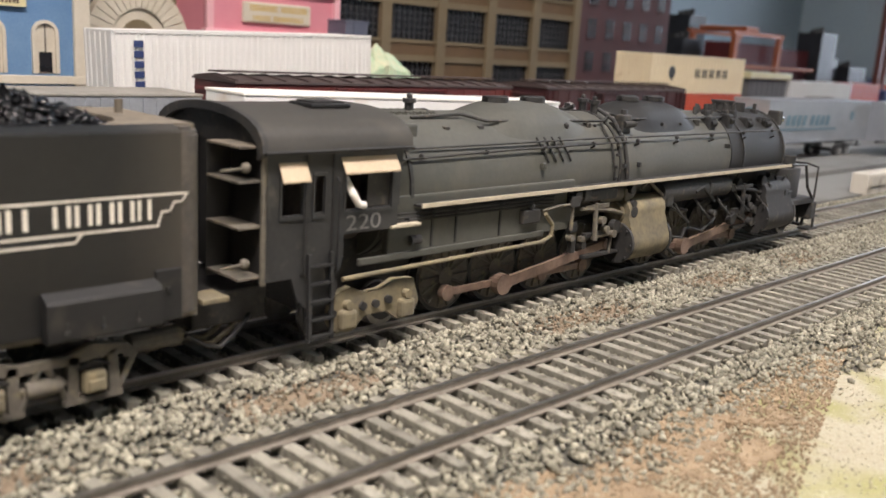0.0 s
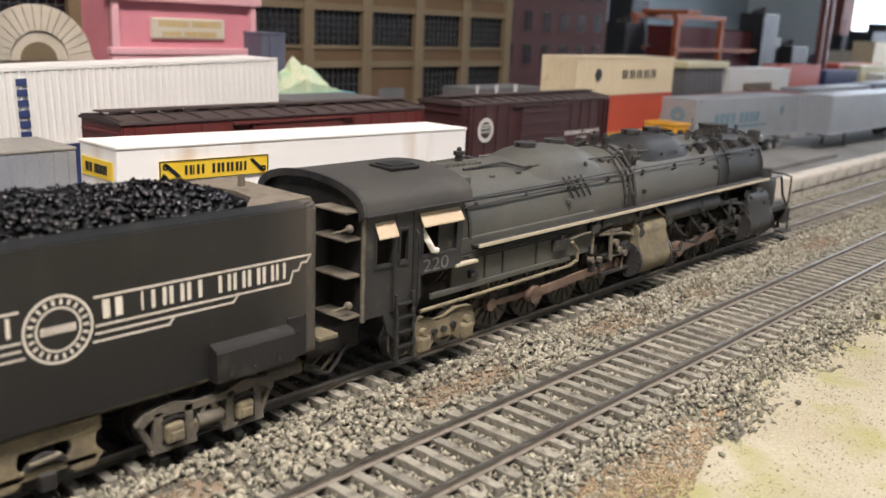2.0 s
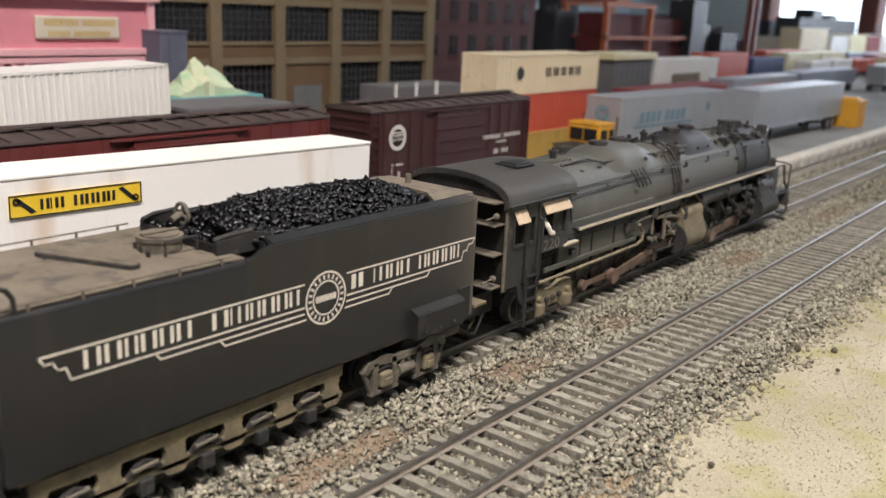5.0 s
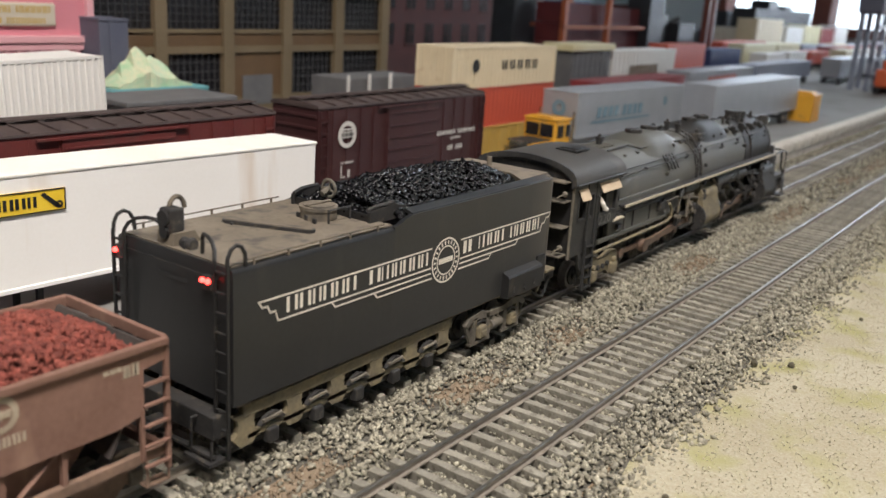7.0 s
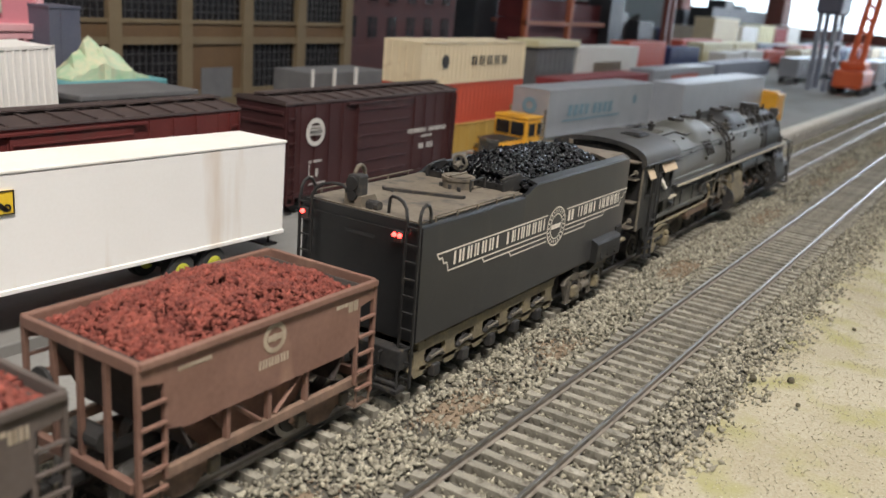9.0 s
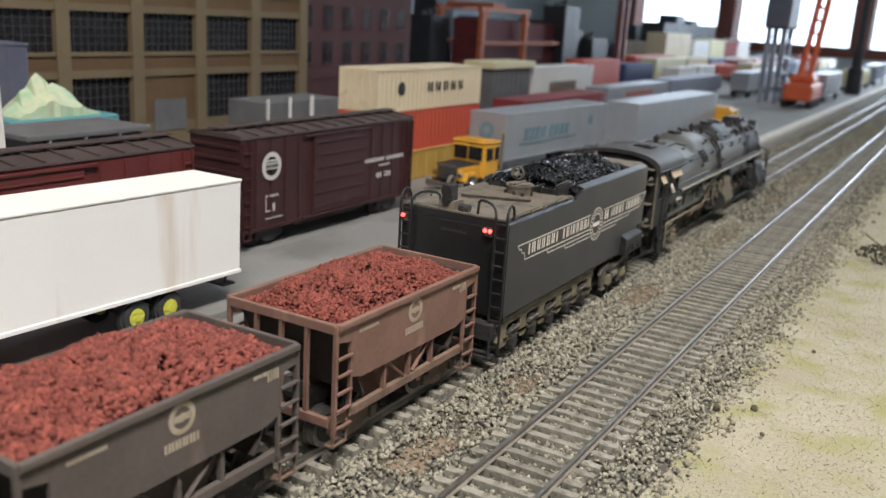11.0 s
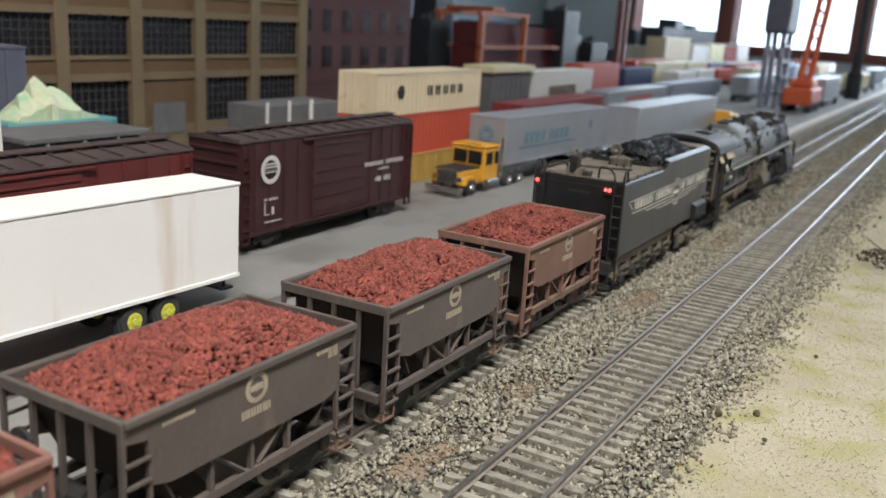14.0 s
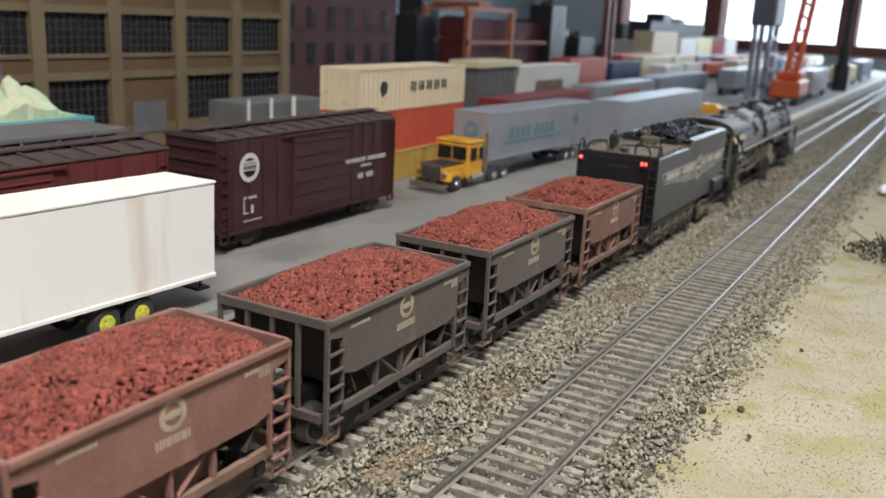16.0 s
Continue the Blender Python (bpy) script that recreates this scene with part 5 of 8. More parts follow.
        b = B(); box(b, 0.2395, 0.2440, s * 0.0100 - 0.0016, s * 0.0100 + 0.0016, 0.0435, 0.0488, 0.0005); cyl(b, (0.2418, s * 0.0100, 0.0488), (0.2418, s * 0.0100, 0.0502), 0.0009, 10); cyl(b, (0.2400, s * 0.0118, 0.0462), (0.2436, s * 0.0124, 0.0462), 0.0009, 10)
        part("check_valve", b, M["soot"], t)
        for u, z, w in ((0.2890, 0.0455, 0.0042), (0.3010, 0.0462, 0.0036), (0.3140, 0.0450, 0.0040), (0.3270, 0.0448, 0.0046)):
            b = B(); box(b, u, u + w, s * 0.0092 - 0.0018, s * 0.0092 + 0.0018, z - 0.0030, z + 0.0022, 0.0006); cyl(b, (u + 0.001, s * 0.0108, z), (u + w - 0.001, s * 0.0112, z), 0.0010, 10)
            part("smokebox_casting", b, M["black"], t)
    b = B()
    for k in range(9):
        cyl(b, (0.2905 + k * 0.0032, -0.0045 + 0.0012 * (k % 3), 0.0476), (0.2910 + k * 0.0032, -0.0040 + 0.0012 * (k % 3), 0.0502 + 0.0009 * (k % 2)), 0.0007, 8)
    part("throttle_rods", b, M["soot"], t)
    b = B(); box(b, 0.3385, 0.3420, -0.0105, -0.0060, 0.0440, 0.0492, 0.0006); box(b, 0.3385, 0.3420, 0.0060, 0.0105, 0.0440, 0.0492, 0.0006)
    part("smokebox_top_bracket", b, M["soot"], t)
    for u, y in ((0.2365, -0.0035), (0.2400, 0.003), (0.1690, 0.0)):
        b = B(); cyl(b, (u, y, 0.0480), (u, y, 0.0512), 0.0011, 10); cyl(b, (u, y, 0.0512), (u, y, 0.0522), 0.0016, 10); ball(b, (u, y, 0.0527), 0.0008, 1)
        part("safety_valve", b, M["soot"], t)
    b = B(); box(b, 0.1500, 0.1620, -0.0110, -0.0055, 0.0440, 0.0475, 0.0004); ball(b, (0.1560, -0.0112, 0.0455), 0.0008, 1)
    part("turret_cover", b, M["boiler"], t)
    b = B()
    for k in range(7):
        cyl(b, (0.1600 + k * 0.0022, -0.004, 0.0488), (0.1600 + k * 0.0022, 0.004, 0.0488), 0.0008, 8)
    part("turret_valves", b, M["boiler"], t)
    b = B(); cyl(b, (0.3165, 0, 0.0475), (0.3165, 0, 0.0516), 0.0040, 20, 0.0037); cyl(b, (0.3165, 0, 0.0514), (0.3165, 0, 0.0521), 0.0042, 20)
    cyl(b, (0.3250, 0, 0.0475), (0.3250, 0, 0.0514), 0.0036, 20)
    smooth(part("chimney", b, M["soot"], t), 40)
    for u, y in ((0.3080, -0.006), (0.3110, -0.0075), (0.3310, -0.005), (0.2950, -0.006), (0.2985, -0.0050)):
        b = B(); box(b, u, u + 0.0024, y, y + 0.0022, 0.0440, 0.0492, 0.0004); cyl(b, (u + 0.001, y + 0.001, 0.049), (u + 0.001, y + 0.001, 0.0512), 0.0007, 8)
        part("steam_fitting", b, M["soot"], t)
    b = B(); cyl(b, (0.3425, 0, 0.0415), (0.3465, 0, 0.0415), 0.0024, 16); box(b, 0.3410, 0.3440, -0.001, 0.001, 0.0380, 0.0400)
    part("headlight", b, M["silver"], t, "round silver headlight")
    b = B(); ball(b, (0.3420, -0.0098, 0.0462), 0.0012, 2)
    part("class_lamp", b, M["chrome"], t)
    # ---- running gear
    b = B()
    box(b, 0.1340, 0.3400, -0.0062, 0.0062, 0.0085, 0.0225, 0.0005)
    part("main_frame", b, M["soot"], t)
    for s in (-1, 1):
        # trailing truck
        tr = part("trailing_truck", (lambda b: (prism(b, [(0.1345, 0.0090), (0.1360, 0.0142), (0.1400, 0.0152), (0.1440, 0.0135), (0.1480, 0.0135), (0.1520, 0.0152), (0.1575, 0.0148), (0.1592, 0.0095), (0.1575, 0.0062), (0.1535, 0.0060), (0.1500, 0.0085), (0.1440, 0.0085), (0.1405, 0.0058), (0.1365, 0.0058)], "y", s * 0.0160 - 0.0010, s * 0.0160 + 0.0010), b)[1])(B()), M["ochre_dirt"], t, "dusty ochre trailing truck frame")
        for u in (0.1388, 0.1550):
            b = B(); box(b, u - 0.0021, u + 0.0021, s * 0.0174 - 0.0012, s * 0.0174 + 0.0012, 0.0064, 0.0108, 0.0008); cyl(b, (u, s * 0.0170, 0.0118), (u, s * 0.0184, 0.0118), 0.0010, 10)
            part("journal_box", b, M["ochre_dirt"], tr)
        for u, z in ((0.1430, 0.0108), (0.1465, 0.0108), (0.1500, 0.0112), (0.1350, 0.0105)):
            b = B(); cyl(b, (u, s * 0.0168, z), (u, s * 0.0178, z), 0.0009, 12)
            part("bolt_head", b, M["soot"], tr)
        # cylinders, valve gear
        for uc, ln in ((0.2470, 0.0185), (0.3300, 0.0190)):
            b = B()
            hull = [(s * (0.0150 + 0.0056 * math.sin(radians(v))), 0.0135 - 0.0056 * math.cos(radians(v))) for v in range(-90, 106, 15)]
            hull += [(s * (0.0140 + 0.0042 * math.sin(radians(v))), 0.0222 - 0.0042 * math.cos(radians(v))) for v in range(75, 271, 15)]
            prism(b, hull, "x", uc - ln / 2, uc + ln / 2)
            cyl(b, (uc - ln / 2 - 0.0014, s * 0.0138, 0.0218), (uc + ln / 2 + 0.0014, s * 0.0138, 0.0218), 0.0028, 14)
            cy = smooth(part("cylinder", b, M["ochre_dirt"] if uc < 0.3 else M["soot"], t, "oil-stained steam cylinder"), 40)
            b = B()
            for e in (-1, 1):
                cyl(b, (uc + e * ln / 2, s * 0.0150, 0.0135), (uc + e * (ln / 2 + 0.0010), s * 0.0150, 0.0135), 0.0059, 22)
                for k in range(8):
                    a = 2 * math.pi * k / 8
                    cyl(b, (uc + e * (ln / 2 + 0.0008), s * 0.0150 + 0.0052 * math.cos(a), 0.0135 + 0.0052 * math.sin(a)), (uc + e * (ln / 2 + 0.0016), s * 0.0150 + 0.0052 * math.cos(a), 0.0135 + 0.0052 * math.sin(a)), 0.0004, 6)
            part("cylinder_head", b, M["soot"], cy)
            b = B(); box(b, uc - ln / 2 - 0.0170, uc - ln / 2, s * 0.0155 - 0.0008, s * 0.0155 + 0.0008, 0.0165, 0.0178, 0.0002); box(b, uc - ln / 2 - 0.0170, uc - ln / 2, s * 0.0155 - 0.0008, s * 0.0155 + 0.0008, 0.0108, 0.0118, 0.0002)
            part("guide_bar", b, M["soot"], cy)
            b = B(); tube(b, [(uc - 0.030, s * 0.0168, 0.0250), (uc - 0.016, s * 0.0168, 0.0235), (uc - 0.009, s * 0.0160, 0.0218)], 0.0006, 8)
            tube(b, [(uc - 0.024, s * 0.0170, 0.0262), (uc - 0.0235, s * 0.0172, 0.0160)], 0.0007, 8); box(b, uc - 0.0290, uc - 0.0180, s * 0.0168 - 0.0005, s * 0.0168 + 0.0005, 0.0246, 0.0258, 0.0002)
            disc = [(uc - 0.0205, 0.0212), (uc - 0.0185, 0.0185), (uc - 0.0150, 0.0170)]
            for k, (du, dz) in enumerate(disc):
                cyl(b, (du, s * 0.0160, dz), (du, s * 0.0178, dz), 0.0011, 10)
            part("valve_gear", b, M["truck_dirt"] if uc < 0.3 else M["soot"], cy, "tangle of valve-gear links")
        b = B(); box(b, 0.2110, 0.2320, s * 0.0160 - 0.0014, s * 0.0160 + 0.0014, 0.0268, 0.0300, 0.0004)
        part("reservoir_hanger", b, M["soot"], t)
        b = B(); cyl(b, (0.2560, s * 0.0145, 0.0262), (0.2960, s * 0.0145, 0.0262), 0.0034, 16)
        smooth(part("air_reservoir", b, M["soot"], t), 40)
        b = B(); cyl(b, (0.2260, s * 0.0140, 0.0278), (0.2420, s * 0.0140, 0.0278), 0.0026, 16)
        smooth(part("distribution_pipe", b, M["truck_dirt"], t), 40)
        for k in range(5):
            b = B(); tube(b, [(0.2640 + 0.013 * k, s * 0.0150, 0.0240), (0.2660 + 0.013 * k, s * 0.0172, 0.0200), (0.2720 + 0.013 * k, s * 0.0172, 0.0165)], 0.0005, 6)
            part("brake_pipe", b, M["soot"], t)
        b = B(); tube(b, [(0.2000, s * 0.0172, 0.0260), (0.2060, s * 0.0176, 0.0268), (0.2120, s * 0.0176, 0.0268), (0.2120, s * 0.0176, 0.0200)], 0.0005, 8)
        part("lubricator_pipe", b, M["truck_dirt"], t)
        b = B(); box(b, 0.1925, 0.1990, s * 0.0165 - 0.0012, s * 0.0165 + 0.0012, 0.0232, 0.0268, 0.0004); cyl(b, (0.1957, s * 0.0172, 0.0268), (0.1957, s * 0.0172, 0.0282), 0.0008, 8)
        part("lubricator", b, M["soot"], t)
    # pipes, valves and brackets crowded along the engines
    rr = random.Random(17)
    for s in (-1, 1):
        for k in range(54):
            u = rr.uniform(0.203, 0.338)
            z = rr.uniform(0.012, 0.029)
            y = s * rr.uniform(0.0150, 0.0178)
            mt = rr.choice((M["soot"], M["soot"], M["truck_dirt"], M["black"]) if u < 0.25 else (M["soot"], M["black"], M["black"]))
            b = B()
            if k % 3 == 0:
                tube(b, [(u, y, z), (u + rr.uniform(0.003, 0.010), y, z + rr.uniform(-0.003, 0.003)), (u + rr.uniform(0.008, 0.016), y, z + rr.uniform(-0.006, 0.002))], rr.uniform(0.0003, 0.0006), 6)
                part("steam_pipe", b, mt, t)
            elif k % 3 == 1:
                box(b, u, u + rr.uniform(0.0015, 0.004), y - 0.0008, y + 0.0008, z, z + rr.uniform(0.0015, 0.004), 0.0003)
                part("gear_bracket", b, mt, t)
            else:
                cyl(b, (u, y - s * 0.001, z), (u, y + s * 0.0008, z), rr.uniform(0.0008, 0.0018), 12)
                part("gear_boss", b, mt, t)
        for k in range(16):
            u = 0.160 + k * 0.0112 + rr.uniform(-0.002, 0.002)
            b = B(); ball(b, (u, s * rr.uniform(0.0070, 0.0118), 0.0462 - 0.0006 * rr.random()), rr.uniform(0.0005, 0.0010), 1); box(b, u - 0.0008, u + 0.0010, s * 0.0090 - 0.0008, s * 0.0090 + 0.0008, 0.0440, 0.0466, 0.0002)
            part("boiler_fitting", b, M["soot"], t)
    # pilot
    b = B(); box(b, 0.3420, 0.3660, -0.0165, 0.0165, 0.0150, 0.0172, 0.0004); box(b, 0.3640, 0.3680, -0.0165, 0.0165, 0.0085, 0.0150, 0.0005)
    part("pilot_deck", b, M["soot"], t)
    b = B()
    for k in range(11):
        y = -0.0135 + 0.0027 * k
        cyl(b, (0.3670, y, 0.0130), (0.3750 - 0.0045 * abs(y) / 0.0135, y * 0.8, 0.0052), 0.0006, 6)
    box(b, 0.3690, 0.3740, -0.0110, 0.0110, 0.0045, 0.0055, 0.0003)
    part("cowcatcher", b, M["soot"], t)
    b = B(); box(b, 0.3700, 0.3800, -0.0014, 0.0014, 0.0084, 0.0110, 0.0004)
    part("coupler", b, M["soot"], t)
    for s in (-1, 1):
        b = B(); box(b, 0.3450, 0.3560, s * 0.0105 - 0.0036, s * 0.0105 + 0.0036, 0.0172, 0.0285, 0.0008); cyl(b, (0.3505, s * 0.0105, 0.0285), (0.3505, s * 0.0105, 0.0330), 0.0030, 16)
        smooth(part("air_pump", b, M["soot"], t), 40)
        b = B(); tube(b, [(0.3370, s * 0.0185, 0.0310), (0.3520, s * 0.0172, 0.0302), (0.3570, s * 0.0168, 0.0215), (0.3630, s * 0.0165, 0.0172)], 0.0005)
        part("pilot_handrail", b, M["soot"], t)
        b = B(); tube(b, [(0.3655, s * 0.0163, 0.0170), (0.3655, s * 0.0163, 0.0285), (0.3668, s * 0.0120, 0.0292), (0.3668, s * 0.0040, 0.0292)], 0.0004)
        part("pilot_handrail", b, M["soot"], t)
        b = B(); box(b, 0.3640, 0.3720, s * 0.0145 - 0.0022, s * 0.0145 + 0.0022, 0.0042, 0.0050); tube(b, [(0.3680, s * 0.016, 0.0150), (0.3685, s * 0.016, 0.0045)], 0.0005); box(b, 0.3645, 0.3715, s * 0.0148 - 0.0018, s * 0.0148 + 0.0018, 0.0092, 0.0099)
        part("front_step", b, M["soot"], t)
    rear_axles = [0.1740, 0.1915, 0.2090, 0.2265]
    front_axles = [0.2600, 0.2770, 0.2940, 0.3110]
    for u in rear_axles + front_axles:
        wheelset(t, u, DRIVER_R, 0.0085, M["truck_dirt"], M["soot"], spokes=14, name="driving_wheels")
    for u in (0.1388, 0.1550, 0.3560):
        wheelset(t, u, WHEEL_R, 0.0085, M["soot"])
    for s in (-1, 1):
        for ax in (rear_axles, front_axles):
            b = B(); box(b, ax[0] - 0.001, ax[-1] + 0.001, -0.0005, 0.0005, -0.0009, 0.0009, 0.0002)
            for u in ax:
                cyl(b, (u, -0.0009, 0), (u, 0.0009, 0), 0.0019, 14)
            rod = part("side_rod", b, M["rust_rod"], t, "rust-brown side rod")
            RODS.append((rod, s * 0.0124, 0.0 if s < 0 else 90.0, None))
            uc = ax[1]
            L = ax[-1] + 0.012 - uc - 0.004
            b = B(); prism(b, [(-0.002, -0.0014), (L, -0.0011), (L, 0.0011), (-0.002, 0.0014)], "y", -0.0005, 0.0005)
            cyl(b, (0, -0.0011, 0), (0, 0.0011, 0), 0.0027, 16); cyl(b, (L, -0.0010, 0), (L, 0.0010, 0), 0.0016, 12)
            rod = part("main_rod", b, M["rust_rod"], t, "rust-brown main rod")
            RODS.append((rod, s * 0.0143, 0.0 if s < 0 else 90.0, (uc, L)))
    MOVERS.append((t, (0, YC, 0)))
    return t


def build_ore_car(u_front, body, label, k, load_mesh=None):
    """An ore hopper car; local x = 0 at the car's middle."""
    L2, hw, zt = 0.0320, 0.0158, 0.0355
    u0 = u_front - L2
    t = thing("ore_car", pose(u0, YC, 0), label, "ore car", "ore cars in the train")
    # upper side plates with the ends cut back below
    for s in (-1, 1):
        b = B()
        prism(b, [(-L2, zt), (L2, zt), (L2, zt - 0.0040), (L2 - 0.0055, zt - 0.0050), (L2 - 0.0055, 0.0218), (L2 - 0.0105, 0.0205), (-L2 + 0.0105, 0.0205), (-L2 + 0.0055, 0.0218), (-L2 + 0.0055, zt - 0.0050), (-L2, zt - 0.0040)], "y", s * hw - 0.0004, s * hw + 0.0004)
        side = part("side_plate", b, body, t)
        b = B(); box(b, -L2, L2, s * (hw + 0.0005) - 0.0007, s * (hw + 0.0005) + 0.0007, zt - 0.0011, zt + 0.0003, 0.0002)
        part("top_rail", b, body, side)
        b = B(); box(b, -L2, L2, s * (hw - 0.0010) - 0.0007, s * (hw - 0.0010) + 0.0007, 0.0112, 0.0134, 0.0002)
        sill = part("side_sill", b, M["ore_frame"] if k in (0, 3) else body, t)
        for u in (-0.0110, 0.0, 0.0110):
            b = B(); prism(b, [(u - 0.0005, 0.0134), (u + 0.0005, 0.0134), (u + 0.0005, 0.0206), (u - 0.0005, 0.0206)], "y", s * (hw - 0.0010) - 0.0006, s * (hw - 0.0010) + 0.0006)
            part("side_post", b, body, sill)
        for e in (-1, 1):
            b = B(); tube(b, [(e * 0.0020, s * (hw - 0.0010), 0.0136), (e * 0.0105, s * (hw - 0.0010), 0.0205)], 0.0005, 6)
            part("diagonal_brace", b, body, sill)
        # ladders at both ends of the side
        for e in (-1, 1):
            b = B(); box(b, e * L2 - 0.0005, e * L2 + 0.0005, s * hw - 0.0006, s * hw + 0.0006, 0.0085, zt, 0.0002)
            box(b, e * (L2 - 0.0056) - 0.0004, e * (L2 - 0.0056) + 0.0004, s * hw - 0.0005, s * hw + 0.0005, 0.0120, zt - 0.004, 0.0001)
            post = part("corner_post", b, body, t)
            for q in range(5):
                b = B(); xa, xb = sorted((e * L2, e * (L2 - 0.0056)))
                box(b, xa, xb, s * (hw + 0.0006) - 0.0004, s * (hw + 0.0006) + 0.0004, 0.0105 + q * 0.0042, 0.0110 + q * 0.0042)
                part("rung", b, body, post)
            b = B(); xa, xb = sorted((e * (L2 + 0.0002), e * (L2 - 0.0050)))
            box(b, xa, xb, s * (hw - 0.0012) - 0.0012, s * (hw - 0.0012) + 0.0012, 0.0058, 0.0063); tube(b, [(e * L2, s * hw, 0.0060), (e * L2, s * hw, 0.0100)], 0.0003); tube(b, [(e * (L2 - 0.0048), s * hw, 0.0060), (e * (L2 - 0.0048), s * hw, 0.0115)], 0.0003)
            part("stirrup_step", b, M["ore_frame"], post)
    for e in (-1, 1):
        b = B(); box(b, e * L2 - 0.0006, e * L2 + 0.0006, -hw, hw, zt - 0.0020, zt + 0.0003, 0.0002)
        top = part("end_rail", b, body, t)
        # end sheet takes the near-black recess colour in place of shade
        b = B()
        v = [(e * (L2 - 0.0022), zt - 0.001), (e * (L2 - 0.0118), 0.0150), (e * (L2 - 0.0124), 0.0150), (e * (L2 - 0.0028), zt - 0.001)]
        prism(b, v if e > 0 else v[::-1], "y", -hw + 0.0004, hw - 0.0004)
        part("end_slope", b, M["inside"], t, "sloping end sheet coloured dark for recess shade")
        for y in (-0.0075, 0.0, 0.0075):
            b = B(); box(b, e * (L2 - 0.0002) - 0.0005, e * (L2 - 0.0002) + 0.0005, y - 0.0005, y + 0.0005, 0.0120, zt - 0.0015)
            part("end_post", b, body, top)
        b = B(); box(b, e * L2 - 0.0008, e * L2 + 0.0008, -hw + 0.0012, hw - 0.0012, 0.0108, 0.0130, 0.0002)
        part("end_sill", b, body, t)
        b = B(); box(b, min(e * L2, e * (L2 + 0.0066)), max(e * L2, e * (L2 + 0.0066)), -0.0012, 0.0012, 0.0083, 0.0104, 0.0003)
        part("coupler", b, M["soot"], t)
        b = B(); tube(b, [(e * (L2 + 0.0008), 0.004, 0.0115), (e * (L2 + 0.0030), 0.004, 0.0085), (e * (L2 + 0.0050), 0.003, 0.0060)], 0.0005, 6)
        part("air_hose", b, M["soot"], t)
    b = B(); cyl(b, (-L2 - 0.0014, 0.0095, 0.0245), (-L2 - 0.0006, 0.0095, 0.0245), 0.0032, 18); cyl(b, (-L2 - 0.0018, 0.0095, 0.0245), (-L2 - 0.0004, 0.0095, 0.0245), 0.0007, 8)
    part("brake_wheel", b, M["soot"], t)
    b = B(); cyl(b, (-L2 + 0.002, -0.0045, 0.0165), (-L2 + 0.002, 0.0045, 0.0165), 0.0022, 12)
    part("brake_cylinder", b, M["soot"], t)
    # hopper body and gates; darker cars' hoppers have underside shade in the colour
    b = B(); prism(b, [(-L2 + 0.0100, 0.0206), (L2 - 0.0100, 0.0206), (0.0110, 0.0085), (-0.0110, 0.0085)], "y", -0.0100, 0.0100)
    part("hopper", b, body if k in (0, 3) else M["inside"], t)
    for y in (-0.0125, 0.0125):
        b = B(); prism(b, [(-0.0150, 0.0206), (0.0150, 0.0206), (0.0085, 0.0120), (-0.0085, 0.0120)], "y", y - 0.0004, y + 0.0004)
        part("hopper_gate", b, body, t)
    b = B(); box(b, -L2, L2, -0.0020, 0.0020, 0.0090, 0.0120, 0.0002)
    part("centre_sill", b, M["soot"], t)
    # markings
    yl = -hw - 0.0004
    b = B(); disc_ring(b, 0.0, 0.0312, 0.0021, 0.0032, yl, 0.00015, 24); disc_ring(b, 0.0, 0.0312, 0.0, 0.0009, yl, 0.00015, 12)
    letter_bars(b, -0.0020, 0.0020, 0.0306, 0.0318, yl, [1, 1, 1], 0.5, 0.0002)
    letter_bars(b, -0.0042, 0.0042, 0.0254, 0.0272, yl, [1, 1, 1, 1, 1], 0.36)
    letter_bars(b, -0.0238, -0.0160, 0.0318, 0.0325, yl, [1] * 10, 0.6)
    letter_bars(b, 0.0185, 0.0225, 0.0318, 0.0326, yl, [1] * 3, 0.5); letter_bars(b, 0.0225, 0.0260, 0.0302, 0.0325, yl, [1, 1], 0.6)
    part("markings", b, M["faded_mark"], t, "faded cream herald and stencil bars")
    # trucks and wheels
    for uc in (-0.0195, 0.0195):
        for s in (-1, 1):
            b = B()
            prism(b, [(uc - 0.0092, 0.0070), (uc - 0.0075, 0.0096), (uc - 0.0030, 0.0106), (uc + 0.0030, 0.0106), (uc + 0.0075, 0.0096), (uc + 0.0092, 0.0070), (uc + 0.0075, 0.0054), (uc + 0.0050, 0.0066), (uc + 0.0024, 0.0042), (uc - 0.0024, 0.0042), (uc - 0.0050, 0.0066), (uc - 0.0075, 0.0054)], "y", s * 0.0118 - 0.0007, s * 0.0118 + 0.0007)
            fr = part("truck_frame", b, M["ore_frame"] if k in (0, 3) else M["soot"], t)
            for q in (-0.0072, 0.0072):
                b = B(); box(b, uc + q - 0.0014, uc + q + 0.0014, s * 0.0126 - 0.0008, s * 0.0126 + 0.0008, 0.0058, 0.0090, 0.0004)
                part("journal_box", b, M["truck_dirt"], fr)
        for q in (-0.0072, 0.0072):
            wheelset(t, uc + q, WHEEL_R, 0.0085, M["soot"])
    # the load
    b = B(); prism(b, [(-L2 + 0.0045, zt - 0.0028), (L2 - 0.0045, zt - 0.0028), (L2 - 0.013, 0.021), (-L2 + 0.013, 0.021)], "y", -hw + 0.0005, hw - 0.0005)
    part("load_bed", b, M["ore"], t)
    rng = np.random.default_rng(40 + k)
    n = 5600
    lx = 0.955 if k else 0.88
    u = rng.uniform(-L2 * lx, L2 * lx, n) + (-0.0015 if k == 0 else 0); y = rng.uniform(-hw + 0.0010, hw - 0.0010, n)
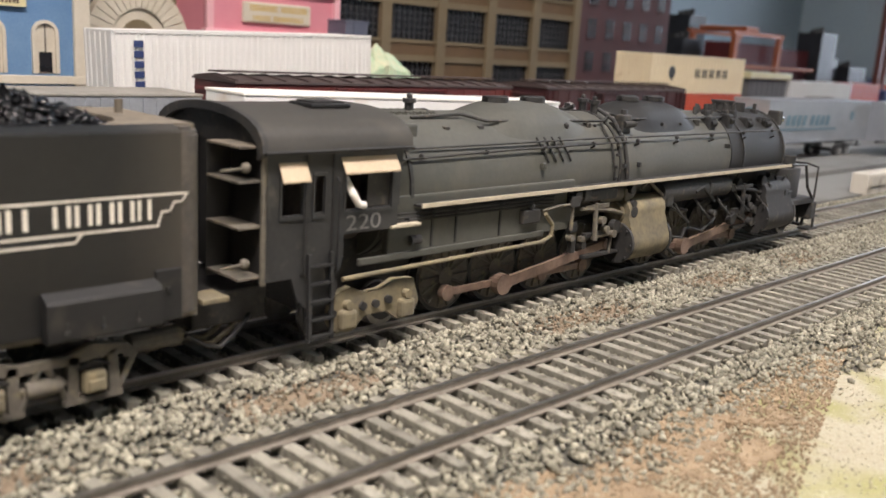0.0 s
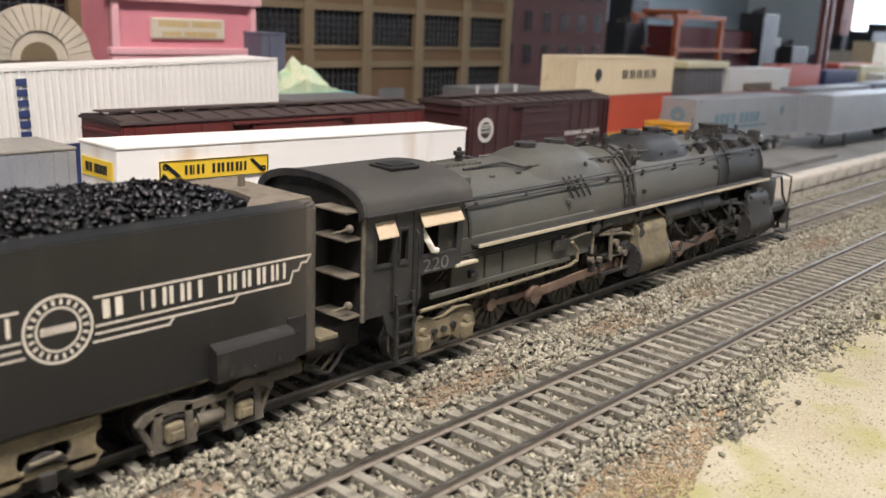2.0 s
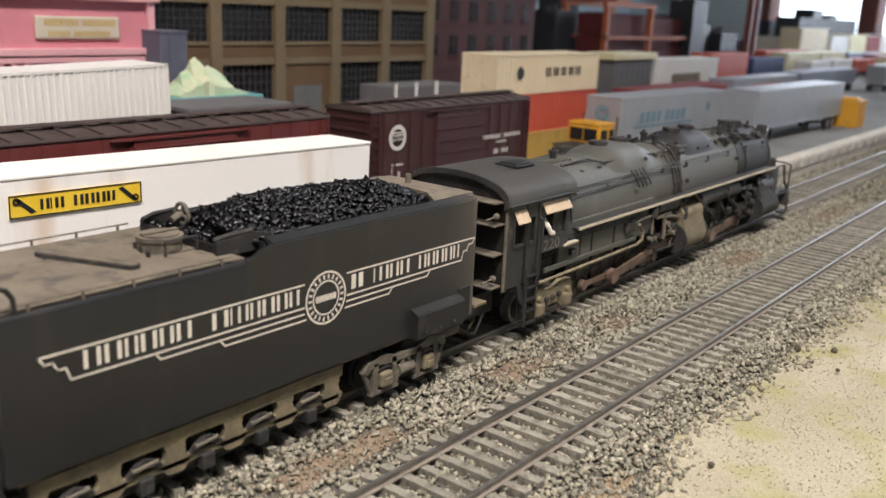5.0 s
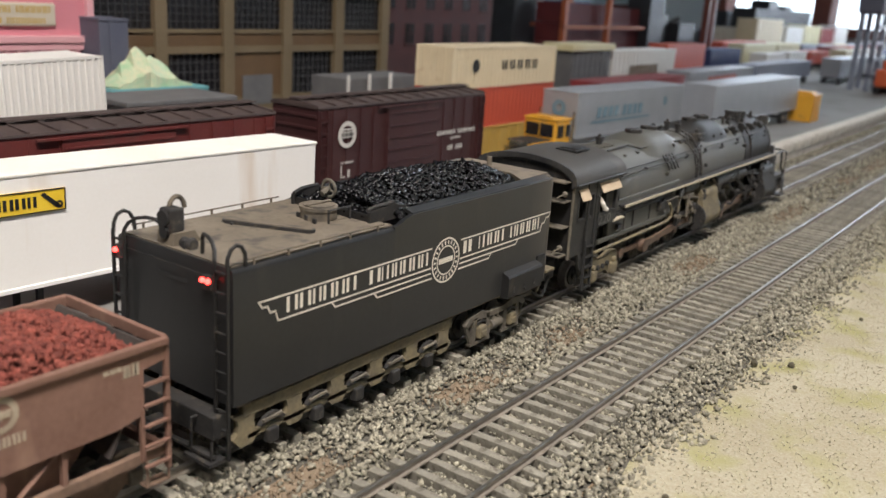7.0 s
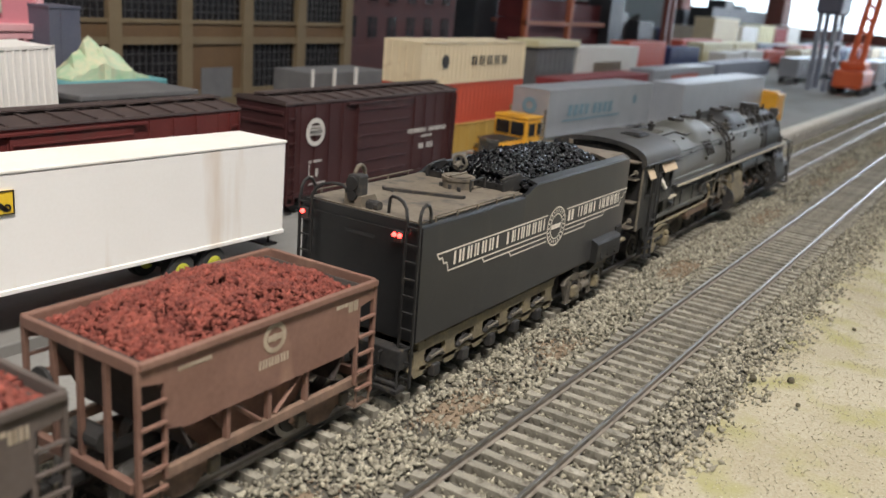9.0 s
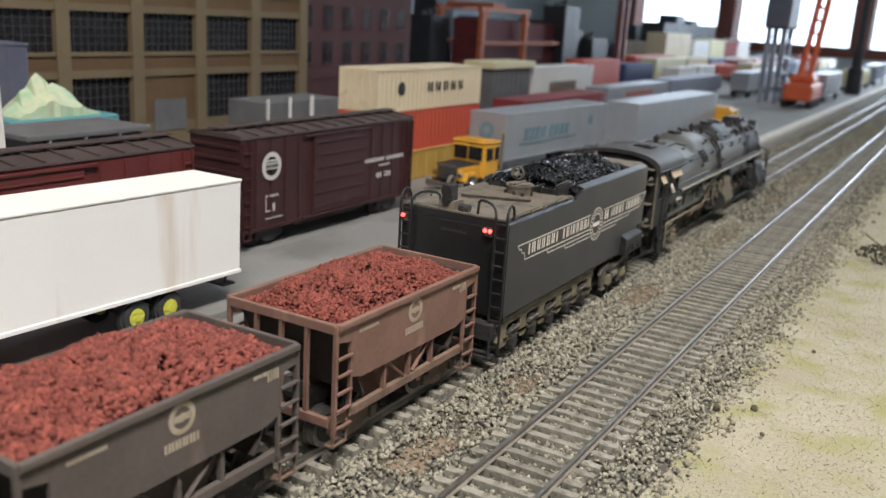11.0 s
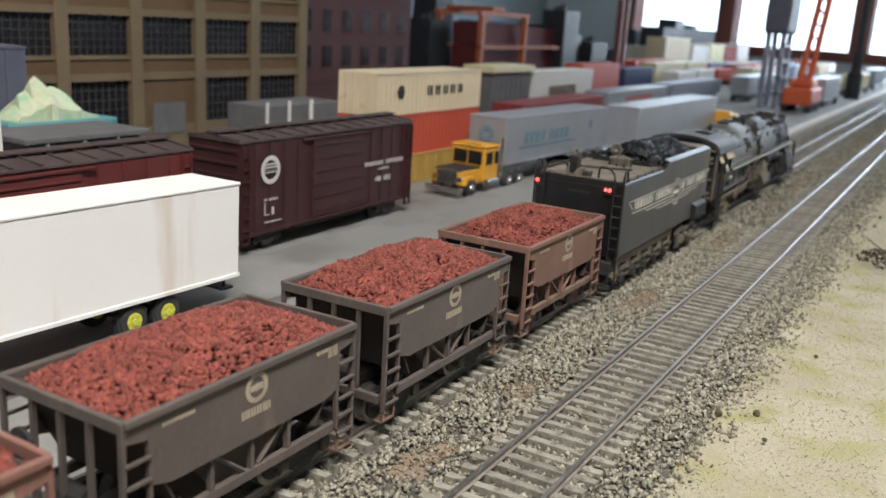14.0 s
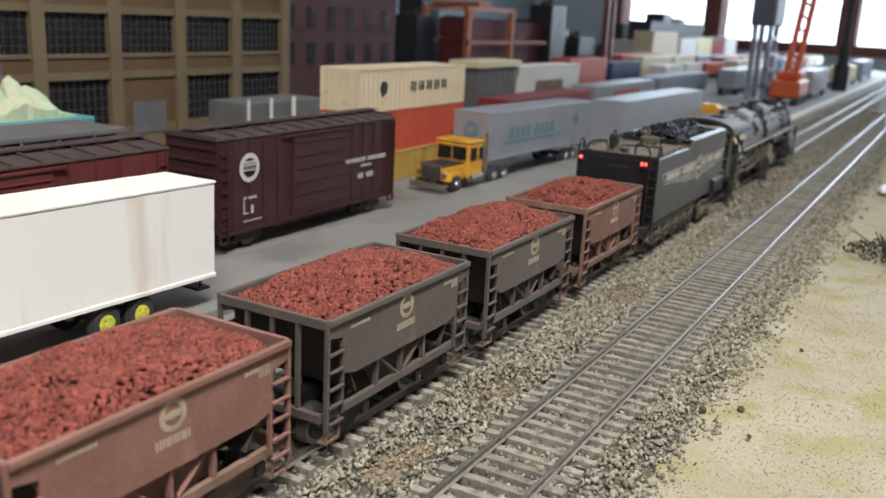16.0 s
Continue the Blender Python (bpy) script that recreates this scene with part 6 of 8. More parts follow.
    f = np.clip(1 - (np.abs(u) / (L2 * lx)) ** 3.2, 0, 1) * np.clip(1 - (np.abs(y) / hw) ** 3.0, 0, 1)
    z = zt - 0.0014 + (0.0050 if k != 1 else 0.0058) * f + np.array([0.0013 * noise2(a, c, 130, k * 3.0) for a, c in zip(u, y)])
    lo = chunk_cloud("ore_load", np.stack([u, y, z - 0.0006 * rng.random(n)], 1), rng.uniform(0.00048, 0.00108, n) * (0.8 if k == 0 else 1.0), M["ore"], t, 0.85, 50 + k)
    tagged(lo, "heaped load of red iron ore", kind="stuff")
    MOVERS.append((t, (u0, YC, 0)))
    return t


build_locomotive()
build_tender()
for _k, (_m, _l) in enumerate(((M["ore_brown"], "dusty brown ore car heaped with red iron ore behind the tender"), (M["ore_dark"], "dark grey-brown ore car heaped with red iron ore"), (M["ore_dark"], "dark grey-brown ore car heaped with red iron ore"), (M["ore_red"], "reddish-brown ore car heaped with red iron ore"), (M["ore_dark"], "dark grey-brown ore car heaped with red iron ore"))):
    build_ore_car(-0.0365 - 0.0775 * _k, _m, _l, _k)


# ---------------------------------------------------------------- freight yard
def dual_wheels(t, x, y_in, y_out, hub):
    """A road wheel pair on each side of an axle at x."""
    for y0, y1 in ((y_in, y_in + 0.0042), (y_out - 0.0042, y_out)):
        b = B(); cyl(b, (x, y0, 0.0058), (x, y1, 0.0058), 0.0057, 24)
        bmesh.ops.bevel(b, geom=[e for e in b.edges if len(e.link_faces) == 2 and e.calc_face_angle(0) > 1.0], offset=0.0008, segments=2, affect="EDGES")
        w = part("wheel", b, M["tyre"], t, "black rubber road wheel")
        b = B()
        for yy in (y0 - 0.0003, y1 + 0.0001):
            cyl(b, (x, yy, 0.0058), (x, yy + 0.0002, 0.0058), 0.0029, 16)
            cyl(b, (x, yy - 0.0005, 0.0058), (x, yy + 0.0007, 0.0058), 0.0012, 10)
            for k in range(6):
                a = k * math.pi / 3
                cyl(b, (x + 0.0022 * math.cos(a), yy - 0.0004, 0.0058 + 0.0022 * math.sin(a)), (x + 0.0022 * math.cos(a), yy + 0.0006, 0.0058 + 0.0022 * math.sin(a)), 0.0004, 6)
        part("hub", b, hub, w)


def road_trailer(m, length, w, z0, z1, body, roof, label, hub, wheels_at, ribs=0, legs_at=None, name="semi_trailer"):
    """A box trailer; local x = 0 at its front, near side at y = 0, ground at z = 0."""
    t = thing(name, m, label, "trailer", "parked road trailers")
    b = B(); box(b, 0, length, 0, w, z0, z1, 0.0005)
    part("box_body", b, body, t)
    b = B(); box(b, -0.0003, length + 0.0003, -0.0003, w + 0.0003, z1 - 0.0006, z1 + 0.0004, 0.0003)
    part("roof", b, roof, t)
    b = B(); box(b, -0.0003, length + 0.0003, -0.0004, w + 0.0004, z0 - 0.0006, z0 + 0.0008, 0.0002)
    part("bottom_rail", b, body, t)
    for k in range(ribs):
        x = length * (k + 0.5) / ribs
        b = B(); box(b, x - 0.00035, x + 0.00035, -0.0005, 0, z0 + 0.001, z1 - 0.001)
        part("rib", b, body, t)
    b = B()
    box(b, length, length + 0.0005, 0.001, w - 0.001, z0 + 0.001, z1 - 0.001); box(b, length + 0.0005, length + 0.0008, w / 2 - 0.0003, w / 2 + 0.0003, z0, z1 - 0.001)
    for y in (0.004, 0.009, w - 0.009, w - 0.004):
        cyl(b, (length + 0.0009, y, z0 + 0.001), (length + 0.0009, y, z1 - 0.002), 0.0003, 6)
    part("rear_door", b, body, t)
    b = B(); box(b, 0.004, length - 0.002, w * 0.3, w * 0.34, z0 - 0.003, z0 - 0.0006); box(b, 0.004, length - 0.002, w * 0.66, w * 0.70, z0 - 0.003, z0 - 0.0006)
    box(b, length - 0.004, length + 0.0015, 0.004, w - 0.004, z0 - 0.006, z0 - 0.0052); cyl(b, (length - 0.001, 0.006, z0), (length - 0.001, 0.006, z0 - 0.0055), 0.0005, 6)
    cyl(b, (length - 0.001, w - 0.006, z0), (length - 0.001, w - 0.006, z0 - 0.0055), 0.0005, 6)
    part("chassis", b, M["soot"], t)
    for x in wheels_at:
        b = B(); cyl(b, (x, 0.001, 0.0058), (x, w - 0.001, 0.0058), 0.0009, 8)
        part("axle", b, M["soot"], t)
        dual_wheels(t, x, 0.0008, w - 0.0008, hub)
    if legs_at:
        for y in (0.005, w - 0.005):
            b = B(); box(b, legs_at - 0.0008, legs_at + 0.0008, y - 0.0008, y + 0.0008, -0.0008, z0); box(b, legs_at - 0.002, legs_at + 0.002, y - 0.0015, y + 0.0015, -0.0012 if z0 < 0.012 else 0, 0.0006)
            part("landing_leg", b, M["soot"], t)
    return t


def trailer_white():
    L = 0.156
    t = road_trailer(pose(0.1785, 0.1290, 0.0015, 0, 1.0, 0), L, 0.0230, 0.0122, 0.0447, M["white"], M["white_roof"], "plain white box trailer with a yellow side sign on paving", M["hub_yellow"], (0.1108, 0.1243), legs_at=0.048)
    # yellow sign with black border and letter bars, near side and front
    xa, xb, za, zb = 0.0136, 0.0541, 0.0336, 0.0400
    b = B(); box(b, xa, xb, -0.0004, -0.0001, za, zb)
    s = part("side_sign", b, M["yellow_sign"], t, "yellow sign with a black border")
    b = B()
    for q in ((xa, xb, zb - 0.0003, zb), (xa, xb, za, za + 0.0003), (xa, xa + 0.0003, za, zb), (xb - 0.0003, xb, za, zb)):
        box(b, q[0], q[1], -0.0006, -0.0004, q[2], q[3])
    letter_bars(b, xa + 0.0085, xb - 0.0085, za + 0.0017, zb - 0.0017, -0.0004, [0.9, 0.35, 0.9, -0.7, 1, 1, 1, 0.9], 0.33, 0.0002)
    for x in (xa + 0.0045, xb - 0.0045):
        prism(b, [(x - 0.0030, zb - 0.0014), (x - 0.0018, zb - 0.0009), (x + 0.0030, za + 0.0014), (x + 0.0016, za + 0.0009)], "y", -0.0006, -0.0004)
    disc_ring(b, xa + 0.0020, zb - 0.0018, 0.0005, 0.0011, -0.0004, 0.0002, 12)
    disc_ring(b, xb - 0.0020, za + 0.0018, 0.0005, 0.0011, -0.0004, 0.0002, 12)
    part("sign_lettering", b, M["ink"], s)
    b = B(); box(b, -0.0004, -0.0001, 0.002, 0.0210, 0.0346, 0.0402)
    f = part("front_sign", b, M["yellow_sign"], t, "yellow front sign with black bars")
    b = B(); letter_bars(b, -0.0185, -0.005, 0.0360, 0.0388, 0, [0.9, 0.35, 0.9, -0.6, 1, 1, 1, 0.9], 0.36, 0.0002)
    for v in b.verts:
        v.co = Vector((-0.0004 + v.co.y, -v.co.x, v.co.z))
    part("sign_lettering", b, M["ink"], f)
    return t


def boxcar(x0, x1, yn, body, label, herald):
    L, w = x1 - x0, 0.0300
    t = thing("boxcar", pose(x0, yn, YARD), label, "boxcar", "boxcars on the yard track")
    z0, z1 = 0.0095, 0.0500
    b = B(); box(b, 0, L, 0, w, z0, z1, 0.0003)
    part("body", b, body, t)
    b = B(); prism(b, [(-0.0006, z1), (w + 0.0006, z1), (w + 0.0004, z1 + 0.0008), (w / 2, z1 + 0.0024), (-0.0004, z1 + 0.0008)], "x", -0.0008, L + 0.0008)
    roof = part("roof", b, M["roofwalk"], t, "sooty ribbed boxcar roof")
    n = int(L / 0.0105)
    for k in range(n + 1):
        x = 0.0004 + (L - 0.0008) * k / n
        b = B()
        for y0, y1, za, zb in ((0, w / 2, z1 + 0.0008, z1 + 0.0024), (w / 2, w, z1 + 0.0024, z1 + 0.0008)):
            prism(b, [(y0, za), (y1, zb), (y1, zb + 0.0007), (y0, za + 0.0007)], "x", x - 0.0005, x + 0.0005)
        part("roof_rib", b, M["roofwalk"], roof)
    b = B()
    for k in range(3):
        box(b, -0.001, L + 0.001, w / 2 - 0.0032 + 0.0023 * k, w / 2 - 0.0032 + 0.0023 * k + 0.0019, z1 + 0.0034, z1 + 0.0039)
    part("running_board", b, M["roofwalk"], roof)
    # side ribs, sill and door
    m = 14
    for k in range(m + 1):
        x = L * k / m
        if 0.36 * L < x < 0.66 * L:
            continue
        b = B(); box(b, x - 0.00035, x + 0.00035, -0.0004, 0, z0 + 0.001, z1 - 0.001)
        part("side_rivet_strip", b, body, t)
    b = B(); box(b, 0.36 * L, 0.665 * L, -0.0011, -0.0001, z0 + 0.0012, z1 - 0.0020, 0.0002)
    d = part("door", b, body, t, "sliding door of the boxcar")
    for k in range(6):
        b = B(); box(b, 0.365 * L, 0.66 * L, -0.0016, -0.0011, z0 + 0.004 + k * 0.0062, z0 + 0.0046 + k * 0.0062)
        part("door_rib", b, body, d)
    for za in (z1 - 0.0020, z0 - 0.0002):
        b = B(); box(b, 0.30 * L, 0.70 * L, -0.0018, -0.0004, za, za + 0.0008)
        part("door_track", b, body, d)
    b = B(); box(b, 0, L, -0.0006, 0.0004, z0 - 0.0012, z0 + 0.0004)
    part("side_sill", b, body, t)
    for x in (0.0, L):
        e = -1 if x == 0 else 1
        for k in range(7):
            b = B(); xa, xb = sorted((x, x + e * 0.0007)); box(b, xa, xb, 0.001, w - 0.001, z0 + 0.0030 + k * 0.0055, z0 + 0.0046 + k * 0.0055, 0.0003)
            part("end_rib", b, body, t)
        for k in range(7):
            b = B(); xa, xb = sorted((x - e * 0.0005, x - e * 0.0055)); box(b, xa, xb, -0.0012, -0.0008, z0 + 0.0020 + k * 0.0054, z0 + 0.0025 + k * 0.0054)
            part("ladder_rung", b, body, t)
        b = B(); box(b, min(x - e * 0.0005, x - e * 0.0009), max(x - e * 0.0005, x - e * 0.0009), -0.0012, 0, z0 - 0.004, z1 - 0.001); box(b, min(x - e * 0.0051, x - e * 0.0055), max(x - e * 0.0051, x - e * 0.0055), -0.0012, 0, z0 - 0.004, z1 - 0.001); box(b, min(x - e * 0.0005, x - e * 0.0055), max(x - e * 0.0005, x - e * 0.0055), -0.0012, 0.0005, z0 - 0.0043, z0 - 0.0038)
        part("ladder_rail", b, body, t)
        b = B(); box(b, min(x, x + e * 0.0065), max(x, x + e * 0.0065), w / 2 - 0.0012, w / 2 + 0.0012, z0 - 0.0022, z0)
        part("coupler", b, M["soot"], t)
    b = B(); box(b, 0.01, L - 0.01, w / 2 - 0.003, w / 2 + 0.003, z0 - 0.003, z0); box(b, 0.30 * L, 0.70 * L, 0.004, 0.0055, z0 - 0.0042, z0 - 0.0008)
    part("underframe", b, M["soot"], t)
    for uc in (0.020, L - 0.020):
        for y in (w / 2 - 0.0125, w / 2 + 0.0125):
            b = B(); prism(b, [(uc - 0.0098, 0.0050), (uc - 0.0080, 0.0078), (uc - 0.0030, 0.0088), (uc + 0.0030, 0.0088), (uc + 0.0080, 0.0078), (uc + 0.0098, 0.0050), (uc + 0.0075, 0.0034), (uc + 0.0045, 0.0048), (uc + 0.0022, 0.0020), (uc - 0.0022, 0.0020), (uc - 0.0045, 0.0048), (uc - 0.0075, 0.0034)], "y", y - 0.0008, y + 0.0008)
            part("truck_frame", b, M["soot"], t)
        for q in (-0.0072, 0.0072):
            b = B()
            for s in (-1, 1):
                cyl(b, (uc + q, w / 2 + s * 0.0072, 0.0046), (uc + q, w / 2 + s * 0.0096, 0.0046), 0.0046, 20)
            cyl(b, (uc + q, w / 2 - 0.009, 0.0046), (uc + q, w / 2 + 0.009, 0.0046), 0.0010, 8)
            part("wheelset", b, M["soot"], t)
    if herald:
        b = B(); yl = -0.0005
        disc_ring(b, 0.0190, 0.0370, 0.0043, 0.0064, yl, 0.0002, 28)
        part("herald_ring", b, M["decal"], t, "round white herald")
        b = B(); box(b, 0.0145, 0.0235, yl - 0.0003, yl - 0.0001, 0.0356, 0.0385)
        letter_bars(b, 0.0150, 0.0230, 0.0390, 0.0399, yl - 0.0001, [1] * 5, 0.5)
        part("herald_bar", b, M["decal"], t)
        b = B(); letter_bars(b, 0.0148, 0.0232, 0.0361, 0.0380, yl - 0.0003, [1, 1, 1, 1, 1], 0.34)
        part("herald_letters", b, M["ink"], t)
        for xa, xb, za, zb, row in ((0.0885, 0.1265, 0.0300, 0.0322, [1] * 8 + [-0.8] + [1] * 7), (0.1030, 0.1130, 0.0272, 0.0284, [1] * 6), (0.1010, 0.1060, 0.0212, 0.0240, [1, 1, 1]), (0.1085, 0.1150, 0.0212, 0.0240, [1, 1]), (0.0150, 0.0240, 0.0230, 0.0242, [1, -0.5, 1, 1, 1]), (0.0150, 0.0270, 0.0130, 0.0137, [1] * 9)):
            b = B(); letter_bars(b, xa, xb, za, zb, yl, row, 0.36)
            part("stencil_line", b, M["decal"], t)
        b = B(); box(b, 0.0152, 0.0158, yl - 0.0001, yl, 0.0165, 0.0225); box(b, 0.0158, 0.0185, yl - 0.0001, yl, 0.0165, 0.0170); box(b, 0.0200, 0.0215, yl - 0.0001, yl, 0.0165, 0.0200)
        part("stencil", b, M["decal"], t)
    return t


def container(m, L, w, h, body, label, ribs, name="shipping_container", group="stacked containers"):
    """A corrugated freight container; local origin at its near lower left corner."""
    t = thing(name, m, label, "container", group)
    b = B(); box(b, 0, L, 0, w, 0, h, 0.0003)
    part("body", b, body, t)
    b = B()
    for x in (0, L):
        for y in (0, w):
            box(b, x - 0.0005, x + 0.0005, y - 0.0005, y + 0.0005, -0.0002, h + 0.0002)
    for y in (0, w):
        box(b, 0, L, y - 0.0005, y + 0.0005, -0.0002, 0.0010); box(b, 0, L, y - 0.0005, y + 0.0005, h - 0.0010, h + 0.0002)
    part("frame", b, body, t)
    me = None
    for k in range(ribs):
        if me is None:
            b = B(); prism(b, [(-0.0007, 0), (-0.0003, -0.0005), (0.0003, -0.0005), (0.0007, 0)], "z", 0.001, h - 0.001)
            o = part("side_rib", b, body, t); me = o.data
        else:
            o = new("side_rib", me); o.parent = t
        o.location = (L * (k + 0.5) / ribs, 0, 0)
    b = B()
    for y in (w * 0.2, w * 0.4, w * 0.6, w * 0.8):
        cyl(b, (-0.0005, y, 0.001), (-0.0005, y, h - 0.001), 0.0003, 6)
    part("door_bar", b, body, t)
    return t


def far_box(name, x0, x1, y0, y1, z0, z1, body, label, category, group="", wheels=False, stripe=None):
    """A far-off vehicle or load: body with rails, roof lip and, where asked, a chassis on wheels."""
    t = thing(name, pose(x0, y0, z0), label, category, group)
    L, w, h = x1 - x0, y1 - y0, z1 - z0
    lift = 0.011 if wheels else 0.0
    b = B(); box(b, 0, L, 0, w, lift, h, 0.0006)
    part("body", b, body, t)
    b = B(); box(b, -0.0004, L + 0.0004, -0.0005, w + 0.0005, h - 0.0012, h + 0.0003, 0.0003)
    part("roof", b, body, t)
    for k in range(int(L / 0.012)):
        b = B(); box(b, 0.006 + k * 0.012, 0.0068 + k * 0.012, -0.0006, 0, lift + 0.001, h - 0.001)
        part("side_post", b, body, t)
    if stripe:
        b = B(); letter_bars(b, L * 0.25, L * 0.7, lift + (h - lift) * 0.4, lift + (h - lift) * 0.68, -0.0007, [1] * 7, 0.4, 0.0002)
        part("marking", b, stripe, t)
    if wheels:
        b = B(); box(b, 0.003, L - 0.003, w * 0.25, w * 0.75, lift - 0.003, lift)
        part("chassis", b, M["soot"], t)
        for x in (0.014, 0.027, L - 0.030, L - 0.017):
            for ya in (0.001, w - 0.005):
                b = B(); cyl(b, (x, ya, 0.005), (x, ya + 0.004, 0.005), 0.005, 16)
                part("wheel", b, M["tyre"], t)
    return t


def yellow_truck():
    """Road tractor facing down the yard; local x grows from bumper to rear, near side y = 0."""
    t = thing("truck_tractor", pose(0.5755, 0.1745, YARD, 0, 0, -4), "yellow long-nosed road tractor with chrome trim", "truck")
    w = 0.0270
    b = B(); box(b, 0.004, 0.0260, 0.0035, w - 0.0035, 0.0075, 0.0165, 0.0012)
    part("hood", b, M["truck_yellow"], t)
    b = B(); box(b, 0.0036, 0.0262, 0.0040, w - 0.0040, 0.0160, 0.0172, 0.0005)
    part("hood_cover", b, M["soot"], t, "black hood top")
    b = B(); box(b, 0.0255, 0.0430, 0.0010, w - 0.0010, 0.0075, 0.0285, 0.0012)
    c = part("cab", b, M["truck_yellow"], t, "yellow square cab")
    b = B(); box(b, 0.0250, 0.0440, 0.0005, w - 0.0005, 0.0285, 0.0305, 0.0010); 
    part("roof", b, M["truck_yellow"], t)
    for s, y in ((0, 0.0006), (1, w - 0.0011)):
        b = B(); box(b, 0.0275, 0.0345, y, y + 0.0005, 0.0185, 0.0262); box(b, 0.0375, 0.0420, y, y + 0.0005, 0.0185, 0.0262)
        part("side_window", b, M["dark_glass"], c)
    b = B(); box(b, 0.0250, 0.0256, 0.0030, w / 2 - 0.0006, 0.0185, 0.0268); box(b, 0.0250, 0.0256, w / 2 + 0.0006, w - 0.0030, 0.0185, 0.0268)
    part("windscreen", b, M["dark_glass"], c)
    b = B(); box(b, 0.0024, 0.0040, 0.0060, w - 0.0060, 0.0080, 0.0170, 0.0003)
    g = part("grille", b, M["chrome"], t, "chrome radiator grille")
    for k in range(7):
        b = B(); box(b, 0.0021, 0.0024, 0.0070 + k * 0.0019, 0.0078 + k * 0.0019, 0.0090, 0.0160)
        part("grille_bar", b, M["soot"], g)
    b = B(); box(b, -0.0010, 0.0020, 0.0, w, 0.0030, 0.0068, 0.0005)
    part("bumper", b, M["chrome"], t)
    for y in (0.0040, w - 0.0040):
        b = B(); cyl(b, (0.0028, y, 0.0115), (0.0052, y, 0.0115), 0.0015, 12)
        part("headlight", b, M["chrome"], t)
        b = B(); prism(b, [(0.0040, 0.0080), (0.0070, 0.0125), (0.0160, 0.0125), (0.0200, 0.0080), (0.0175, 0.0080), (0.0150, 0.0108), (0.0080, 0.0108), (0.0060, 0.0080)], "y", y - 0.0035, y + 0.0030)
        part("fender", b, M["truck_yellow"], t)
    for y in (0.0002, w - 0.0002):
        b = B(); cyl(b, (0.0445, y, 0.0090), (0.0445, y, 0.0345), 0.0008, 12)
        part("exhaust_pipe", b, M["chrome"], t)
        b = B(); cyl(b, (0.0270, y, 0.0070), (0.0400, y, 0.0070), 0.0026, 16)
        part("fuel_tank", b, M["chrome"], t)
    b = B(); box(b, 0.004, 0.0740, 0.0085, 0.0100, 0.0055, 0.0085); box(b, 0.004, 0.0740, w - 0.0100, w - 0.0085, 0.0055, 0.0085)
    part("chassis", b, M["soot"], t)
    b = B(); box(b, 0.0260, 0.0270, 0.0060, w - 0.006, 0.0305, 0.0315)
    bar = part("lamp_bar", b, M["truck_yellow"], t)
    for k in range(5):
        b = B(); ball(b, (0.0262, 0.005 + k * (w - 0.010) / 4, 0.0312), 0.0007, 1)
        part("roof_lamp", b, M["truck_yellow"], bar)
    for x in (0.0115, 0.0560, 0.0690):
        dual_wheels(t, x, 0.0, w, M["chrome"])
    return t


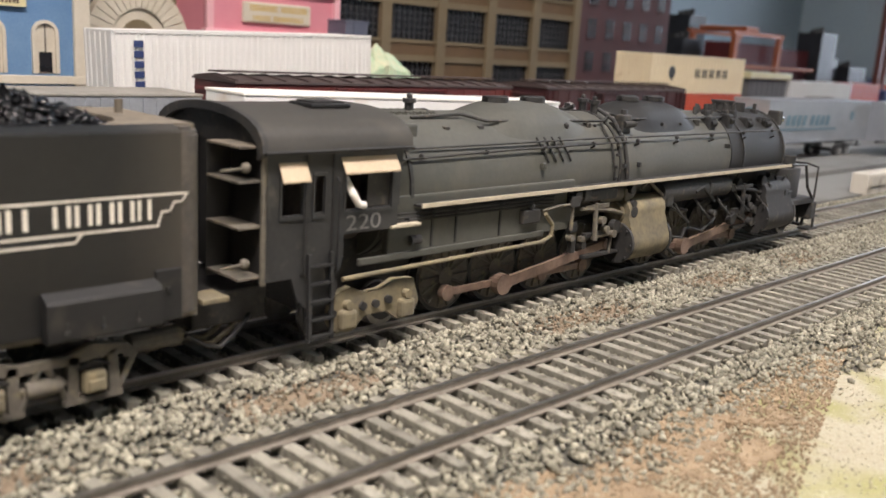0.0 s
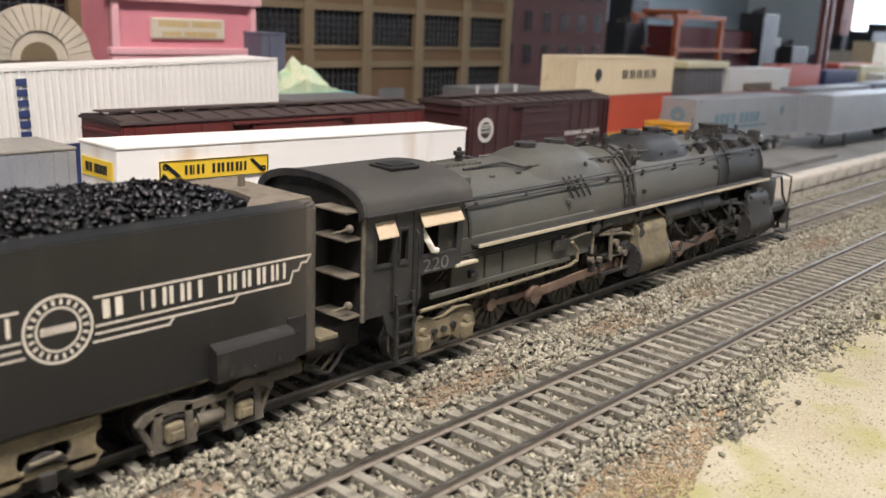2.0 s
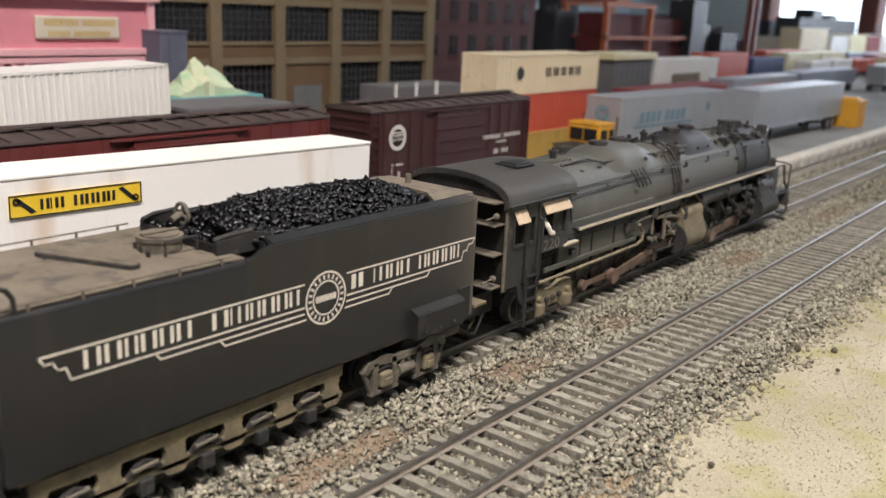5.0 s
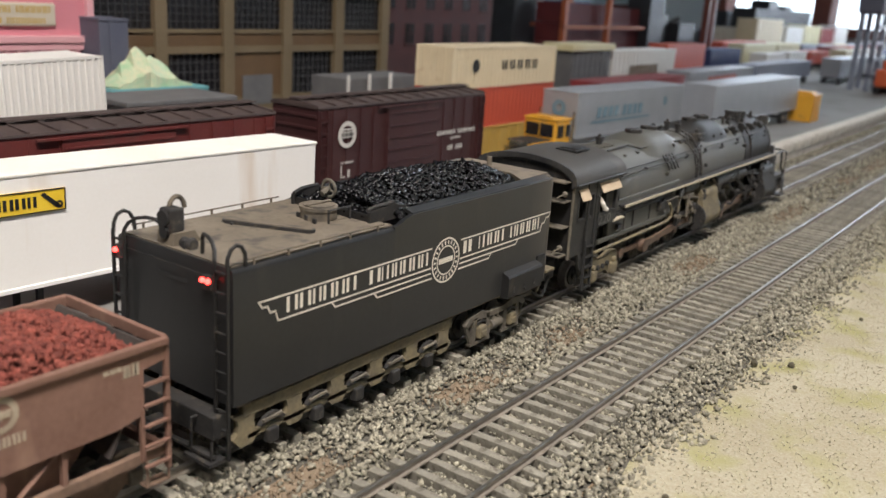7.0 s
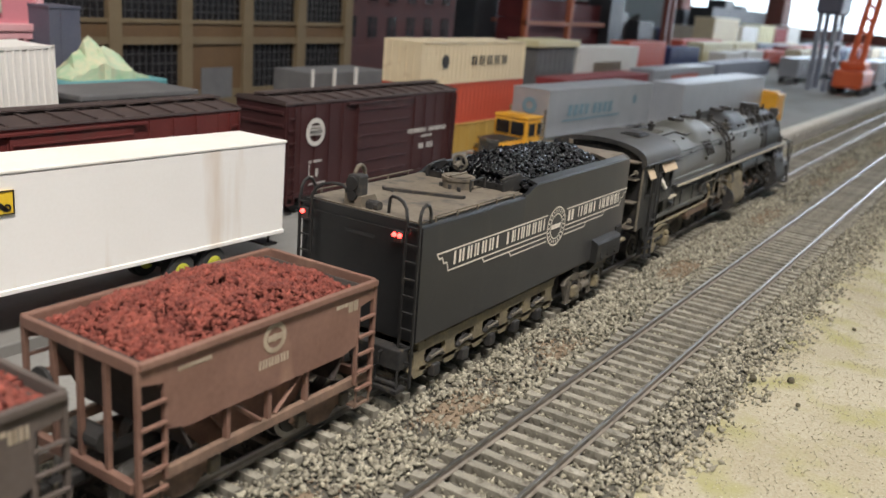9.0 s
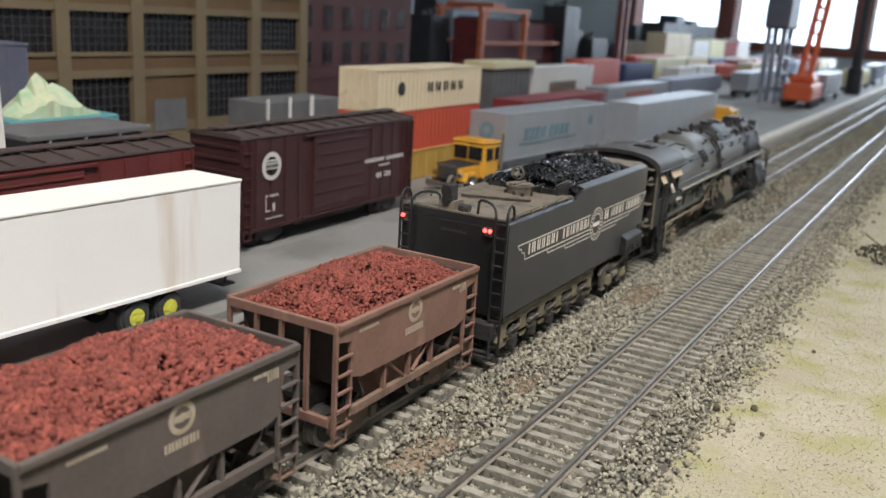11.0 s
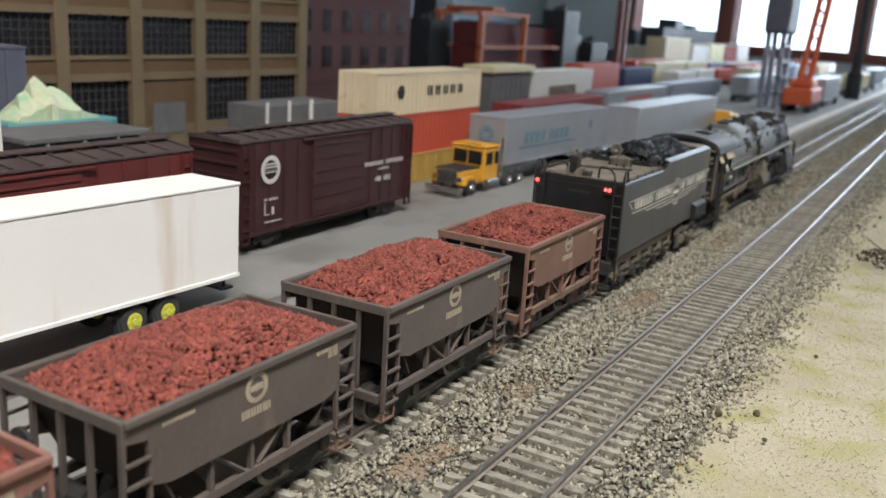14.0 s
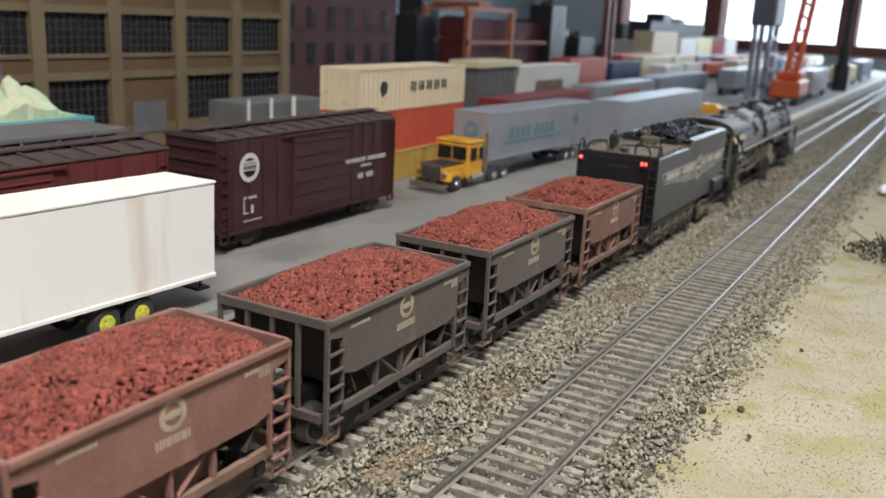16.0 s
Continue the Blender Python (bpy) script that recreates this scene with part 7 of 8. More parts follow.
def factory():
    """Tan concrete-frame factory with dark steel windows; bays 55.7 mm wide."""
    t = thing("factory_building", pose(0, 0.390, YARD), "tan concrete-frame factory with dark multi-pane windows", "building")
    bay, x1 = 0.0557, 0.6885
    floors = [(0.0240, 0.0550), (0.0708, 0.0955), (0.1120, 0.1365), (0.1530, 0.1770)]
    x0 = x1 - 0.0085 - bay * 9
    top = 0.190
    b = B(); box(b, x0, x1 - 0.003, 0.005, 0.16, 0, top)
    part("inner_mass", b, M["mullion"], t, "dark interior behind the windows")
    b = B(); box(b, x1 - 0.003, x1 + 0.001, 0.0, 0.16, 0, top + 0.002)
    part("end_wall", b, M["tan_wall"], t)
    for i in range(10):
        xc = x1 - 0.004 - bay * i
        b = B(); box(b, xc - 0.0047, xc + 0.0047, -0.0016, 0.006, 0, top, 0.0004)
        part("pillar", b, M["tan_wall"], t)
    zprev = 0.0
    for k, (za, zb) in enumerate(floors + [(top, top)]):
        b = B(); box(b, x0, x1 - 0.004, -0.0006, 0.006, zb if k < 4 else top - 0.002, (zb + 0.0046) if k < 4 else top + 0.002)
        part("floor_beam", b, M["tan_wall"], t)
        b = B(); box(b, x0, x1 - 0.004, -0.0004, 0.006, za - 0.0024 if k else 0, za if k else 0.0052)
        part("sill_beam", b, M["tan_wall"], t)
    for i in range(9):
        xa, xb = x1 - 0.0087 - bay * (i + 1) + 0.0094, x1 - 0.0087
        xb = x1 - 0.004 - bay * i - 0.0047
        xa = x1 - 0.004 - bay * (i + 1) + 0.0047
        for k, (za, zb) in enumerate(floors):
            lo = zb if k == 0 else 0
            if k:
                b = B(); box(b, xa, xb, 0.0008, 0.006, floors[k - 1][1] + 0.0046, za - 0.0024)
                part("spandrel", b, M["brick_panel"], t, "brown spandrel panel")
            else:
                b = B(); box(b, xa, xb, 0.0008, 0.006, 0.0052, za)
                part("spandrel", b, M["tan_wall"], t)
            if k == 0 and i == 2:
                b = B(); box(b, xa, xb, 0.0010, 0.006, za, zb); part("loading_door_surround", b, M["brick_panel"], t)
                b = B(); box(b, xa + 0.009, xb - 0.009, 0.0002, 0.0012, za - 0.006, zb - 0.016); part("loading_door", b, M["greybox"], t)
                continue
            b = B(); box(b, xa, xb, 0.0030, 0.0034, za, zb)
            wn = part("window", b, M["dark_glass"], t, "dark steel factory window")
            b = B()
            for q in range(1, 9):
                x = xa + (xb - xa) * q / 9
                box(b, x - 0.00025, x + 0.00025, 0.0022, 0.0030, za, zb)
            for q in range(1, 5):
                z = za + (zb - za) * q / 5
                box(b, xa, xb, 0.0024, 0.0030, z - 0.00025, z + 0.00025)
            part("mullions", b, M["mullion"], wn)
    return t


def maroon_building():
    t = thing("brick_building", pose(0.83, 0.50, YARD), "dark maroon brick warehouse with small sash windows", "building")
    L, H = 0.185, 0.23
    b = B(); box(b, -0.1, L, 0.0, 0.14, 0, H)
    part("wall", b, M["maroon_wall"], t)
    b = B(); box(b, -0.1, L + 0.002, -0.002, 0.14, H, H + 0.005)
    part("cornice", b, M["maroon_wall"], t)
    b = B(); box(b, -0.1, L + 0.001, -0.001, 0.0, 0.034, 0.042)
    part("string_course", b, M["maroon_wall"], t)
    for i in range(6):
        for k in range(5):
            x, z = L - 0.028 - i * 0.034, 0.050 + k * 0.036
            b = B(); box(b, x, x + 0.015, -0.0004, 0.0, z, z + 0.021)
            w = part("window", b, M["dark_glass"], t)
            b = B(); box(b, x - 0.0008, x + 0.0158, -0.0016, -0.0002, z - 0.0018, z); box(b, x + 0.0072, x + 0.0078, -0.0009, -0.0004, z, z + 0.021); box(b, x, x + 0.015, -0.0009, -0.0004, z + 0.0100, z + 0.0106)
            part("sash", b, M["maroon_wall"], w)
    return t


def street_fronts():
    # blue storefront with arched windows
    t = thing("blue_storefront", pose(0.085, 0.33, YARD), "blue painted storefront with pale arched windows", "building")
    b = B(); box(b, 0, 0.131, 0, 0.07, 0, 0.125)
    part("wall", b, M["blue_wall"], t)
    b = B(); box(b, 0.126, 0.134, -0.002, 0.07, 0, 0.125, 0.0004)
    part("corner_pier", b, M["stone_trim"], t)
    b = B(); box(b, -0.001, 0.133, -0.0025, 0, 0.0385, 0.0425, 0.0004); box(b, -0.001, 0.133, -0.003, 0, 0.0965, 0.1010, 0.0005)
    part("string_course", b, M["stone_trim"], t)
    for i in range(5):
        xc = 0.0165 + i * 0.0240
        b = B()
        out = [(xc + 0.0062 * math.cos(a), 0.062 + 0.0062 * math.sin(a)) for a in [math.pi * k / 10 for k in range(11)]]
        inn = [(xc + 0.0046 * math.cos(a), 0.062 + 0.0046 * math.sin(a)) for a in [math.pi * k / 10 for k in range(11)]]
        prism(b, [(xc + 0.0062, 0.0435)] + out + [(xc - 0.0062, 0.0435), (xc - 0.0046, 0.0435)] + inn[::-1] + [(xc + 0.0046, 0.0435)], "y", -0.0016, 0.0)
        wn = part("arched_window", b, M["stone_trim"], t, "pale arched window surround")
        b = B(); prism(b, [(xc + 0.0046, 0.0435)] + inn + [(xc - 0.0046, 0.0435)], "y", -0.0004, -0.0001)
        part("pane", b, M["stone_trim"], wn)
        b = B(); box(b, xc - 0.0030, xc + 0.0030, -0.0008, -0.0004, 0.0440, 0.0535); box(b, xc - 0.0002, xc + 0.0002, -0.0009, -0.0004, 0.0535, 0.066)
        part("lower_pane", b, M["dark_glass"], wn)
    b = B(); box(b, 0.072, 0.104, -0.0022, -0.0002, 0.0735, 0.0790)
    s = part("sign_board", b, M["pale_yellow"], t)
    b = B(); letter_bars(b, 0.075, 0.101, 0.0748, 0.0775, -0.0022, [1] * 8, 0.4)
    part("sign_lettering", b, M["boxcar"], s)
    # pale stone front with a round fan arch
    t = thing("arched_stone_front", pose(0.222, 0.36, YARD), "pale stone storefront with a round fan arch", "building")
    b = B(); box(b, 0, 0.068, 0.002, 0.07, 0, 0.064)
    part("wall", b, M["stone_trim"], t)
    cx, cz = 0.037, 0.062
    for k in range(17):
        a0, a1 = math.pi * k / 17 + 0.012, math.pi * (k + 1) / 17 - 0.012
        b = B(); prism(b, [(cx + r * math.cos(a), cz + r * math.sin(a)) for r, a in ((0.0155, a0), (0.0285, a0), (0.0285, a1), (0.0155, a1))], "y", -0.0015, 0.004)
        part("voussoir", b, M["stone_trim"], t)
    b = B(); prism(b, [(cx + 0.0282 * math.cos(math.pi * k / 20), cz + 0.0282 * math.sin(math.pi * k / 20)) for k in range(21)], "y", 0.0, 0.006)
    part("arch_plate", b, M["stone_trim"], t)
    b = B(); prism(b, [(cx + 0.0095 * math.cos(math.pi * k / 16), cz + 0.0095 * math.sin(math.pi * k / 16)) for k in range(17)], "y", -0.001, 0.0)
    part("fan_light", b, M["tan_wall"], t)
    # pink saloon front
    t = thing("pink_storefront", pose(0.297, 0.355, YARD), "pink painted storefront with a cream sign panel", "building")
    b = B(); box(b, 0, 0.094, 0.001, 0.07, 0, 0.128)
    part("wall", b, M["pink"], t)
    b = B(); box(b, -0.002, 0.096, -0.003, 0.002, 0.0655, 0.0695, 0.0006); box(b, -0.001, 0.095, -0.002, 0.002, 0.0618, 0.0650, 0.0004); box(b, -0.003, 0.097, -0.004, 0.002, 0.0945, 0.1000, 0.0008); box(b, 0.0, 0.004, -0.002, 0.002, 0.0695, 0.0945); box(b, 0.090, 0.094, -0.002, 0.002, 0.0695, 0.0945)
    part("cornice", b, M["pink_trim"], t)
    b = B()
    for k in range(14):
        box(b, 0.003 + k * 0.0066, 0.0052 + k * 0.0066, -0.0015, 0.001, 0.0560, 0.0618)
    part("bracket_row", b, M["pink_trim"], t)
    b = B(); box(b, 0.0235, 0.0720, -0.0012, 0.001, 0.0742, 0.0862, 0.0010)
    s = part("sign_panel", b, M["stone_trim"], t, "cream sign panel with worn brown bars")
    b = B(); letter_bars(b, 0.0280, 0.0690, 0.0810, 0.0846, -0.0012, [1] * 6 + [-0.8] + [1] * 6, 0.34); letter_bars(b, 0.0300, 0.0660, 0.0756, 0.0786, -0.0012, [1] * 4 + [-0.8] + [1] * 7, 0.34)
    part("sign_lettering", b, M["ochre_car"], s)
    for i in range(4):
        b = B(); box(b, 0.010 + i * 0.021, 0.022 + i * 0.021, -0.0004, 0.001, 0.012, 0.052)
        part("window", b, M["dark_glass"], t)


def paper_mountain():
    t = thing("crumpled_paper_load", pose(0.369, 0.300, 0.0), "crumpled pale-green paper heap on a teal flat base", "load")
    b = B(); box(b, -0.006, 0.056, -0.002, 0.030, YARD, 0.0425, 0.0008)
    base = part("base", b, M["teal"], t)
    for k in range(16):
        b = B(); box(b, -0.004 + k * 0.0038, -0.0025 + k * 0.0038, -0.0026, -0.002, 0.028, 0.0415)
        part("stake", b, M["teal"], base)
    rng = random.Random(7)
    b = B()
    n = 15
    grid = []
    for i in range(n):
        row = []
        for j in range(5):
            f, g = i / (n - 1), j / 4
            peak = max(h - abs(f - c) * w for c, h, w in ((0.40, 1.0, 2.3), (0.53, 0.97, 3.4), (0.68, 0.78, 2.4), (0.86, 0.40, 2.0))) * (1 - abs(g - 0.5) * 1.2)
            row.append(b.verts.new((0.002 + 0.044 * f + rng.uniform(-0.0015, 0.0015), 0.002 + 0.024 * g + rng.uniform(-0.001, 0.001), 0.0425 + 0.0185 * max(0, peak) + rng.uniform(-0.0022, 0.0030) * (0.25 + max(0, peak)))))
        grid.append(row)
    for i in range(n - 1):
        for j in range(4):
            b.faces.new((grid[i][j], grid[i + 1][j], grid[i + 1][j + 1])); b.faces.new((grid[i][j], grid[i + 1][j + 1], grid[i][j + 1]))
    ring = [grid[i][0] for i in range(n)] + [grid[n - 1][j] for j in range(1, 5)] + [grid[i][4] for i in range(n - 2, -1, -1)] + [grid[0][j] for j in range(3, 0, -1)]
    low = [b.verts.new((v.co.x, v.co.y, 0.0422)) for v in ring]
    for i in range(len(ring)):
        b.faces.new((ring[i], ring[(i + 1) % len(ring)], low[(i + 1) % len(ring)], low[i]))
    part("crumpled_paper", b, M["mint"], t, "crumpled pale green and yellow paper")
    far_box("tall_dark_crate", 0.384, 0.402, 0.338, 0.360, YARD, 0.0755, M["slate"], "tall dark purple-grey crate beside the paper heap", "crate")
    # grey flat-roofed shed in front of it
    t = thing("grey_shed", pose(0.335, 0.245, YARD), "low grey flat-roofed yard shed", "shed")
    b = B(); box(b, 0.004, 0.060, 0.002, 0.034, 0, 0.046)
    part("wall", b, M["greybox"], t)
    b = B(); box(b, 0, 0.064, 0, 0.036, 0.046, 0.0485, 0.0005)
    part("roof", b, M["greybox"], t)
    for k in range(3):
        b = B(); box(b, 0.010 + k * 0.018, 0.011 + k * 0.018, 0.0002, 0.0018, 0.030, 0.046)
        part("post", b, M["silver"], t)
    t = thing("grey_crate_car", pose(0.540, 0.300, YARD), "dark grey crate car with pale stakes", "freight car")
    b = B(); box(b, 0, 0.078, 0, 0.032, 0.008, 0.0455, 0.0006)
    part("body", b, M["greybox"], t)
    for k, x in enumerate((0.001, 0.022, 0.044)):
        b = B(); box(b, x, x + 0.0012 + 0.0006 * k, -0.0014, 0, 0.010, 0.0480)
        part("stake", b, M["container_white"], t)
    for x in (0.016, 0.062):
        b = B(); cyl(b, (x, 0.006, 0.0045), (x, 0.026, 0.0045), 0.0045, 18)
        part("wheelset", b, M["soot"], t)


def far_yard():
    # white and gray trailers, low cars and boxes deep in the yard
    far_box("red_gondola", 0.885, 1.10, 0.285, 0.318, YARD, 0.0255, M["dark_red"], "low dark red gondola car", "freight car", wheels=True)
    far_box("flat_load", 0.935, 1.025, 0.345, 0.375, YARD, 0.0500, M["greybox"], "grey machinery load under a yellow cover", "load")
    b = B(); box(b, 0.930, 1.030, 0.342, 0.378, 0.0500, 0.0570, 0.0008)
    tagged(part("yellow_cover", b, M["pale_yellow"]), "pale yellow cover on the machinery load", "cover")
    far_box("white_box_load", 1.042, 1.225, 0.350, 0.380, YARD, 0.0480, M["container_white"], "white box load with brown marks", "container", stripe=M["brick_panel"])
    far_box("silver_flat_trailer", 1.115, 1.345, 0.285, 0.315, YARD, 0.0285, M["silver"], "long silver-grey road trailer in the yard", "trailer", "far trailers", True, M["red_container"])
    far_box("silver_flat_trailer", 1.365, 1.640, 0.285, 0.315, YARD, 0.0300, M["grey_blue"], "long blue-grey road trailer in the yard", "trailer", "far trailers", True)
    far_box("silver_flat_trailer", 1.640, 1.980, 0.240, 0.270, YARD, 0.0360, M["silver"], "long silver-grey road trailer in the yard", "trailer", "far trailers", True)
    far_box("grey_box_car", 1.675, 1.860, 0.128, 0.158, YARD, 0.0420, M["silver"], "grey box trailer near the crane", "trailer", "far trailers", True)
    far_box("yellow_box_car", 2.100, 2.330, 0.128, 0.158, YARD, 0.0380, M["pale_yellow"], "pale yellow box trailer in the yard", "trailer", "far trailers", True)
    far_box("grey_box_car", 2.450, 2.700, 0.128, 0.158, YARD, 0.0420, M["grey_blue"], "blue-grey box trailer in the yard", "trailer", "far trailers", True)
    t = far_box("yard_tractor", 1.048, 1.078, 0.128, 0.152, YARD, 0.0230, M["truck_yellow"], "small yellow yard tractor behind the silver trailer", "tractor", wheels=False)
    b = B(); box(b, 0.004, 0.020, 0.003, 0.021, 0.0270, 0.0300, 0.0008)
    part("beacon_roof", b, M["truck_yellow"], t)
    far_box("red_container_far", 1.800, 2.060, 0.490, 0.530, YARD + 0.0, 0.0420, M["red_container"], "bright red freight container in the yard", "container")
    for k, (xa, xb, zt, mt, lb) in enumerate(((2.310, 2.520, 0.085, "beige", "beige container stack"), (2.560, 2.720, 0.068, "container_white", "white container stack"), (2.730, 2.900, 0.072, "pale_yellow", "yellow container stack"), (2.910, 3.060, 0.066, "dark_red", "maroon container stack"), (3.070, 3.230, 0.074, "container_white", "white container stack"))):
        far_box("container_stack", xa, xb, 0.590, 0.640, YARD, zt, M[mt], lb + " far down the yard", "container", "far container stacks")
    t = far_box("dark_diesel", 2.440, 2.960, 0.64, 0.70, 0.060, 0.110, M["dark_loco"], "dark diesel engine on a raised siding", "locomotive")
    b = B(); box(b, 0.12, 0.20, 0.005, 0.055, 0.050, 0.072, 0.002)
    part("cab", b, M["dark_loco"], t)
    b = B(); box(b, 0.30, 0.36, 0.012, 0.048, 0.050, 0.062, 0.002)
    part("radiator_hood", b, M["dark_loco"], t)
    b = B(); box(b, 2.38, 3.2, 0.63, 0.72, YARD, 0.060)
    tagged(part("raised_siding", b, M["concrete"]), "raised siding deck far down the yard", "platform", kind="structure")
    # gantry over dark red containers
    for x, z0, z1 in ((1.365, YARD, 0.036), (1.365, 0.036, 0.066), (1.365, 0.066, 0.098), (1.525, YARD, 0.036), (1.525, 0.036, 0.066), (1.525, 0.066, 0.094)):
        container(pose(x, 0.600, z0), 0.155, 0.045, z1 - z0 - 0.001, M["deep_red"], "dark red freight container under the gantry", 12)
    t = thing("gantry_crane", pose(1.350, 0.585, YARD), "rust-orange travelling gantry crane", "crane")
    for x in (0.0, 0.152):
        for y in (0.0, 0.075):
            b = B(); box(b, x, x + 0.010, y, y + 0.008, 0, 0.112)
            part("leg", b, M["gantry"], t)
    for y in (0.0, 0.075):
        b = B(); box(b, -0.005, 0.168, y, y + 0.008, 0.112, 0.119); box(b, 0, 0.30, y, y + 0.006, 0.062, 0.067)
        part("girder", b, M["gantry"], t)
    b = B(); box(b, 0.03, 0.075, 0.0, 0.083, 0.119, 0.126, 0.002)
    part("trolley", b, M["gantry"], t)
    # black machinery round the gantry
    for xa, xb, ya, zt in ((1.655, 1.720, 0.580, 0.126), (1.735, 1.790, 0.600, 0.085), (1.800, 1.880, 0.580, 0.070), (1.290, 1.340, 0.640, 0.098), (1.385, 1.440, 0.690, 0.138)):
        t = far_box("tower_machine", xa, xb, ya, ya + 0.045, YARD, zt, M["dark_loco"], "tall black machinery tower beside the gantry", "machinery", "black machinery towers")
        b = B()
        for k in range(3):
            cyl(b, (0.008 + k * 0.017, 0.022, zt - YARD - 0.002), (0.008 + k * 0.017, 0.022, zt - YARD + 0.006 + 0.003 * k), 0.005, 10)
        part("vent_cap", b, M["soot"], t)
    # dark stacks and machinery behind
    rr = random.Random(11)
    kinds = (("greybox", "dark grey crate"), ("dark_loco", "black machinery crate"), ("dark_red", "dark red crate"), ("maroon_wall", "maroon crate"), ("boxcar", "dark brown crate"), ("navy", "dark blue crate"))
    x = 1.08
    while x < 2.75:
        w = rr.uniform(0.05, 0.16)
        for lift in range(rr.choice((1, 2, 2))):
            mt, lb = rr.choice(kinds)
            z0 = YARD + 0.052 * lift
            far_box("yard_crate", x, x + w * rr.uniform(0.75, 1.0), 0.74 + 0.05 * rr.random(), 0.82, z0, z0 + 0.051, M[mt], lb + " stacked at the back of the yard", "crate", "crates at the back")
        x += w + rr.uniform(0.0, 0.02)
    kinds = (("container_white", "white"), ("grey_blue", "grey-blue"), ("red_container", "red"), ("pale_yellow", "pale yellow"), ("silver", "silver"), ("dark_red", "dark red"), ("navy", "dark blue"), ("beige", "beige"))
    for y0, xs, xe, zt in ((0.430, 1.12, 2.9, 0.040), (0.375, 1.70, 3.0, 0.036), (0.315, 2.00, 3.1, 0.034)):
        x = xs
        while x < xe:
            w = rr.uniform(0.09, 0.20)
            mt, lb = rr.choice(kinds)
            far_box("parked_trailer", x, x + w, y0, y0 + 0.030, YARD, zt * rr.uniform(0.85, 1.15), M[mt], lb + " box trailer parked deep in the yard", "trailer", "parked trailers", True)
            x += w + rr.uniform(0.006, 0.05)
    # olive scaffold frame before the pale wall
    t = thing("scaffold_frame", pose(1.21, 0.70, YARD), "olive-brown timber scaffold frame", "scaffold")
    for i in range(4):
        b = B(); box(b, i * 0.035, i * 0.035 + 0.006, 0, 0.006, 0, 0.118)
        part("post", b, M["bush"], t)
    for z in (0.060, 0.086, 0.112):
        b = B(); box(b, -0.004, 0.115, -0.001, 0.007, z, z + 0.006)
        part("ledger", b, M["ochre_dirt"], t)
    # tall red posts of the container crane
    t = thing("container_crane", pose(1.758, 0.50, YARD), "tall dark red container crane with paired legs", "crane")
    for x, y in ((0, 0), (-0.03, 0.0)):
        b = B(); box(b, x, x + 0.010, y, y + 0.010, 0, 0.42)
        part("leg", b, M["window_frame"], t)
    b = B(); box(b, -0.05, 0.07, -0.02, 0.12, 0.42, 0.45, 0.003)
    part("top_beam", b, M["window_frame"], t)
    # orange mobile crane
    t = thing("mobile_crane", pose(1.53, 0.125, YARD), "bright orange mobile crane with a raised boom", "crane")
    b = B(); box(b, 0, 0.10, 0, 0.042, 0.010, 0.036, 0.004); box(b, 0.02, 0.075, 0.004, 0.038, 0.036, 0.048, 0.003)
    part("body", b, M["orange"], t)
    for x in (0.012, 0.036, 0.064, 0.088):
        for y in (0.0, 0.034):
            b = B(); cyl(b, (x, y, 0.008), (x, y + 0.008, 0.008), 0.008, 16)
            part("wheel", b, M["tyre"], t)
    for y in (0.012, 0.026):
        b = B(); tube(b, [(0.035, y, 0.046), (0.100, y, 0.150), (0.160, y, 0.260)], 0.0048, 8)
        part("boom_chord", b, M["orange"], t)
    b = B()
    for k in range(12):
        f = k / 11
        x, z = 0.035 + 0.125 * f, 0.046 + 0.214 * f
        cyl(b, (x, 0.012, z), (x + 0.006, 0.026, z + 0.010), 0.0022, 6)
    part("boom_lacing", b, M["orange"], t)
    b = B(); box(b, 0.030, 0.110, 0.052, 0.088, 0.112, 0.172, 0.004); box(b, 0.040, 0.100, 0.047, 0.080, 0.172, 0.192, 0.004)
    part("counterweight_house", b, M["slate"], t, "blue-grey crane house")
    b = B(); box(b, 0.034, 0.106, 0.044, 0.052, 0.176, 0.190, 0.002)
    part("house_band", b, M["orange"], t)
    for x, y in ((0.040, 0.056), (0.040, 0.078), (0.092, 0.056), (0.092, 0.078)):
        b = B(); box(b, x, x + 0.008, y, y + 0.007, 0.0, 0.112)
        part("house_leg", b, M["grey_blue"], t)
    for k in range(4):
        b = B(); box(b, 0.040, 0.100, 0.056, 0.062, 0.020 + 0.024 * k, 0.025 + 0.024 * k)
        part("house_brace", b, M["grey_blue"], t)
    t = thing("signal_mast", pose(2.02, 0.125, YARD), "dark green-black signal mast on a stepped base", "mast")
    b = B(); cyl(b, (0, 0, 0), (0, 0, 0.42), 0.0062, 14)
    part("pole", b, M["dark_loco"], t)
    b = B(); cyl(b, (0, 0, 0), (0, 0, 0.050), 0.014, 16); cyl(b, (0, 0, 0.050), (0, 0, 0.085), 0.0095, 16)
    part("base", b, M["dark_loco"], t)


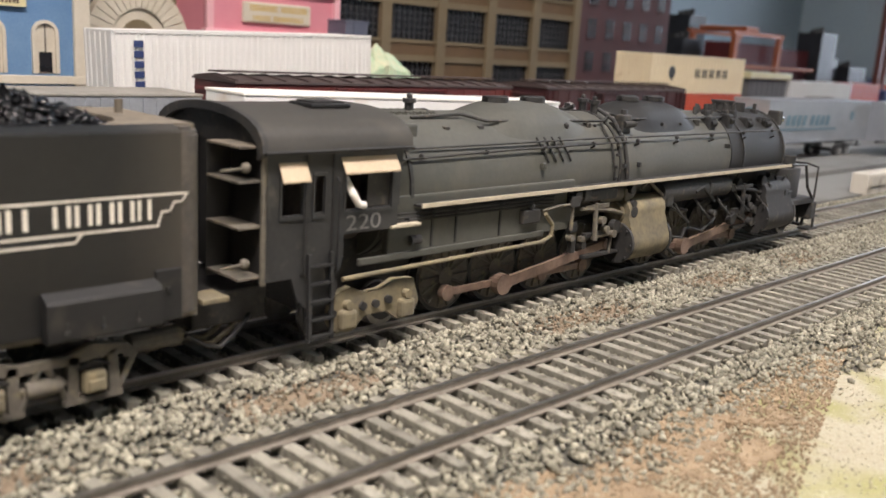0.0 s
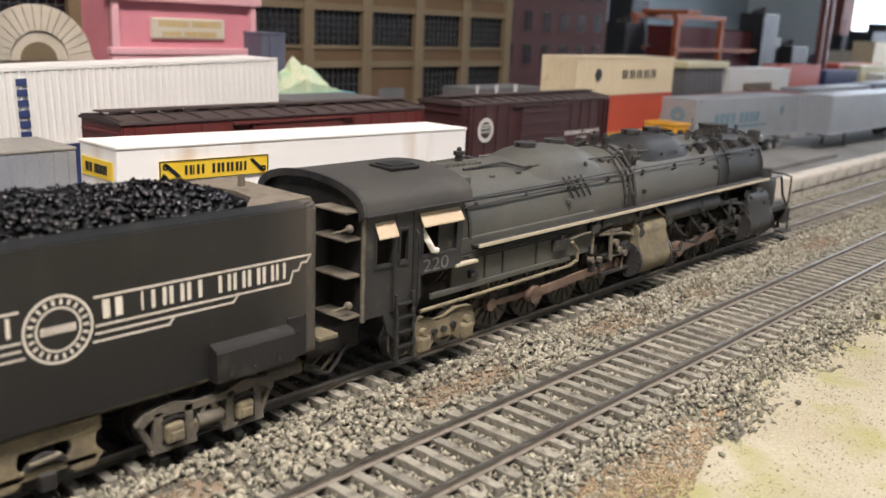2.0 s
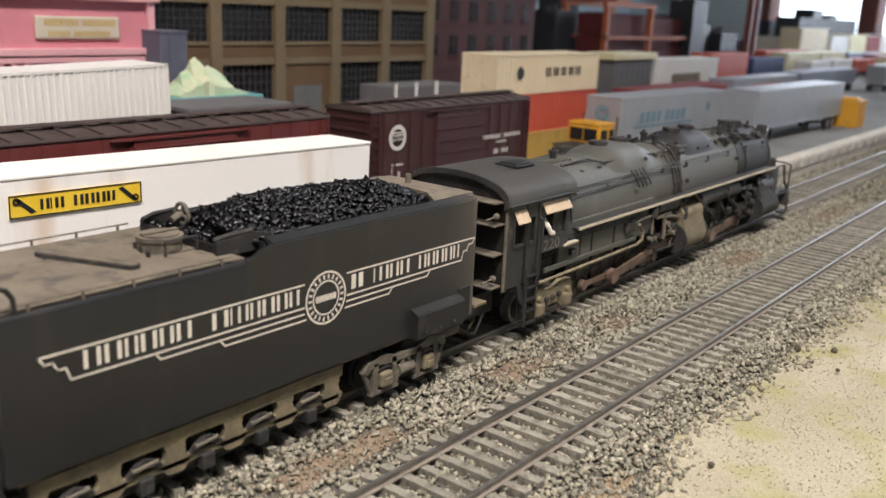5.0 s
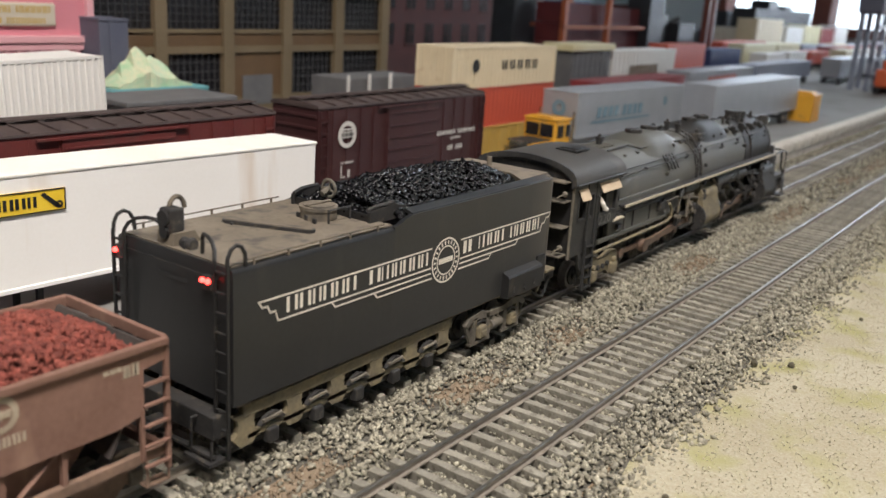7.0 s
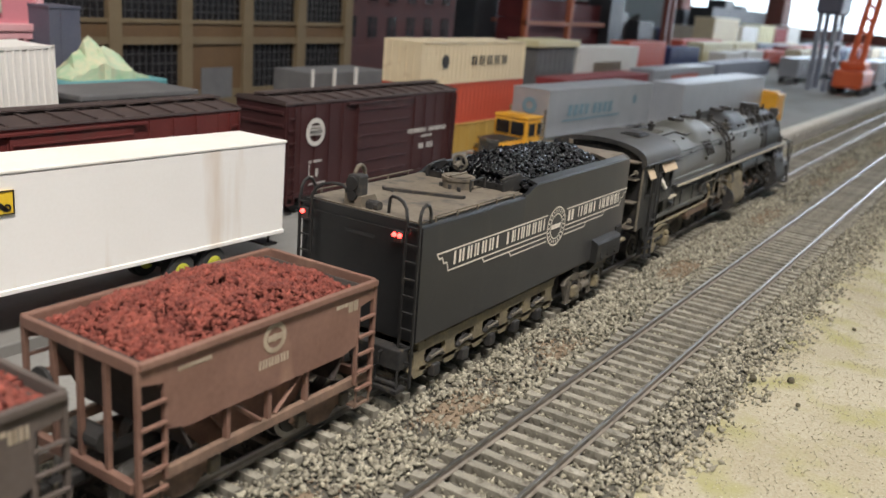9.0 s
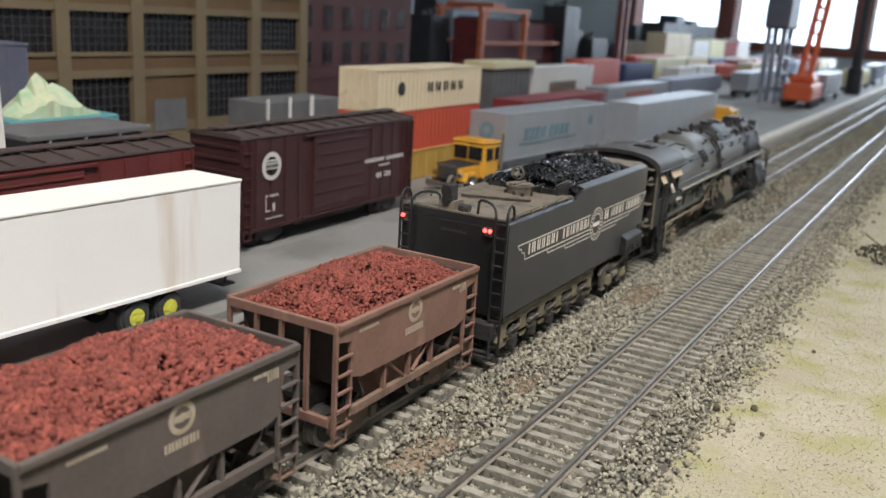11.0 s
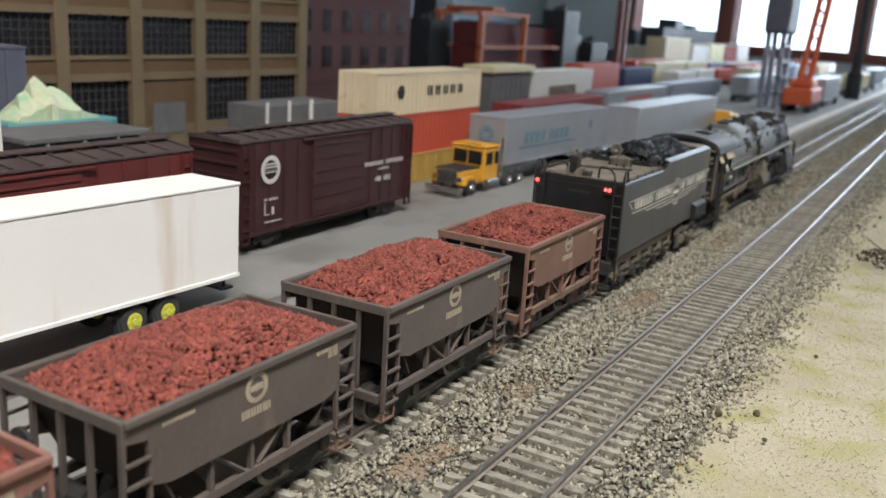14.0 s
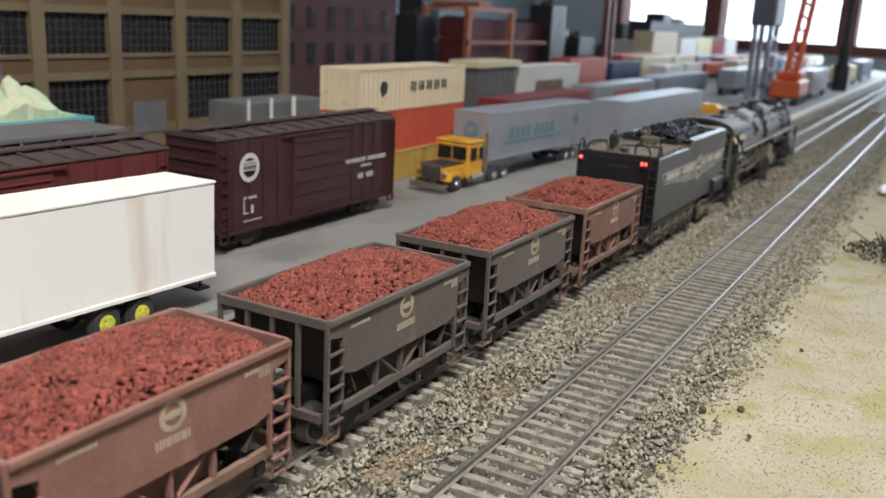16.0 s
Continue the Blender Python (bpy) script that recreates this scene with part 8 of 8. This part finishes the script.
def bushes():
    rng = np.random.default_rng(3)
    t = thing("dry_bush", pose(0.585, -0.066, 0), "dark dry brush clump on the sand", "bush")
    b = B()
    rr = random.Random(2)
    for k in range(26):
        a, r = rr.uniform(0, 6.28), rr.uniform(0.004, 0.020)
        tube(b, [(0, 0, -0.001), (0.4 * r * math.cos(a), 0.4 * r * math.sin(a), rr.uniform(0.002, 0.006)), (r * math.cos(a), r * math.sin(a), rr.uniform(0.003, 0.012))], 0.0003, 4)
    part("twigs", b, M["bush"], t)
    n = 500
    a, r = rng.uniform(0, 6.28, n), 0.020 * rng.random(n) ** 0.6
    c = chunk_cloud("foliage", np.stack([r * np.cos(a), r * np.sin(a), rng.uniform(0.0, 0.010, n) * (1 - r / 0.026)], 1), rng.uniform(0.0004, 0.0012, n), M["bush"], t, 0.6, 6)
    tagged(c, "dark brittle leaf crumbs", kind="stuff")
    b = B(); ball(b, (0, 0, 0), 0.006, 2, (2.2, 0.7, 0.5))
    for v in b.verts:
        v.co *= 1 + 0.25 * noise.noise(v.co * 250)
    o = part("white_rock", b, M["container_white"]); o.location = (0.785, -0.050, 0.0015)
    tagged(o, "pale weathered rock on the sand", "rock")


factory()
maroon_building()
street_fronts()
trailer_white()
boxcar(0.3895, 0.5245, 0.180, M["boxcar"], "dark maroon boxcar with a round white herald", True)
boxcar(0.2080, 0.3620, 0.180, M["boxcar_red"], "deep red boxcar with a sooty ribbed roof", False)
_c = container(pose(0.1865, 0.2330, 0.0322, 0, -1.9, 0), 0.1300, 0.0240, 0.0300, M["container_white"], "white corrugated container with dark blue upright lettering bars", 44)
_b = B()
for _k in range(6):
    box(_b, 0.0085, 0.0125, -0.0008, -0.0005, 0.0035 + _k * 0.0040, 0.0062 + _k * 0.0040)
part("lettering", _b, M["navy"], _c, "dark blue upright lettering bars")
container(pose(0.1875, 0.2330, 0.0023, 0, -1.9, 0), 0.1300, 0.0240, 0.0296, M["navy"], "dark blue container under the white one", 30)
_b = B(); prism(_b, [(0.184, YARD), (0.320, YARD), (0.320, 0.0066), (0.184, 0.0021)], "y", 0.236, 0.254)
tagged(part("container_skid", _b, M["soot"]), "dark skid frame under the containers", "skid")
road_trailer(pose(0.044, 0.150, YARD), 0.1330, 0.0275, 0.0135, 0.0480, M["silver"], M["silver_dirty"], "ribbed silver trailer with a dirty roof", M["chrome"], (0.092, 0.105), ribs=30, legs_at=0.03)
_c = container(pose(0.5545, 0.225, 0.0420), 0.1290, 0.028, 0.0258, M["beige"], "beige container with black lettering bars, stacked on a red one", 26)
_b = B(); letter_bars(_b, 0.0560, 0.1030, 0.0110, 0.0170, -0.0006, [1, -0.35, 1, -0.35, 1, -0.35, 1, -0.35, 1], 0.34, 0.0003)
part("lettering", _b, M["ink"], _c)
_b = B(); disc_ring(_b, 0.0252, 0.0140, 0.0, 0.0042, -0.0006, 0.0003, 20)
part("round_mark", _b, M["ink"], _c)
container(pose(0.5545, 0.225, 0.0155), 0.1290, 0.028, 0.0262, M["red_container"], "bright red container stacked on a yellow well car", 26)
far_box("well_car", 0.535, 0.705, 0.224, 0.254, YARD, 0.0152, M["ochre_car"], "ochre yellow well car under the containers", "freight car")
yellow_truck()
_t = road_trailer(pose(0.634, 0.1765, YARD, 0, 0, -3.5), 0.160, 0.0285, 0.0150, 0.0450, M["silver"], M["silver"], "silver-grey box trailer with blue side bars, behind the yellow tractor", M["chrome"], (0.118, 0.131))
for _x in (0.025, 0.033, 0.041, 0.049, 0.061, 0.069, 0.077, 0.085):
    _b = B(); prism(_b, [(_x, 0.0270), (_x + 0.0052, 0.0270), (_x + 0.0066, 0.0345), (_x + 0.0014, 0.0345)], "y", -0.0006, -0.0004)
    part("side_bar", _b, M["blue_decal"], _t)
_b = B(); box(_b, 0.018, 0.104, -0.0006, -0.0004, 0.0236, 0.0250)
part("side_stripe", _b, M["blue_decal"], _t)
_b = B(); disc_ring(_b, 0.128, 0.0340, 0.0, 0.0035, -0.0004, 0.0002)
part("side_disc", _b, M["blue_decal"], _t)
_b = B(); disc_ring(_b, -0.0145, 0.0340, 0.0025, 0.0055, 0.0, 0.0002)
for _v in _b.verts:
    _v.co = Vector((-0.0006 + _v.co.y, -_v.co.x, _v.co.z))
part("front_disc", _b, M["blue_decal"], _t)
road_trailer(pose(0.815, 0.148, YARD, 0, 0, -1.5), 0.225, 0.0285, 0.0135, 0.0445, M["silver"], M["silver"], "long pale silver trailer beside the concrete wall", M["chrome"], (0.190, 0.204), legs_at=0.05)
far_yard()
paper_mountain()
bushes()
build_track("railway_track_near", YN, -0.1, 3.1, "weathered model railway track with grey ties")
build_track("railway_track_train", YC, -0.5, 3.1, "weathered model railway track under the train")


# ---------------------------------------------------------------- what moves
def times(step):
    n = int(round(16.0 / step))
    ts = [i * step for i in range(n + 1)]
    return sorted(set([round(v, 4) for v in ts + [0.1, 0.2, 15.8, 15.9]]))


def motions():
    for ob, (x, y, z) in MOVERS:
        walk(ob, [(t, pose(x + SPEED * t, y, z)) for t in times(0.5)])
    for ob, u, r in ROLLERS:
        step = 0.2 if r < 0.006 else 0.4
        walk(ob, [(t, pose(u, 0, RAILTOP + r, 0, math.degrees(SPEED * t / r), 0)) for t in times(step)])
    for ob, y, ph, main in RODS:
        rows = []
        for t in times(0.2):
            a = SPEED * t / DRIVER_R + radians(ph + 115)
            dx, dz = 0.0036 * math.cos(a), -0.0036 * math.sin(a)
            zc = RAILTOP + DRIVER_R
            if main is None:
                rows.append((t, pose(dx, y, zc + dz)))
            else:
                uc, L = main
                rows.append((t, pose(uc + dx, y, zc + dz, 0, math.degrees(math.atan2(dz - 0.0022, L)), 0)))
        walk(ob, rows)


motions()
